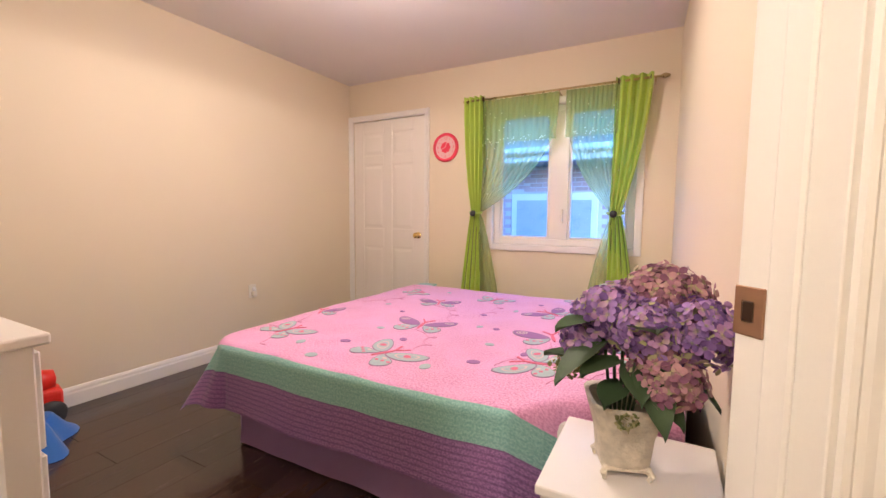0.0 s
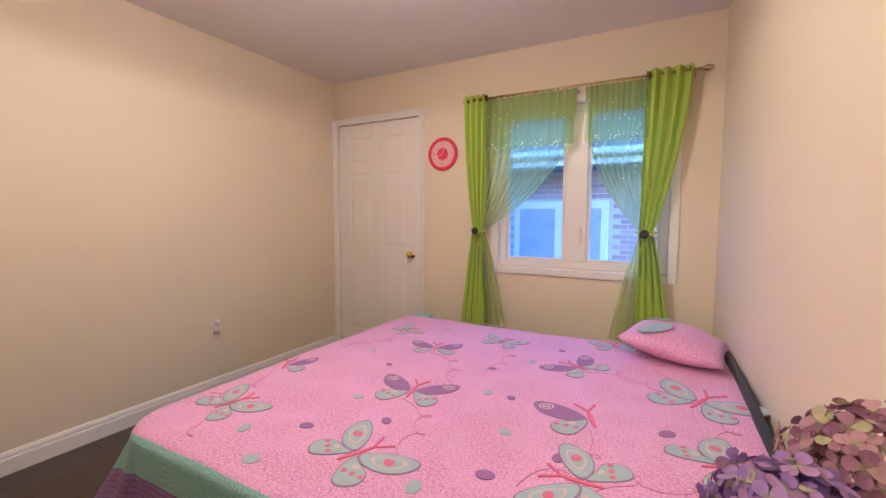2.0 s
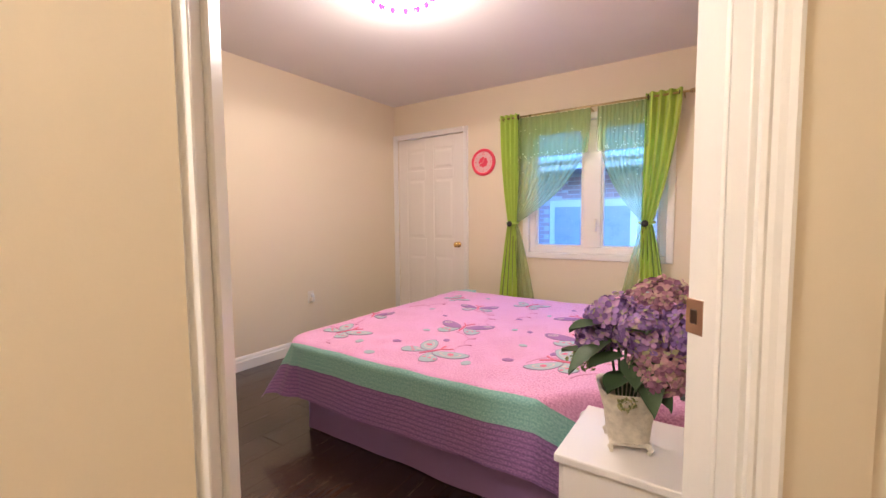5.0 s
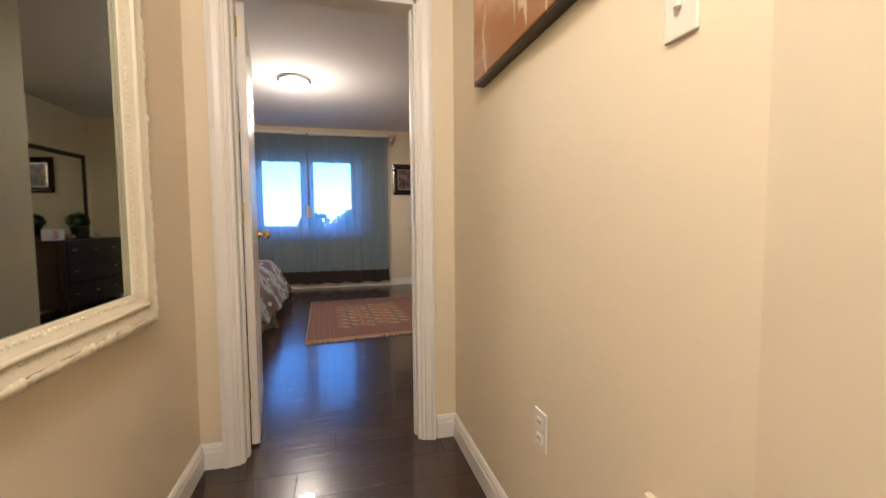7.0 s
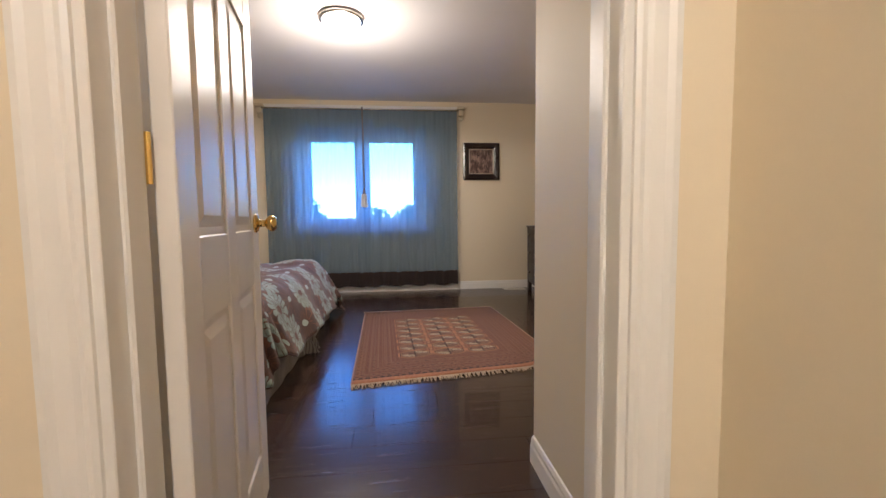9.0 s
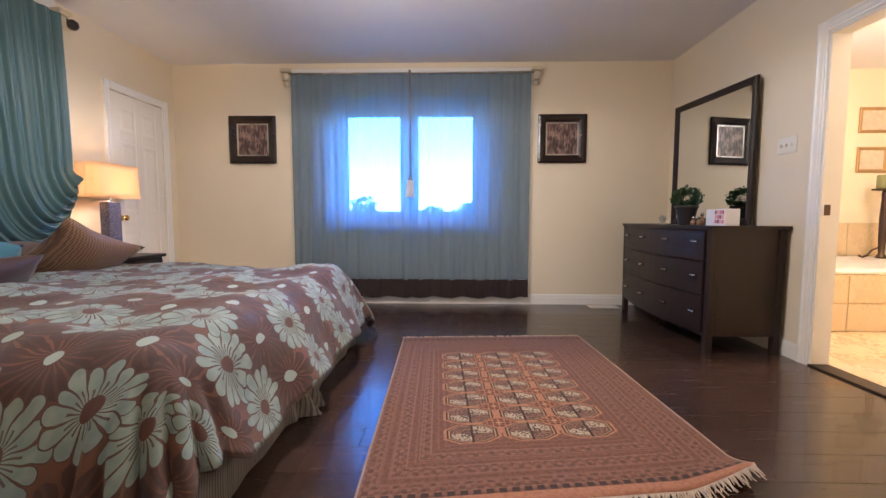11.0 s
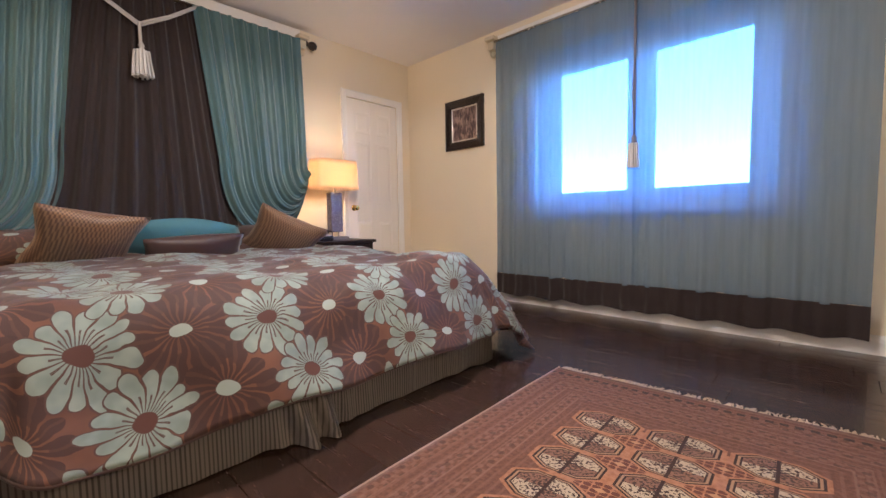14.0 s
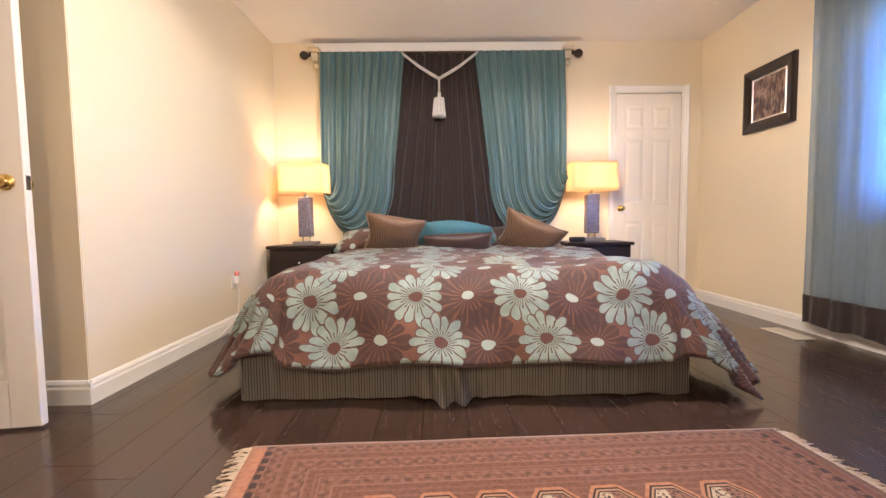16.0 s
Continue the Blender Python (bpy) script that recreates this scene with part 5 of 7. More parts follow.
# ---- child's room: things ----
def quilt_colours(t):
    u, v, _ = coords(t, "UV")
    d = (u * -1.0 + QX0).high(v * -1.0 + QY0).high(v - QY1)
    n = noise_of(t, 130, 3, which="UV")
    n2 = noise_of(t, 6, 3, which="UV")
    pink = mixed(t, n.step(0.35, 0.62), (0.58, 0.21, 0.41), (0.84, 0.43, 0.66))
    pink = mixed(t, (n2.step(0.4, 0.62) * 0.35), pink, (0.78, 0.40, 0.66))
    teal = mixed(t, n.step(0.35, 0.65), (0.19, 0.43, 0.39), (0.33, 0.59, 0.53))
    purp = mixed(t, n.step(0.35, 0.65), (0.21, 0.090, 0.25), (0.37, 0.185, 0.42))
    # shade of the quilted grooves is painted as darker lines along both bands
    purp = mixed(t, (d * 300.0).sin().step(0.2, 0.95) * 0.55, purp, (0.12, 0.05, 0.16))
    teal = mixed(t, (d * 300.0).sin().step(0.4, 0.95) * 0.3, teal, (0.15, 0.36, 0.33))
    return mixed(t, d.gt(0.150), mixed(t, d.gt(0.022), pink, teal), purp)


QX0, QX1, QY0, QY1, QZ = -1.25, 0.745, 2.315, 4.15, 0.555
QUILT = surface("pink_quilted_cotton", (0.7, 0.3, 0.5), 0.85, colour_of=quilt_colours, spread=0.05, grain=160, bump=0.7, depth=0.004, which="UV", sheen=0.2)
LAV = surface("lavender_bed_skirt_cotton", (0.30, 0.165, 0.35), 0.8, spread=0.08, scale=4, grain=250, bump=0.15, sheen=0.2)
WTEAL = surface("teal_applique", (0.38, 0.49, 0.51), 0.85, spread=0.12, scale=30, grain=250, bump=0.4)
WPURP = surface("purple_applique", (0.33, 0.15, 0.36), 0.85, spread=0.12, scale=30, grain=250, bump=0.4)
WPINK = surface("coral_stitching", (0.72, 0.16, 0.26), 0.8, spread=0.1)
TRAIL = surface("rose_stitching", (0.62, 0.22, 0.38), 0.85, spread=0.1)
WCREAM = surface("cream_applique", (0.66, 0.52, 0.50), 0.85, spread=0.1)
STITCH = surface("grey_outline_stitching", (0.30, 0.20, 0.30), 0.85, spread=0.1)


def quilt_z(x, y):
    return QZ + 0.016 * noise.noise((x * 1.7, y * 1.7, 3)) + 0.004 * noise.noise((x * 7, y * 7, 2)) + 0.045 * max(0.0, min(1.0, (x + 0.1) / 0.7)) * max(0.0, 1 - abs(y - 2.8) / 1.4)


cb = thing("child_bed", "low double bed with a lavender bed skirt", "bed", pose(-0.19, 3.24, 0))
part("box_spring", box(-0.97, -0.80, 0.03, 0.90, 0.80, 0.26, 0.02), LAV, cb)
part("mattress", box(-1.00, -0.84, 0.26, 0.90, 0.80, 0.525, 0.05, seg=3), TRIM, cb)
# black strip that fills the space between mattress and wall
part("headboard", box(0.905, -0.76, 0.0, 0.940, 0.90, 0.60, 0.012, seg=2), BLACK, cb, "low black strip between the mattress and the wall")


def lav_strip(p0, p1, seed):
    p0, p1 = Vector(p0), Vector(p1)
    d = p1 - p0
    nrm = Vector((d.y, -d.x, 0)).normalized()

    def fn(u, v):
        w = 0.010 * (1 - 0.6 * v) * noise.noise((u * d.length * 3.5, v * 1.5, seed)) * 2 + 0.012 * (1 - v)
        q = p0 + d * u + nrm * w
        return (q.x, q.y, 0.008 + 0.36 * v)

    return sheet(fn, 60, 8)


part("bed_skirt", lav_strip((-0.985, -0.835, 0), (0.92, -0.815, 0), 2.0), LAV, cb, "plain lavender bed skirt", True)
part("bed_skirt", lav_strip((-0.985, 0.82, 0), (-0.985, -0.835, 0), 5.0), LAV, cb, "plain lavender bed skirt", True)


def quilt_mesh():
    x0, y0, x1, y1 = QX0, QY0, QX1, QY1
    rad, rc = 0.040, 0.17                                # edge rounding, and the rounding of the foot corners

    def fn(u, v):
        p, q = x0 - 0.33 + (x1 - x0 + 0.33) * u, y0 - 0.325 + (y1 - y0 + 0.445) * v
        tuck = 0.14 * min(1.0, max(0.0, (p - 0.27) / 0.14))   # pushed back by the nightstand
        cx, cy = min(max(p, x0 + rc), x1), min(max(q, y0 + tuck + rc), y1)
        dx, dy = p - cx, q - cy
        g = math.hypot(dx, dy)
        edge = rc if q < y1 else rc * (1.0 if p < x0 + rc else 0.0)
        s = g - edge
        if g < 1e-6 or s <= 0:
            return (p, q, quilt_z(p, q))
        dx, dy = dx / g, dy / g
        corner = 4 * dx * dx * dy * dy
        s *= 1 - 0.22 * corner
        fl = 0.07 + 0.42 * corner
        arc = rad * math.pi / 2
        if s < arc:
            h, d = rad * math.sin(s / rad), rad * (1 - math.cos(s / rad))
        else:
            h, d = rad + (s - arc) * fl, rad + (s - arc) * math.sqrt(1 - fl ** 2)
        hang = min(1, d * 4)
        w = 0.010 * noise.noise((p * 3, q * 3, 8)) + 0.010 * hang * math.sin((p * abs(dy) + q * abs(dx)) * 8 + 2 * noise.noise((p, q, 5)))
        ex, ey = cx + dx * edge, cy + dy * edge
        return (ex + dx * (h + w), ey + dy * (h + w), max(0.01, quilt_z(ex, ey) - d))

    return sheet(fn, 190, 190, uv=lambda u, v: (x0 - 0.33 + (x1 - x0 + 0.33) * u, y0 - 0.325 + (y1 - y0 + 0.445) * v))


quilt = thing("quilt", "pink quilt with appliqued butterflies and teal and purple borders", "quilt", pose(0, 0, 0))
part("quilt_cloth", quilt_mesh(), QUILT, quilt, "", True)


def flat_shape(pts, c, ang, size, lift, surf):
    """A cloth patch on the quilt: an outline about c, turned and scaled."""
    bm = bmesh.new()
    ca, sa = math.cos(ang), math.sin(ang)

    def at(x, y, up):
        X, Y = c[0] + size * (x * ca - y * sa), c[1] + size * (x * sa + y * ca)
        return (X, Y, surf(X, Y) + up)

    mx, my = sum(p[0] for p in pts) / len(pts), sum(p[1] for p in pts) / len(pts)
    m = bm.verts.new(at(mx, my, lift))
    inner = [bm.verts.new(at(mx + (x - mx) * 0.55, my + (y - my) * 0.55, lift)) for x, y in pts]
    rim = [bm.verts.new(at(x, y, lift)) for x, y in pts]
    low = [bm.verts.new(at(x, y, -0.001)) for x, y in pts]
    n = len(pts)
    for i in range(n):
        j = (i + 1) % n
        bm.faces.new((m, inner[i], inner[j]))
        bm.faces.new((inner[i], rim[i], rim[j], inner[j]))
        bm.faces.new((rim[i], low[i], low[j], rim[j]))
    return bm


def oval(cx, cy, rx, ry, n=14):
    return [(cx + rx * math.cos(2 * math.pi * i / n), cy + ry * math.sin(2 * math.pi * i / n)) for i in range(n)]


UPPER = [(0.03, 0.02), (0.16, 0.22), (0.34, 0.36), (0.52, 0.42), (0.56, 0.30), (0.50, 0.14), (0.36, 0.02), (0.18, -0.03)]
LOWER = [(0.03, 0.0), (0.16, -0.05), (0.34, -0.05), (0.44, -0.16), (0.40, -0.30), (0.27, -0.36), (0.14, -0.24)]


def smooth_outline(pts, n=3):
    """A closed outline rounded by cutting its corners."""
    for _ in range(n):
        out = []
        for (ax, ay), (bx, by) in zip(pts, pts[1:] + pts[:1]):
            out += [(ax * 0.75 + bx * 0.25, ay * 0.75 + by * 0.25), (ax * 0.25 + bx * 0.75, ay * 0.25 + by * 0.75)]
        pts = out
    return pts


def swell(pts, k):
    mx, my = sum(p[0] for p in pts) / len(pts), sum(p[1] for p in pts) / len(pts)
    return [(mx + (x - mx) * k, my + (y - my) * k) for x, y in pts]


UPPER, LOWER = smooth_outline(UPPER, 2), smooth_outline(LOWER, 2)


def butterfly(c, ang, size, flip, surf=None, parent=None, sides=(1, -1)):
    surf = surf or quilt_z
    parent = parent or quilt
    for sx in sides:
        for pts, mt, k in ((UPPER, WPURP if flip else WTEAL, 0), (LOWER, WTEAL, 1)):
            q = [(sx * x, y) for x, y in pts]
            mx, my = sum(p[0] for p in q) / len(q), sum(p[1] for p in q) / len(q)
            part("wing_outline", flat_shape(swell(q, 1.08), c, ang, size, 0.0022, surf), STITCH, parent)
            w = part("wing", flat_shape(q, c, ang, size, 0.0029, surf), mt, parent, "purple wing patch" if mt is WPURP else "teal wing patch")
            if k == 0 and flip:
                for r, m2, up in ((0.085, WCREAM, 0.0034), (0.066, WPURP, 0.0038), (0.045, WCREAM, 0.0042), (0.024, WPURP, 0.0046)):
                    part("wing_ring", flat_shape(oval(sx * 0.43, 0.28, r, r * 0.85), c, ang, size, up, surf), m2, w)
            elif k == 0:
                part("wing_band", flat_shape(swell(q, 0.62), c, ang, size, 0.0034, surf), WCREAM, w)
                part("wing_band", flat_shape(swell(q, 0.50), c, ang, size, 0.0038, surf), mt, w)
                part("wing_spot", flat_shape(oval(mx, my, 0.060, 0.050), c, ang, size, 0.0043, surf), WPINK, w)
            else:
                for i in range(3):
                    part("wing_spot", flat_shape(oval(sx * (0.19 + 0.09 * i), -0.20 + 0.035 * i, 0.030, 0.028, 10), c, ang, size, 0.0035, surf), WPINK, w)
                part("wing_spot", flat_shape(oval(mx * 0.85, my + 0.07, 0.045, 0.030), c, ang, size, 0.0035, surf), WCREAM, w)
    part("butterfly_body", flat_shape(oval(0, 0.02, 0.024, 0.21), c, ang, size, 0.0040, surf), WPINK, parent, "coral body patch")
    for sx in (1, -1):
        part("antenna", flat_shape([(0, 0.22), (sx * 0.10, 0.38), (sx * 0.125, 0.37), (sx * 0.02, 0.20)], c, ang, size, 0.0037, surf), WPINK, parent)


def trail(c, ang, length, loop):
    """A stitched line that wanders off behind a butterfly, with one loop."""
    pts = []
    for i in range(46):
        k = i / 45
        x, y = length * k, 0.05 * math.sin(k * 5)
        m = math.exp(-((k - 0.55) / 0.14) ** 2)
        x, y = x + loop * m * math.sin((k - 0.55) * 24), y + loop * m * (1 - math.cos((k - 0.55) * 24))
        X, Y = c[0] + x * math.cos(ang) - y * math.sin(ang), c[1] + x * math.sin(ang) + y * math.cos(ang)
        if QX0 + 0.03 < X < QX1 and QY0 + 0.05 < Y < QY1:
            pts.append((X, Y, quilt_z(X, Y) + 0.0012))
    if len(pts) > 8:
        part("stitched_trail", tube(pts, 0.0013, 5), TRAIL, quilt, "thin coral stitched trail", True)


for c, a, s, fl, sides in (((-0.49, 3.02), 8, 0.31, 1, (1, -1)), ((-0.396, 2.545), -25, 0.32, 0, (1, -1)), ((-1.06, 2.585), -20, 0.28, 0, (1, -1)), ((0.215, 3.09), 20, 0.34, 1, (-1,)),
                           ((-1.20, 2.98), 30, 0.25, 1, (1,)), ((-0.68, 3.56), 20, 0.26, 1, (1, -1)), ((0.08, 3.62), 55, 0.28, 1, (1, -1)), ((-0.40, 3.87), -10, 0.24, 0, (1, -1)),
                           ((0.56, 3.42), -28, 0.36, 0, (1, -1)), ((0.25, 2.70), 80, 0.30, 0, (1, -1)), ((0.20, 4.05), 15, 0.24, 0, (1, -1)), ((-1.03, 3.80), -40, 0.22, 0, (1, -1)), ((0.58, 2.92), -60, 0.30, 0, (1, -1))):
    butterfly(c, radians(a), s, fl, None, None, sides)
    trail((c[0], c[1] - 0.07), radians(a - 60 if len(sides) > 1 else a - 120), 0.42, 0.055)
for x, y, r, mt in ((-0.833, 2.484, 0.028, WTEAL), (-0.653, 2.375, 0.028, WTEAL), (-0.659, 2.60, 0.026, WPURP), (-0.439, 2.766, 0.024, WPURP), (-0.154, 2.496, 0.030, WTEAL), (-0.032, 2.882, 0.024, WTEAL),
                    (0.166, 2.794, 0.026, WPURP), (-0.003, 2.632, 0.030, WPURP), (-0.652, 2.869, 0.022, WTEAL), (-0.203, 3.162, 0.022, WTEAL), (-0.103, 3.154, 0.022, WPURP), (-0.75, 3.22, 0.020, WPURP),
                    (-0.30, 3.45, 0.020, WPURP), (-0.05, 3.85, 0.020, WPURP), (-0.80, 3.95, 0.020, WTEAL), (0.45, 3.08, 0.030, WPURP), (-0.95, 3.35, 0.020, WTEAL), (-0.15, 3.62, 0.020, WTEAL)):
    part("dot_patch", flat_shape(oval(0, 0, 1, 0.75, 12), (x, y), x * 9, r, 0.0026, quilt_z), mt, quilt)


def pillow_pink(t):
    n = noise_of(t, 130, 3, which="UV")
    return mixed(t, n.step(0.35, 0.62), (0.58, 0.21, 0.41), (0.84, 0.43, 0.66))


PPINK = surface("pink_pillow_sham", (0.7, 0.3, 0.5), 0.85, colour_of=pillow_pink, spread=0.05, grain=160, bump=0.6, depth=0.003, which="UV", sheen=0.2)
cp = thing("child_pillow", "pink pillow sham with a teal butterfly patch", "pillow", pose(0.49, 4.04, 0.640, -82, 3, 80))
part("sham", cushion(0.56, 0.46, 0.17, 0.06, 18, 3.0), PPINK, cp, "", True)
for sx, sz, mt in ((-0.11, 0.02, WTEAL), (0.10, 0.05, WTEAL)):
    part("wing", flat_shape([(x * (1 if sx > 0 else -1), y) for x, y in UPPER], (sx * 0.3, sz), 0.0, 0.34, 0.004, lambda x, y: 0.092 * (max(0.0, 1 - (x / 0.3) ** 2) * max(0.0, 1 - (y / 0.25) ** 2)) ** 0.55), mt, cp, "teal wing patch", False, pose(0, 0, 0, 90, 0, 0))

# white furniture
WHITEW = surface("white_painted_wood", (0.80, 0.76, 0.72), 0.4, spread=0.03, scale=3, grain=120, bump=0.05)
ns = thing("white_nightstand", "white painted nightstand beside the pink bed", "nightstand", pose(0.63, 2.20, 0))
part("body", box(-0.18, -0.165, 0.03, 0.175, 0.185, 0.515, 0.004), WHITEW, ns)
part("top", box(-0.20, -0.185, 0.515, 0.185, 0.197, 0.54, 0.005, seg=2), WHITEW, ns)
for z0, z1 in ((0.06, 0.27), (0.285, 0.495)):
    d = part("drawer", box(-0.195, -0.15, z0, -0.179, 0.16, z1, 0.004), WHITEW, ns)
    part("drawer_knob", lathe([(0.006, 0), (0.006, 0.01), (0.013, 0.016), (0.010, 0.026), (0.003, 0.028)], 12), WHITEW, d, "", True, pose(-0.195, 0, (z0 + z1) / 2, 0, -90, 0))
for x in (-0.165, 0.155):
    for y in (-0.15, 0.17):
        part("foot", box(x - 0.015, y - 0.015, 0, x + 0.015, y + 0.015, 0.035, 0.003), WHITEW, ns)
wc = thing("white_dresser", "white painted chest of drawers by the doorway", "dresser", pose(-1.05, 1.27, 0))
part("body", box(-0.46, -0.24, 0.05, 0.46, 0.21, 0.855, 0.004), WHITEW, wc)
part("top", box(-0.48, -0.255, 0.855, 0.48, 0.235, 0.882, 0.006, seg=2), WHITEW, wc)
part("plinth", box(-0.45, -0.23, 0, 0.45, 0.19, 0.052), WHITEW, wc)
for z0, z1 in ((0.08, 0.32), (0.335, 0.58), (0.595, 0.835)):
    d = part("drawer", box(-0.44, 0.208, z0, 0.44, 0.226, z1, 0.004), WHITEW, wc)
    for x in (-0.25, 0.25):
        part("drawer_knob", lathe([(0.006, 0), (0.006, 0.01), (0.013, 0.016), (0.010, 0.026), (0.003, 0.028)], 12), WHITEW, d, "", True, pose(x, 0.226, (z0 + z1) / 2, -90, 0, 0))

# hydrangeas in a footed pot
def petal_base(t, outer):
    """Green-yellow at the heart of each floret, running out into the petal's own colour."""
    g = t.nodes.new("ShaderNodeNewGeometry")
    r = Ex(t, g.outputs["Random Per Island"])
    u, v, _ = coords(t, "UV")
    c = mixed(t, r.step(0.0, 0.55), outer[0], outer[1])
    c = mixed(t, r.step(0.5, 0.75), c, outer[2])
    heart = mixed(t, r.step(0.3, 0.9), (0.16, 0.19, 0.06), (0.46, 0.42, 0.22))
    reach = r * 0.35 + 0.25
    return mixed(t, (u / reach).op("MINIMUM", 1.0), heart, mixed(t, r.step(0.88, 0.97), c, (0.42, 0.40, 0.22)))


def petal_colours(t):
    return petal_base(t, ((0.16, 0.075, 0.25), (0.34, 0.20, 0.46), (0.42, 0.23, 0.42)))


def petal_pink(t):
    return petal_base(t, ((0.20, 0.075, 0.13), (0.40, 0.19, 0.25), (0.48, 0.27, 0.28)))


PETV = surface("violet_silk_petal", (0.3, 0.15, 0.4), 0.75, colour_of=petal_colours, spread=0.2, scale=60, bump=0.1, through_light=0.2)
PETP = surface("dusty_pink_silk_petal", (0.4, 0.2, 0.25), 0.75, colour_of=petal_pink, spread=0.2, scale=60, bump=0.1, through_light=0.2)
LEAFG = surface("silk_leaf_green", (0.048, 0.085, 0.034), 0.55, spread=0.25, scale=30, grain=120, bump=0.3, through_light=0.15)
POTW = surface("distressed_white_metal", (0.60, 0.54, 0.44), 0.6, spread=0.45, scale=25, grain=80, bump=0.9, depth=0.006)


def floret_ball(n, r, seed, size, squash=0.85):
    """A hydrangea head: n four-petalled florets over a ball."""
    bm = bmesh.new()
    lay = bm.loops.layers.uv.verify()
    rn = random.Random(seed)
    for i in range(n):
        z = 1 - 1.75 * (i + 0.5) / n
        a = i * 2.39996 + rn.uniform(-0.2, 0.2)
        q = math.sqrt(max(0, 1 - z * z))
        d = Vector((q * math.cos(a), q * math.sin(a), z))
        o = Vector((d.x * r, d.y * r, d.z * r * squash)) * rn.uniform(0.78, 1.07)
        d = (d + Vector((rn.uniform(-1, 1), rn.uniform(-1, 1), rn.uniform(-1, 1))) * 0.45).normalized()
        u = d.cross(Vector((0.3, 0.5, 0.8))).normalized()
        w = d.cross(u)
        tw, s = rn.uniform(0, 1.5), size * rn.uniform(0.8, 1.2)
        for k in range(4):
            b = tw + k * math.pi / 2
            e = u * math.cos(b) + w * math.sin(b)
            f = u * -math.sin(b) + w * math.cos(b)
            c0 = o + d * 0.002
            cup = rn.uniform(0.05, 0.35)
            pts = [c0] + [o + e * s * x + f * s * y + d * s * (cup * x + 0.08 * abs(y)) for x, y in ((0.35, 0.30), (0.72, 0.44), (1.0, 0.24), (1.06, 0.0), (1.0, -0.24), (0.72, -0.44), (0.35, -0.30))]
            mid = bm.verts.new(o + e * s * 0.6 + d * s * cup * 0.45)
            v = [bm.verts.new(p) for p in pts]
            far = {mid: 0.6, **{x: k2 for x, k2 in zip(v, (0.0, 0.45, 0.8, 1.0, 1.0, 1.0, 0.8, 0.45))}}
            for q in range(len(v)):
                f = bm.faces.new((mid, v[q], v[(q + 1) % len(v)]))
                for l in f.loops:
                    l[lay].uv = (far[l.vert], 0.0)
    return bm


def big_leaf(p, way, length, width, droop):
    bm = bmesh.new()
    way = Vector(way).normalized()
    side = way.cross(Vector((0, 0, 1))).normalized()
    rows = []
    for i in range(9):
        k = i / 8
        wd = width * math.sin(math.pi * min(1, k * 0.93 + 0.05)) ** 0.8
        c = Vector(p) + way * length * k + Vector((0, 0, -droop * k * k))
        rows.append([bm.verts.new(c + side * wd * s / 2 + Vector((0, 0, 0.012 * abs(s)))) for s in (-1, 0, 1)])
    for a, b in zip(rows, rows[1:]):
        for j in range(2):
            bm.faces.new((a[j], a[j + 1], b[j + 1], b[j]))
    return bm


fp = thing("flower_pot", "distressed white footed pot of purple silk hydrangeas", "flower arrangement", pose(0.60, 2.18, 0.54, 0, 0, 20))
bm = bmesh.new()
prev = None
for r, z in ((0.054, 0.03), (0.058, 0.04), (0.064, 0.10), (0.084, 0.175), (0.088, 0.187), (0.076, 0.182)):
    ring = []
    for i in range(32):
        a = 2 * math.pi * i / 32
        k = 1 / (abs(math.cos(a)) ** 4 + abs(math.sin(a)) ** 4) ** 0.25
        ring.append(bm.verts.new((r * k * math.cos(a), r * k * math.sin(a), z)))
    if prev:
        for i in range(32):
            bm.faces.new((prev[i], prev[(i + 1) % 32], ring[(i + 1) % 32], ring[i]))
    else:
        bm.faces.new(ring)
    prev = ring
part("pot", bm, POTW, fp, "embossed white metal pot", True)
part("pot_rim", box(-0.056, -0.056, 0.022, 0.056, 0.056, 0.036, 0.005), POTW, fp)
for x in (-0.05, 0.05):
    for y in (-0.05, 0.05):
        part("foot", tube([(x * 0.9, y * 0.9, 0.03), (x * 1.1, y * 1.1, 0.018), (x, y, 0.004)], lambda k: 0.010 - 0.004 * k, 8), POTW, fp)
TURNED = pose(0.60, 2.18, 0.54, 0, 0, 20).inverted()
for x, y, z, r, mt, sd in ((0.675, 2.29, 0.950, 0.110, PETP, 1), (0.555, 2.19, 0.925, 0.082, PETV, 2), (0.745, 2.20, 0.895, 0.098, PETV, 3), (0.685, 2.13, 0.800, 0.082, PETP, 4), (0.64, 2.14, 0.905, 0.080, PETV, 8),
                           (0.500, 2.17, 0.850, 0.056, PETV, 5), (0.70, 2.29, 0.86, 0.085, PETV, 6), (0.58, 2.30, 0.86, 0.080, PETV, 7)):
    at = TURNED @ Vector((x, y, z))
    part("bloom", floret_ball(int(150 * (r / 0.09) ** 1.6), r * 0.93, sd, 0.0190), mt, fp, "dusty pink hydrangea head" if mt is PETP else "violet hydrangea head", False, pose(*at))
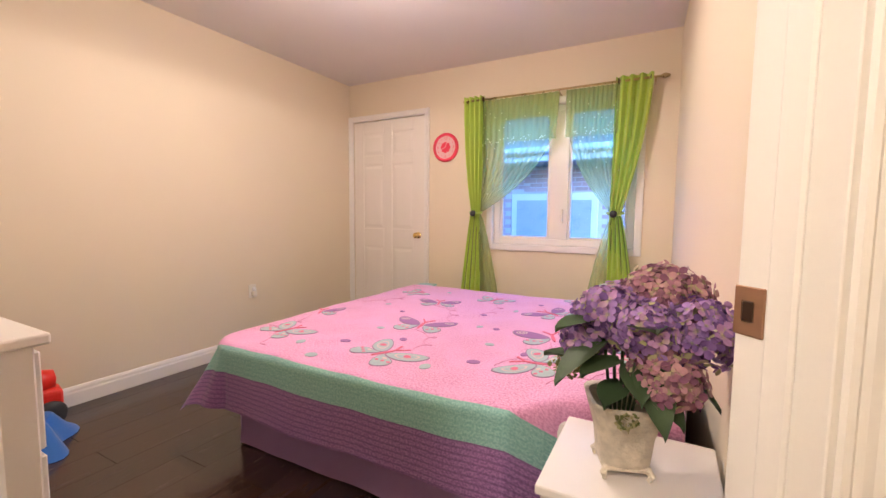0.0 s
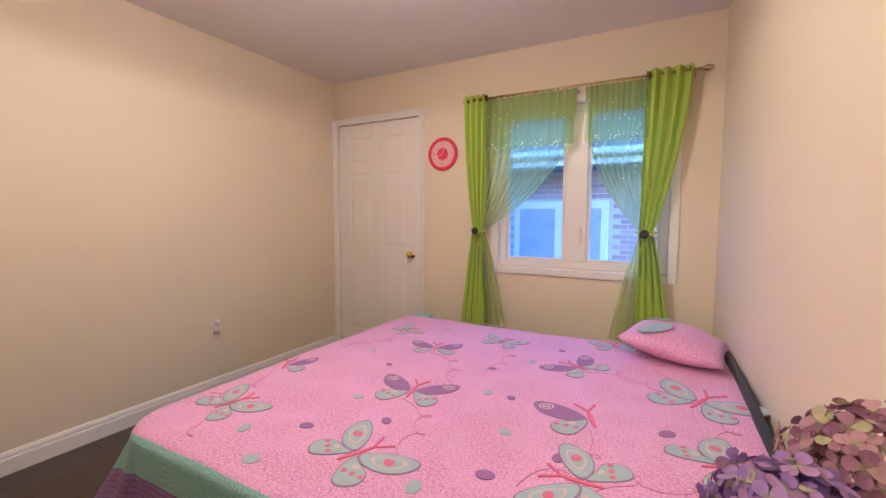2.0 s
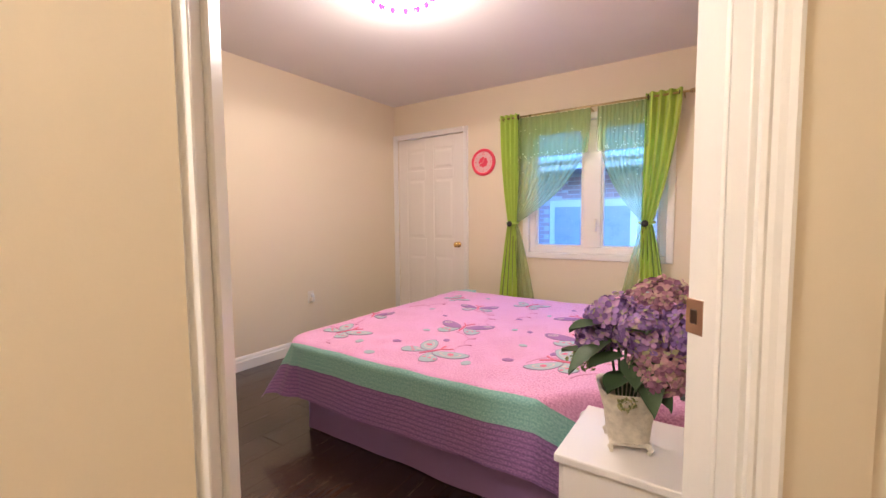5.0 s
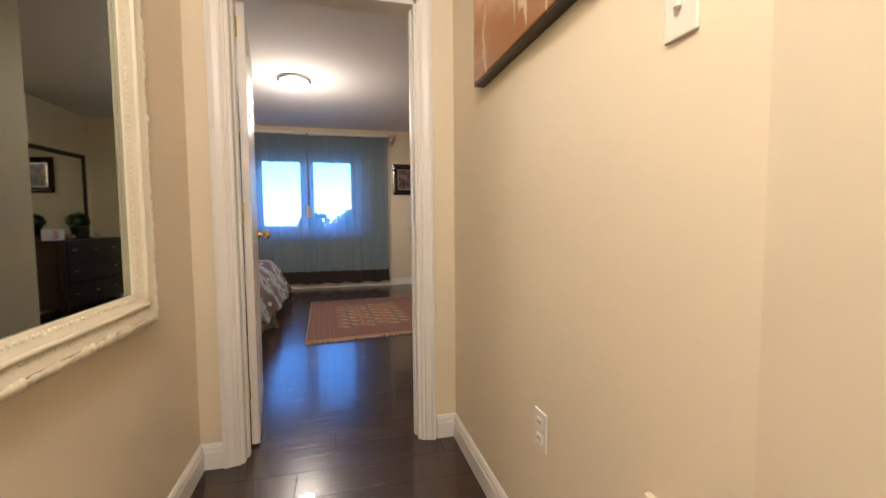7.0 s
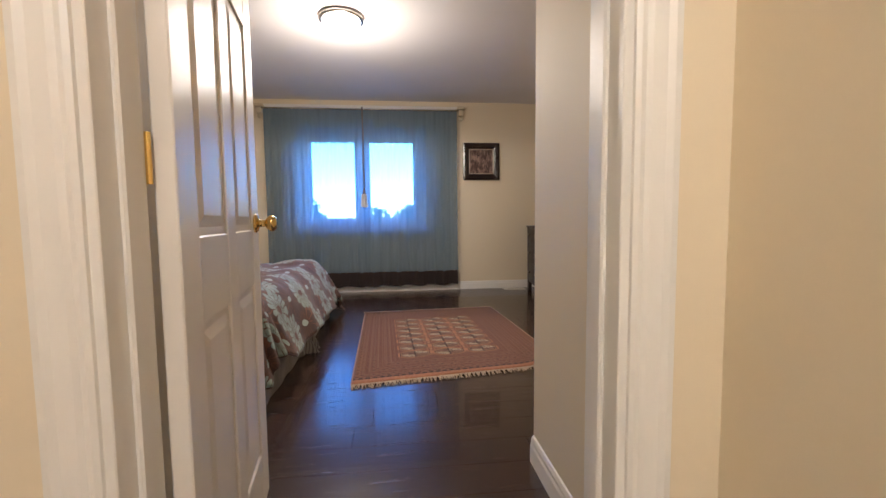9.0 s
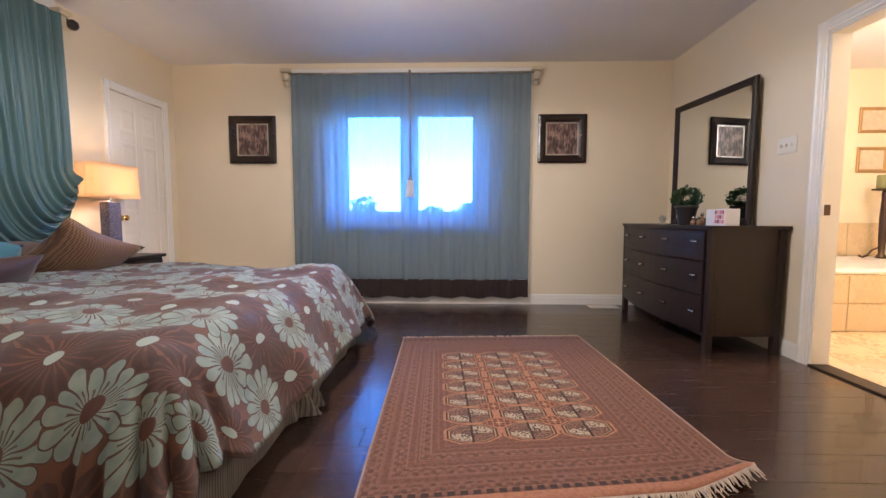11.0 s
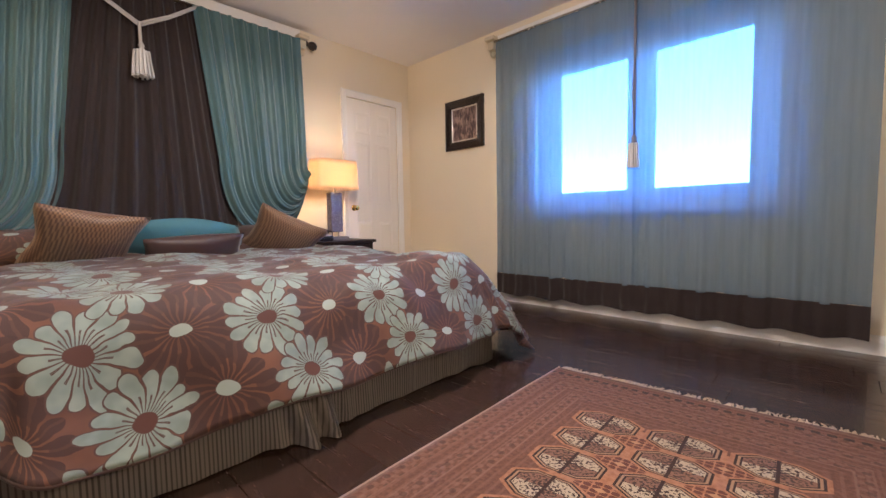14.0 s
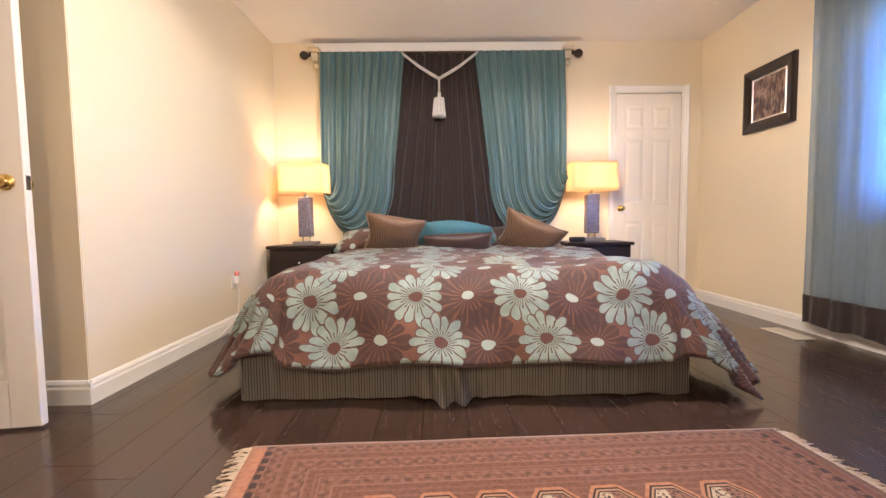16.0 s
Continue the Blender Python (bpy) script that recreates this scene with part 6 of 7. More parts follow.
for p, w, ln, wd, dr in (((0, -0.03, 0.25), (0.3, -1, 0), 0.11, 0.075, 0.06), ((-0.02, -0.03, 0.28), (-0.8, -0.6, 0.1), 0.13, 0.07, 0.03), ((0.03, 0, 0.27), (1, -0.35, 0), 0.14, 0.08, 0.07),
                         ((-0.03, 0.0, 0.26), (-1, 0.1, 0.3), 0.17, 0.07, 0.04), ((0, -0.04, 0.27), (-0.1, -1, 0.15), 0.13, 0.07, 0.06), ((0.02, 0.03, 0.27), (0.6, 0.8, 0.2), 0.15, 0.07, 0.06),
                         ((0.02, -0.05, 0.24), (0.6, -0.9, 0), 0.11, 0.085, 0.07),
                         ((0.02, -0.06, 0.29), (0.1, -1, -0.2), 0.12, 0.085, 0.10), ((-0.05, -0.02, 0.32), (-1, -0.5, 0), 0.14, 0.08, 0.09),
                         ((0.06, -0.03, 0.28), (0.9, -0.4, 0), 0.13, 0.08, 0.09), ((0.0, -0.07, 0.36), (0.1, -0.9, 0.5), 0.11, 0.08, 0.03), ((-0.06, 0.0, 0.36), (-0.9, -0.4, 0.3), 0.13, 0.075, 0.05), ((-0.02, -0.04, 0.23), (-0.6, -0.9, 0), 0.10, 0.07, 0.03)):
    part("leaf", big_leaf(p, w, ln, wd, dr), LEAFG, fp, "", True)
part("sprig", leaf_cloud(160, 0.05, 12, 0.016, 0.7, None, (-0.125, 0.035, 0.245)), PETV, fp, "sprig of tiny violet buds")
part("sprig", leaf_cloud(60, 0.03, 13, 0.016, 0.7, None, (-0.02, -0.10, 0.17)), PETV, fp, "sprig of tiny violet buds")
for k in range(6):
    part("stem", tube([(0.01 * k - 0.03, 0.0, 0.15), (0.02 * k - 0.05, -0.01, 0.30)], 0.004, 6), LEAFG, fp)

# wall clock
PINKC = surface("hot_pink_plastic", (0.80, 0.05, 0.10), 0.35, spread=0.04, bump=0)
FACE = surface("pale_pink_clock_face", (0.80, 0.50, 0.50), 0.5, spread=0.03, bump=0)
ck = thing("wall_clock", "round hot pink wall clock with white numerals", "clock", pose(-1.235, 4.69, 1.81, 90, 0, 0))
part("rim", lathe([(0.135, 0), (0.138, 0.012), (0.130, 0.028), (0.112, 0.030), (0.108, 0.020), (0.108, 0.012)], 40), PINKC, ck, "hot pink rim", True)
part("face", lathe([(0.110, 0.004), (0.110, 0.013), (0.001, 0.013)], 40), FACE, ck)
part("disc", lathe([(0.040, 0.013), (0.040, 0.016), (0.001, 0.016)], 30), PINKC, ck, "pink flower disc")
for i in range(8):
    a = i * math.pi / 4
    part("disc_petal", lathe([(0.018, 0.0135), (0.018, 0.0155), (0.001, 0.0155)], 12, (0.036 * math.cos(a), 0.036 * math.sin(a), 0)), PINKC, ck)
for txt, a in (("12", 90), ("3", 0), ("6", 270), ("9", 180), ("1", 60), ("2", 30), ("4", -30), ("5", -60), ("7", 240), ("8", 210), ("10", 150), ("11", 120)):
    c = bpy.data.curves.new("numeral", "FONT")
    c.body, c.size, c.align_x, c.align_y, c.extrude = txt, 0.036 if txt in ("12", "3", "6", "9") else 0.022, "CENTER", "CENTER", 0.0006
    c.materials.append(PINKC)
    o = new("numeral", c)
    o.parent = ck
    o.matrix_basis = pose(0.085 * math.cos(radians(a)), 0.085 * math.sin(radians(a)), 0.0145)
for a, ln in ((70, 0.07), (200, 0.05)):
    part("clock_hand", box(0, -0.002, 0.018, ln, 0.002, 0.0195), FACE, ck, m=pose(0, 0, 0, 0, 0, a))

# green curtains
LIME = surface("lime_green_satin", (0.45, 0.61, 0.085), 0.5, spread=0.10, scale=4, grain=220, bump=0.08, sheen=0.25, through_light=0.12, stretch=(1, 1, 0.2))
LIMES = sheer("lime_green_organza", (0.55, 0.66, 0.32), 0.52)
GOLD = surface("antique_gold_rod", (0.52, 0.40, 0.20), 0.3, 0.9, spread=0.15)
gc = thing("green_curtain", "lime green curtains tied back over sparkling organza sheers", "curtain", pose(-0.15, 4.69, 0, 0, 0, 180))
# local x runs along -x of the world; local y out of the wall
GR = 2.185


def swept(top0, top1, tie0, tie1, ztop, ztie, amp, waves, seed, power, nx=70, nz=40):
    def fn(u, v):
        k = v ** power
        x = (top0 + (top1 - top0) * u) * (1 - k) + (tie0 + (tie1 - tie0) * u) * k
        y = amp * (1 - 0.5 * k) * math.sin(u * waves * 2 * math.pi + seed + 0.5 * noise.noise((u * 3, v * 2, seed)))
        return (x, y, ztop + (ztie - ztop) * v)

    return sheet(fn, nx, nz)


for side, t0, t1, ti, b0, b1, ztie in ((1, 0.64, 0.84, 0.715, 0.50, 0.86, 1.18), (-1, -0.69, -0.43, -0.465, -0.63, -0.25, 1.18)):
    part("curtain_panel", swept(t0, t1, ti - 0.04, ti + 0.045, GR + 0.035, ztie, 0.026, 4, 1.0 + side, 2.0 if side > 0 else 1.6), LIME, gc, "lime satin panel", True, pose(0, 0.10, 0))
    part("curtain_tail", swept(ti - 0.04, ti + 0.045, (b0 + b1) / 2 - 0.02 if side > 0 else b0, b1 if side > 0 else (b0 + b1) / 2 + 0.02, ztie, 0.43, 0.022, 4, 2.0, 0.8), LIME, gc, "lime satin tail", True, pose(0, 0.10, 0))
    part("sheer_tail", swept(ti - 0.03, ti + 0.03, b0, b1, ztie, 0.45, 0.016, 6, 4.0, 0.75), LIMES, gc, "organza tail", True, pose(0, 0.085, 0))
    s0, s1 = (0.0, 0.68) if side > 0 else (-0.50, -0.06)
    part("sheer_panel", swept(s0, s1, ti - 0.02, ti + 0.03, GR - 0.01, ztie, 0.012, 11, 3.0 * side, 2.6), LIMES, gc, "sparkling organza sheer", True, pose(0, 0.075, 0))
    part("sheer_valance", swept(s0, s1, s0 + 0.02, s1, GR - 0.01, 1.80, 0.010, 13, 5.0 * side, 1.0, 60, 10), LIMES, gc, "organza valance", True, pose(0, 0.09, 0))
    part("tie_band", tube([(ti - 0.055, 0.10, ztie + 0.01), (ti - 0.03, 0.145, ztie), (ti + 0.03, 0.145, ztie), (ti + 0.06, 0.10, ztie + 0.01)], 0.012, 8), LIME, gc, "", True)
    part("tie_rosette", lathe([(0.004, -0.012), (0.024, -0.006), (0.028, 0.004), (0.018, 0.012), (0.004, 0.014)], 14), BLACK, gc, "black rosette tieback", True, pose(ti + 0.01, 0.155, ztie, -90, 0, 0))
    for gx in ((t0 + 0.02, t1 - 0.02) if side < 0 else (t0 + 0.02,)):
        bm = bmesh.new()
        bmesh.ops.create_uvsphere(bm, u_segments=12, v_segments=6, radius=0.026)
        for v in bm.verts:
            v.co.x *= 0.25
        part("grommet", bm, DARKM, gc, "dark metal grommet", True, pose(gx, 0.105, GR))
part("rod", tube([(-0.74, 0.10, GR), (0.86, 0.10, GR)], 0.009, 12), GOLD, gc, "slim gold rod", True)
part("finial", lathe([(0.010, 0), (0.017, 0.012), (0.019, 0.03), (0.010, 0.055), (0.003, 0.06)], 14), GOLD, gc, "gold finial", True, pose(-0.735, 0.10, GR, 0, -90, 0))
for x in (-0.70, 0.0, 0.82):
    part("rod_holder", tube([(x, 0.0, GR - 0.02), (x, 0.06, GR - 0.02), (x, 0.10, GR - 0.004)], 0.006, 8), GOLD, gc)
SPARK = surface("silver_sequin", (0.55, 0.62, 0.42), 0.45, 0.5)
bm = bmesh.new()
rn = random.Random(5)
for i in range(150):
    x = rn.choice((rn.uniform(0.04, 0.66), rn.uniform(-0.48, -0.08)))
    z = rn.choice((rn.uniform(1.78, 1.84), rn.uniform(1.3, 2.1)))
    if z < 1.75 and ((x > 0 and x < 0.66 * (1.8 - z) / 0.5 * 0.9 + 0.05) or (x < 0 and x > -0.10 - 0.36 * (1.8 - z) / 0.5)):
        continue
    box(x - 0.004, 0.104, z - 0.004, x + 0.004, 0.106, z + 0.004, 0, bm)
tagged(part("sequin_trim", bm, SPARK, gc, "tiny silver sequins"), kind="stuff")

# ceiling light with coloured drops
cl = thing("ceiling_light", "round ceiling light hung with purple and clear drops", "ceiling light", pose(-0.70, 2.73, H1))
part("plate", lathe([(0.20, 0), (0.21, -0.01), (0.20, -0.025), (0.17, -0.03)], 36), STEEL, cl, "chrome ceiling plate", True)
part("diffuser", lathe([(0.165, -0.03), (0.16, -0.07), (0.12, -0.09), (0.01, -0.095)], 30), OPAL, cl, "lit opal disc", True)
DROPS = [surface("violet_drop_glass", (0.40, 0.06, 0.55), 0.08, bump=0, through_light=0.5), surface("clear_drop_glass", (0.8, 0.75, 0.8), 0.06, bump=0, through_light=0.6)]
for k in range(54):
    a = k * 2 * math.pi / 27
    r = 0.19 if k < 27 else 0.165
    if k == 0:
        d0 = [part("glass_drop", lathe([(0.002, 0), (0.008, -0.012), (0.013, -0.03), (0.008, -0.045), (0.002, -0.05)], 8), mt, cl, lb) for mt, lb in zip(DROPS, ("violet glass drop", "clear glass drop"))]
        d0[0].matrix_basis, d0[1].matrix_basis = pose(0.19, 0, -0.028), pose(0.19 * math.cos(0.12), 0.19 * math.sin(0.12), -0.028)
    else:
        again(d0[k % 2], pose(r * math.cos(a), r * math.sin(a), -0.028 if k < 27 else -0.05), cl)

plate("wall_outlet", "ivory wall outlet on the long wall", "outlet", pose(-2.43, 3.42, 0.50, 0, 0, -90), "outlet")
OPALP = surface("frosted_plastic", (0.80, 0.80, 0.80), 0.5, spread=0.02, bump=0)
nlt = thing("night_light", "small white plug-in night light", "night light", pose(-2.4205, 3.42, 0.475, 0, 0, -90))
part("body", box(-0.02, 0, -0.02, 0.02, 0.035, 0.03, 0.008, seg=2), PLASTIC, nlt)
part("lens", lathe([(0.016, 0), (0.017, 0.02), (0.010, 0.034), (0.002, 0.037)], 14, (0, 0.02, 0.028)), OPALP, nlt, "frosted lens", True)
BLUE = surface("royal_blue_fleece", (0.03, 0.16, 0.55), 0.9, spread=0.15, grain=200, bump=0.4, sheen=0.4)
RED = surface("red_toy_plastic", (0.75, 0.03, 0.02), 0.3, spread=0.04, bump=0)
GREY = surface("dark_grey_toy_plastic", (0.03, 0.03, 0.035), 0.5)


def heap(w, d, h, seed):
    def fn(u, v):
        a, r = u * 2 * math.pi, v
        k = 1 + 0.22 * math.sin(a * 3 + seed) + 0.1 * math.sin(a * 5)
        z = h * (1 - r ** 2.2) * (1 + 0.5 * noise.noise((r * 3 * math.cos(a), r * 3 * math.sin(a), seed)))
        return (w * k * r * math.cos(a), d * k * r * math.sin(a), max(0.003, z))

    return sheet(fn, 40, 14)


tagged(part("fleece_blanket", heap(0.24, 0.17, 0.13, 2.0), BLUE, None, smooth=True, m=pose(-2.06, 1.87, 0)), "crumpled royal blue fleece on the floor", "blanket")
tt = thing("toy_truck", "red plastic toy truck with dark wheels", "toy truck", pose(-2.30, 1.94, 0, 0, 0, 80))
part("chassis", box(-0.20, -0.07, 0.08, 0.14, 0.07, 0.20, 0.03, seg=3), RED, tt)
part("hood", lathe([(0.01, 0), (0.05, 0.01), (0.06, 0.06), (0.06, 0.20), (0.05, 0.22)], 20), RED, tt, "rounded red nose", True, pose(0.12, 0, 0.24, 0, -90, 0))
for x in (-0.13, 0.08):
    for y in (-0.075, 0.075):
        part("wheel", lathe([(0.02, -0.02), (0.065, -0.018), (0.07, 0), (0.065, 0.018), (0.02, 0.02)], 20), GREY, tt, "dark wheel", True, pose(x, y, 0.07, 90, 0, 0))

# ---- hall: things ----
IVORYF = surface("antique_ivory_frame_paint", (0.76, 0.70, 0.54), 0.45, spread=0.08, scale=14, grain=60, bump=0.3, depth=0.003)
hm = framed("hall_mirror", "large mirror in an ornate antique ivory frame", "mirror", pose(-0.7075, -0.30, 0.785), 0.935, 1.305, 0.098, 0.048, IVORYF, mirror_glass("aged_mirror", (0.42, 0.44, 0.38)))
bead = bmesh.new()
bmesh.ops.create_icosphere(bead, subdivisions=1, radius=0.0058)
b0 = None
W2, HT = 0.4675, 1.305
spots = []
for off, gap in ((0.086, 0.0165),):
    for i in range(int((2 * W2 - 2 * off) / gap)):
        spots += [(-W2 + off + i * gap, off), (-W2 + off + i * gap, HT - off)]
    for i in range(int((HT - 2 * off) / gap)):
        spots += [(W2 - off, off + i * gap), (-W2 + off, off + i * gap)]
for x, z in spots[:290]:
    if b0 is None:
        b0 = part("bead", bead, IVORYF, hm, "", True, pose(x, 0.026, z))
    else:
        again(b0, pose(x, 0.026, z), hm)
for xa, za, xb, zb in ((-W2, 0.0, W2, 0.0), (W2, 0.0, W2, HT), (W2, HT, -W2, HT), (-W2, HT, -W2, 0.0)):
    ln = math.hypot(xb - xa, zb - za)
    n = int(ln / 0.008)
    ox, oz = (0, 0.014 if za < 0.5 else -0.014) if abs(xb - xa) > 0.1 else (0.014 if xa < 0 else -0.014, 0)
    pts = [(xa + (xb - xa) * i / n + ox, 0.034 + 0.005 * noise.noise((i * 0.35, xa, za)), za + (zb - za) * i / n + oz) for i in range(n + 1)]
    part("carved_roll", tube(pts, lambda f: 0.0165 + 0.0018 * math.sin(f * ln * 190) + 0.0055 * noise.noise((f * ln * 28, xa * 3, zb)), 12), IVORYF, hm, "rough carved outer roll", True)
    pts = [(xa + (xb - xa) * (0.05 + 0.9 * i / 40) + ox * 4.4, 0.041, za + (zb - za) * (0.05 + 0.9 * i / 40) + oz * 4.4) for i in range(41)]
    part("ridge", tube(pts, 0.0075, 8), IVORYF, hm, "", True)
scroll = None
for i in range(22):
    for x in (W2 - 0.052, -W2 + 0.052):
        bm2 = None
        if scroll is None:
            bm2 = tube([(0.013 * math.cos(a * 0.55) * (1 - a / 14), 0.002 * math.sin(a), 0.018 * math.sin(a * 0.55) * (1 - a / 14)) for a in range(13)], lambda k: 0.0036, 7)
            scroll = part("scroll", bm2, IVORYF, hm, "", True, pose(x, 0.0385, 0.11 + i * 0.05))
        else:
            again(scroll, pose(x, 0.0385, 0.11 + i * 0.05, 0, 180 * (i % 2), 0), hm)
for i in range(14):
    for z in (0.052, HT - 0.052):
        again(scroll, pose(-W2 + 0.13 + i * 0.051, 0.0385, z, 0, 90 + 180 * (i % 2), 0), hm)


def abstract(t):
    u, v, w = coords(t)
    n = noise_of(t, 2.2, 4, (1.0, 1, 2.0))
    c = mixed(t, n.step(0.35, 0.6), (0.52, 0.21, 0.055), (0.62, 0.34, 0.14))
    c = mixed(t, (w + n * 0.5).step(0.30, 0.55), (0.34, 0.15, 0.05), c)
    return mixed(t, noise_of(t, 7, 3, (3, 1, 0.8)).step(0.58, 0.66), c, (0.60, 0.42, 0.24))


CANVAS = surface("abstract_orange_oil_paint", (0.5, 0.25, 0.1), 0.22, colour_of=abstract, spread=0.12, grain=70, bump=0.25, depth=0.002)
hp = thing("canvas_painting", "wide abstract orange and gold canvas with dark edges", "painting", pose(-0.675, 0.88, 1.612, 0, 0, 180))
part("canvas", box(-0.537, 0.006, 0.006, 0.537, 0.045, 0.774, 0.003), CANVAS, hp, "painted canvas face")
for a in ((-0.543, 0.0, 0.0, 0.543, 0.040, 0.006), (-0.543, 0.0, 0.774, 0.543, 0.040, 0.78), (-0.543, 0.0, 0.006, -0.537, 0.040, 0.774), (0.537, 0.0, 0.006, 0.543, 0.040, 0.774)):
    part("edge", box(*a), FRAMEB, hp, "dark canvas edge")
plate("light_switch", "ivory light switch plate on the hall wall", "light switch", pose(-0.25, 0.88, 1.45, 0, 0, 180), "switch")
plate("wall_outlet", "ivory wall outlet low on the hall wall", "outlet", pose(-0.73, 0.88, 0.485, 0, 0, 180), "outlet")
cov = thing("wall_cover", "white blank cover box low on the hall wall", "wall cover", pose(-0.235, 0.88, 0.45, 0, 0, 180))
part("cover", box(-0.065, 0, -0.13, 0.065, 0.014, 0.13, 0.004, seg=2), WALL, cov)

# ---- outside ----
BRICK = surface("dusk_red_brick", (0.28, 0.19, 0.20), 0.85, spread=0.25, scale=5, grain=50, bump=0.4, random=0.4)
MORTAR = surface("grey_mortar", (0.36, 0.34, 0.35), 0.9, spread=0.15)
SIDING = surface("white_trim_outdoors", (0.46, 0.46, 0.50), 0.6, spread=0.05)
SOFFIT = surface("grey_soffit", (0.30, 0.29, 0.33), 0.7, spread=0.1)
SHINGLE = surface("grey_roof_shingle", (0.10, 0.10, 0.11), 0.9, spread=0.4, scale=8, grain=60, bump=0.6)
HGLASS = surface("dusk_window_glass", (0.24, 0.26, 0.34), 0.3, spread=0.1, bump=0)
nb = thing("neighbour_house", "brick neighbour house with a white-framed window under the eaves", "house", pose(-0.5, 8.2, -3.0))
part("wall", box(-8, 0.004, 0, 9, 0.30, 5.35), MORTAR, nb, "brick wall")
part("soffit", box(-8.4, -0.65, 5.00, 9.4, 0.3, 5.06), SOFFIT, nb, "grey soffit")
part("fascia", box(-8.4, -0.70, 5.00, 9.4, -0.64, 5.22, 0.01), SIDING, nb, "white fascia")
part("gutter", tube([(-8.4, -0.75, 5.16), (9.4, -0.75, 5.16)], 0.06, 8), SIDING, nb, "white gutter", True)
bm = bmesh.new()
v = [bm.verts.new(p) for p in ((-8.4, -0.72, 5.20), (9.4, -0.72, 5.20), (9.4, 3.6, 7.3), (-8.4, 3.6, 7.3), (-8.4, -0.72, 5.12), (9.4, -0.72, 5.12), (9.4, 3.6, 7.2), (-8.4, 3.6, 7.2))]
for f in ((0, 1, 2, 3), (4, 5, 6, 7), (0, 1, 5, 4), (2, 3, 7, 6), (1, 2, 6, 5), (0, 3, 7, 4)):
    bm.faces.new([v[i] for i in f])
part("roof", bm, SHINGLE, nb, "grey shingle roof")
for x0, x1 in ((-1.27, 0.18),):
    wn = part("window", box(x0, -0.02, 2.9, x1, 0.06, 4.55, 0.01), SIDING, nb, "white-framed window")
    for a, b in ((x0 + 0.10, (x0 + x1) / 2 - 0.06), ((x0 + x1) / 2 + 0.06, x1 - 0.10)):
        part("pane", box(a, -0.03, 3.02, b, -0.018, 4.43), HGLASS, wn)
bk = bmesh.new()
bmesh.ops.create_cube(bk, size=1)
for w in bk.verts:
    w.co = Vector((w.co.x * 0.205, w.co.y * 0.05, w.co.z * 0.062))
first = None
nbr = 0
for row in range(27):
    for col in range(13):
        x, z = -0.95 + col * 0.216 + (row % 2) * 0.108, 2.95 + row * 0.0755
        if -1.38 < x < 0.29 and 2.85 < z < 4.6:
            continue
        if nbr >= 290:
            continue
        nbr += 1
        if first is None:
            first = part("brick", bk, BRICK, nb, m=pose(x, 0.02, z))
        else:
            again(first, pose(x, 0.02, z), nb)
brs = bmesh.new()
for row in range(68):
    for col in range(-33, 40):
        x, z = -0.95 + col * 0.216 + (row % 2) * 0.108, 0.05 + row * 0.0755
        if (-1.38 < x < 0.29 and 2.85 < z < 4.6) or (-1.0 < x < 1.9 and 2.9 < z < 4.97) or z > 4.96:
            continue
        q = [brs.verts.new((x + a, y, z + b)) for y in (-0.005, 0.04) for a, b in ((-0.1025, -0.031), (0.1025, -0.031), (0.1025, 0.031), (-0.1025, 0.031))]
        for f in ((0, 1, 2, 3), (0, 1, 5, 4), (1, 2, 6, 5), (2, 3, 7, 6), (3, 0, 4, 7)):
            brs.faces.new([q[i] for i in f])
tagged(part("bricks", brs, BRICK, nb), kind="stuff")
TREEG = surface("dusk_tree_leaf", (0.035, 0.060, 0.030), 0.8, spread=0.4, scale=2)
BARK = surface("grey_bark", (0.10, 0.08, 0.06), 0.9, spread=0.3)
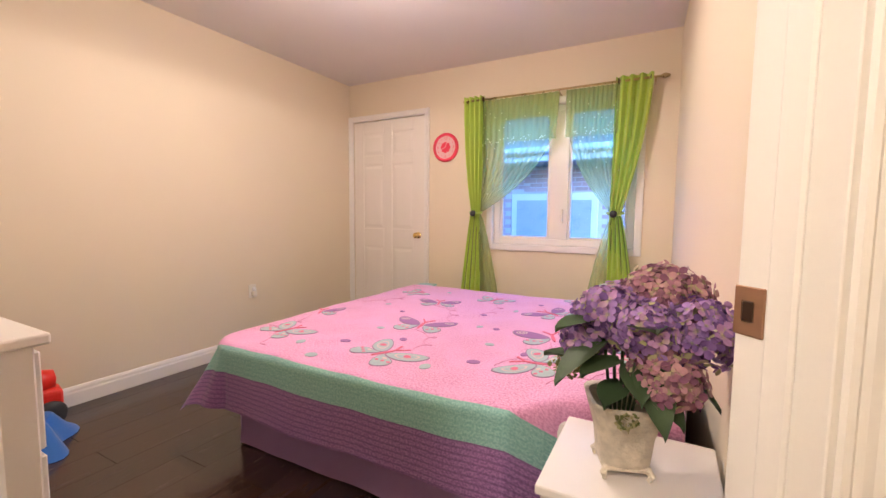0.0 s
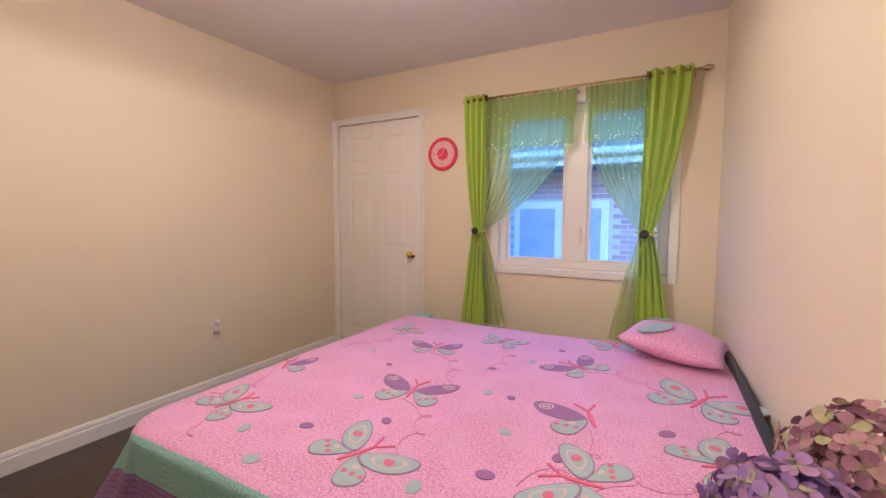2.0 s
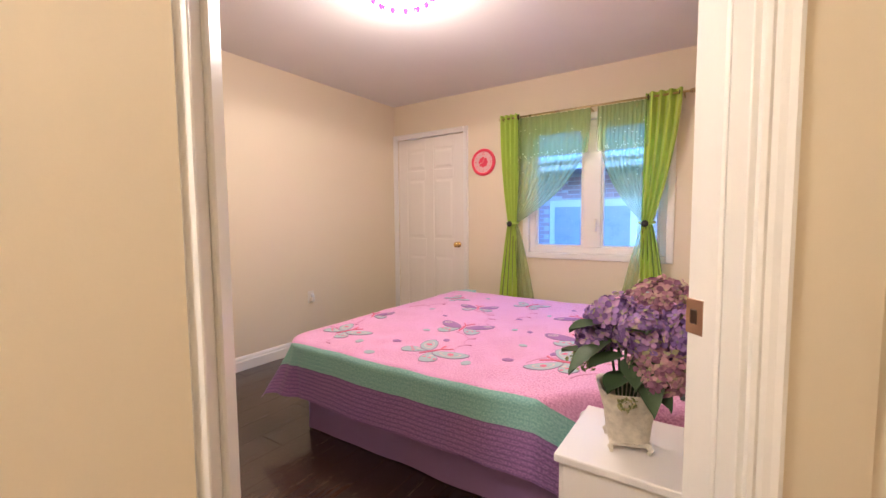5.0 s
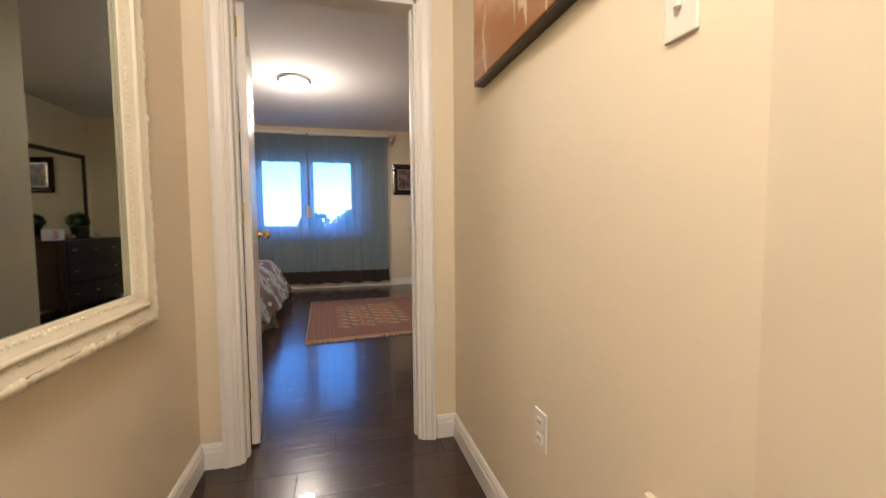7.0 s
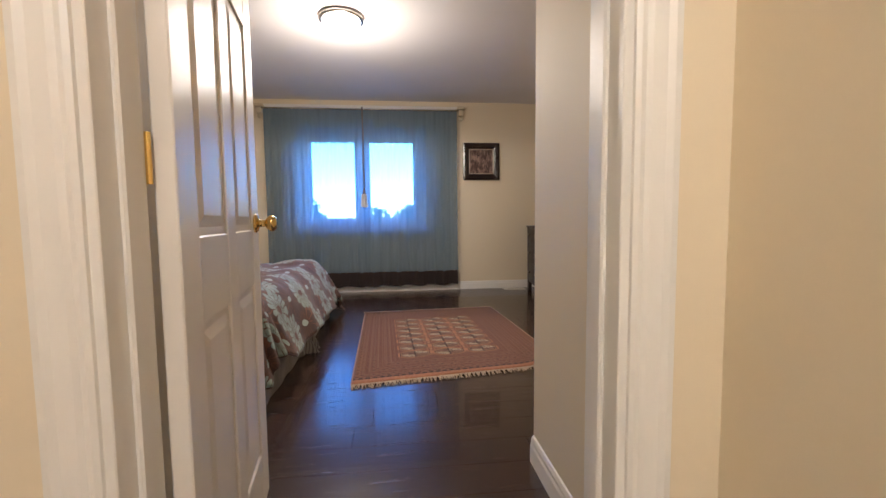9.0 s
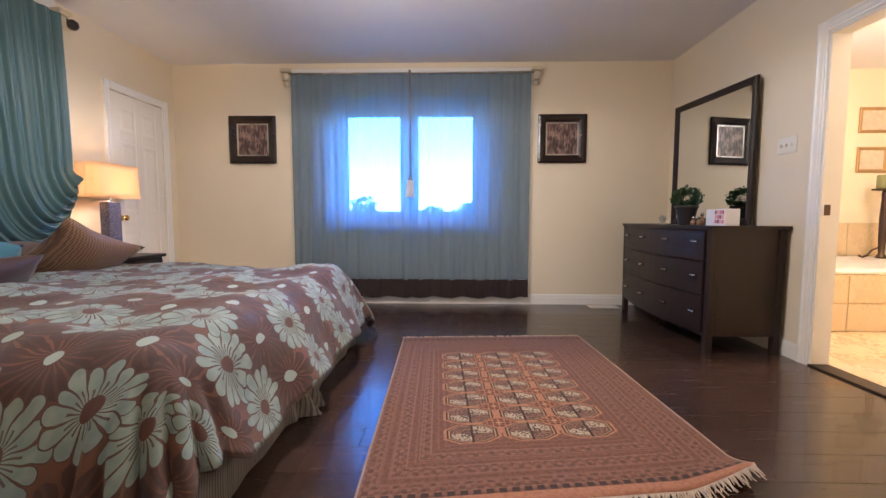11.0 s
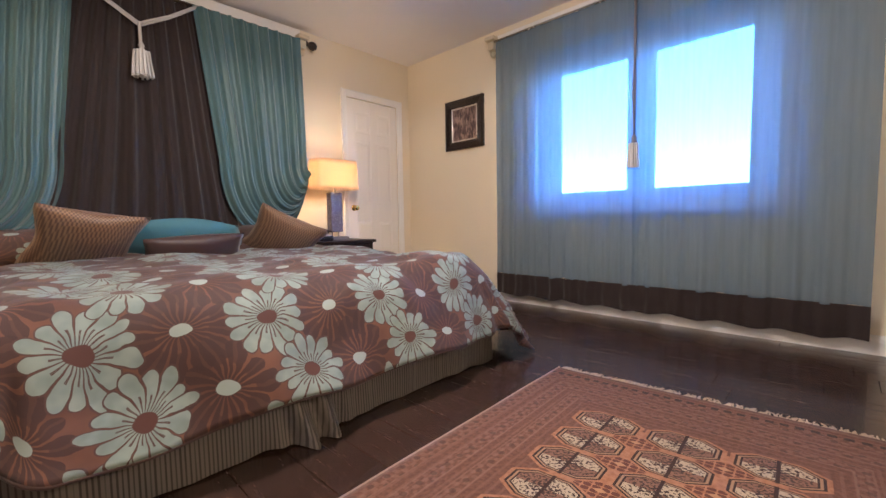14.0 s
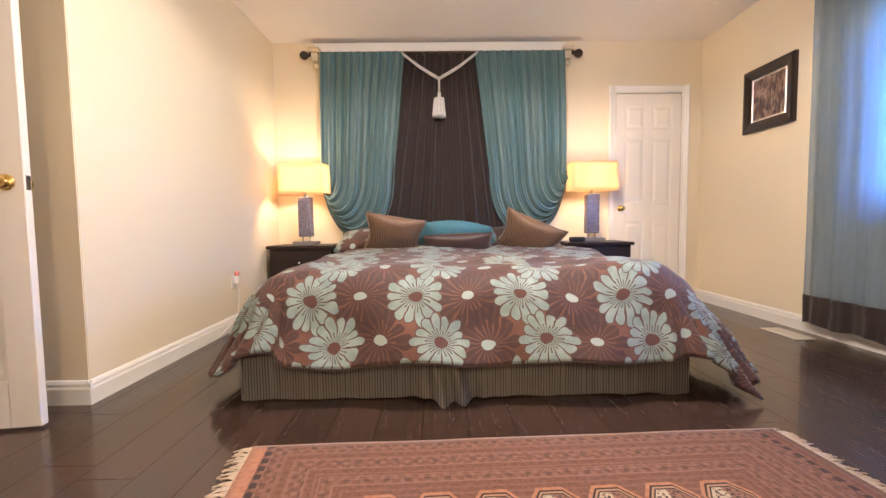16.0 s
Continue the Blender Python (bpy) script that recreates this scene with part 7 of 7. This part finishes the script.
for i, (x, y, h) in enumerate(((-46, -9, 6.6), (-52, -2.5, 5.8), (-50, 3.5, 6.8), (-55, 9, 7.3), (-48, -16, 7.0), (-60, 16, 8.0), (-58, -24, 8.0), (-62, 2, 6.5))):
    tr = thing("tree", "distant leafy tree seen as a dusky silhouette", "tree", pose(x, y, -3.0), "trees beyond the window")
    part("trunk", tube([(0, 0, 0), (0.1, 0.05, h * 0.35), (0.0, 0.1, h * 0.75)], lambda k: 0.22 - 0.15 * k, 8), BARK, tr)
    for b in range(4):
        a = b * 1.7 + i
        part("limb", tube([(0.05, 0.05, h * 0.35), (math.cos(a) * h * 0.12, math.sin(a) * h * 0.12, h * 0.55), (math.cos(a) * h * 0.22, math.sin(a) * h * 0.22, h * 0.7)], lambda k: 0.10 - 0.07 * k, 6), BARK, tr)
    crown = bmesh.new()
    for c in range(9):
        a = c * 2.4 + i
        leaf_cloud(170, h * 0.17, i * 20 + c, 0.42, 0.8, crown, (math.cos(a) * h * 0.17 * (c % 3), math.sin(a) * h * 0.19 * (c % 3), h * (0.55 + 0.045 * (c % 7))))
    part("crown", crown, TREEG, tr)

# ---- floor planks, last ----
PW, PL = 0.19, 1.22
pm = bmesh.new()
e, zt = 0.0014, 0.0
lo = [pm.verts.new((x, y, -0.012)) for x, y in ((0, 0), (PW, 0), (PW, PL), (0, PL))]
mi = [pm.verts.new((x, y, -0.002)) for x, y in ((0.0006, 0.0006), (PW - 0.0006, 0.0006), (PW - 0.0006, PL - 0.0006), (0.0006, PL - 0.0006))]
hi = [pm.verts.new((x, y, zt)) for x, y in ((e, e), (PW - e, e), (PW - e, PL - e), (e, PL - e))]
for a, b in ((lo, mi), (mi, hi)):
    for k in range(4):
        pm.faces.new((a[k], a[(k + 1) % 4], b[(k + 1) % 4], b[k]))
pm.faces.new(hi)
plank = None
ROOMS = ((-7.05, -2.9, -2.5, 2.75), (-2.9, -0.5, -1.6, 0.95), (-1.8, -0.4, 2.35, 1.0), (0.1, 0.8, 2.35, 2.05), (-2.5, 0.95, 0.9, 4.75))
for i in range(-38, 13):
    for j in range(-4, 5):
        x, y = i * PW, j * PL + hashed(i, 2.0) * PL
        if not any(x + PW > r[0] and x < r[2] and y + PL > r[1] and y < r[3] for r in ROOMS):
            continue
        if y > 2.73 and x < -2.6 or y + PL < -2.8:
            continue
        if plank is None:
            plank = part("plank", pm, WOODF, FLOOR, m=pose(x, y, 0))
        else:
            again(plank, pose(x, y, 0), FLOOR)
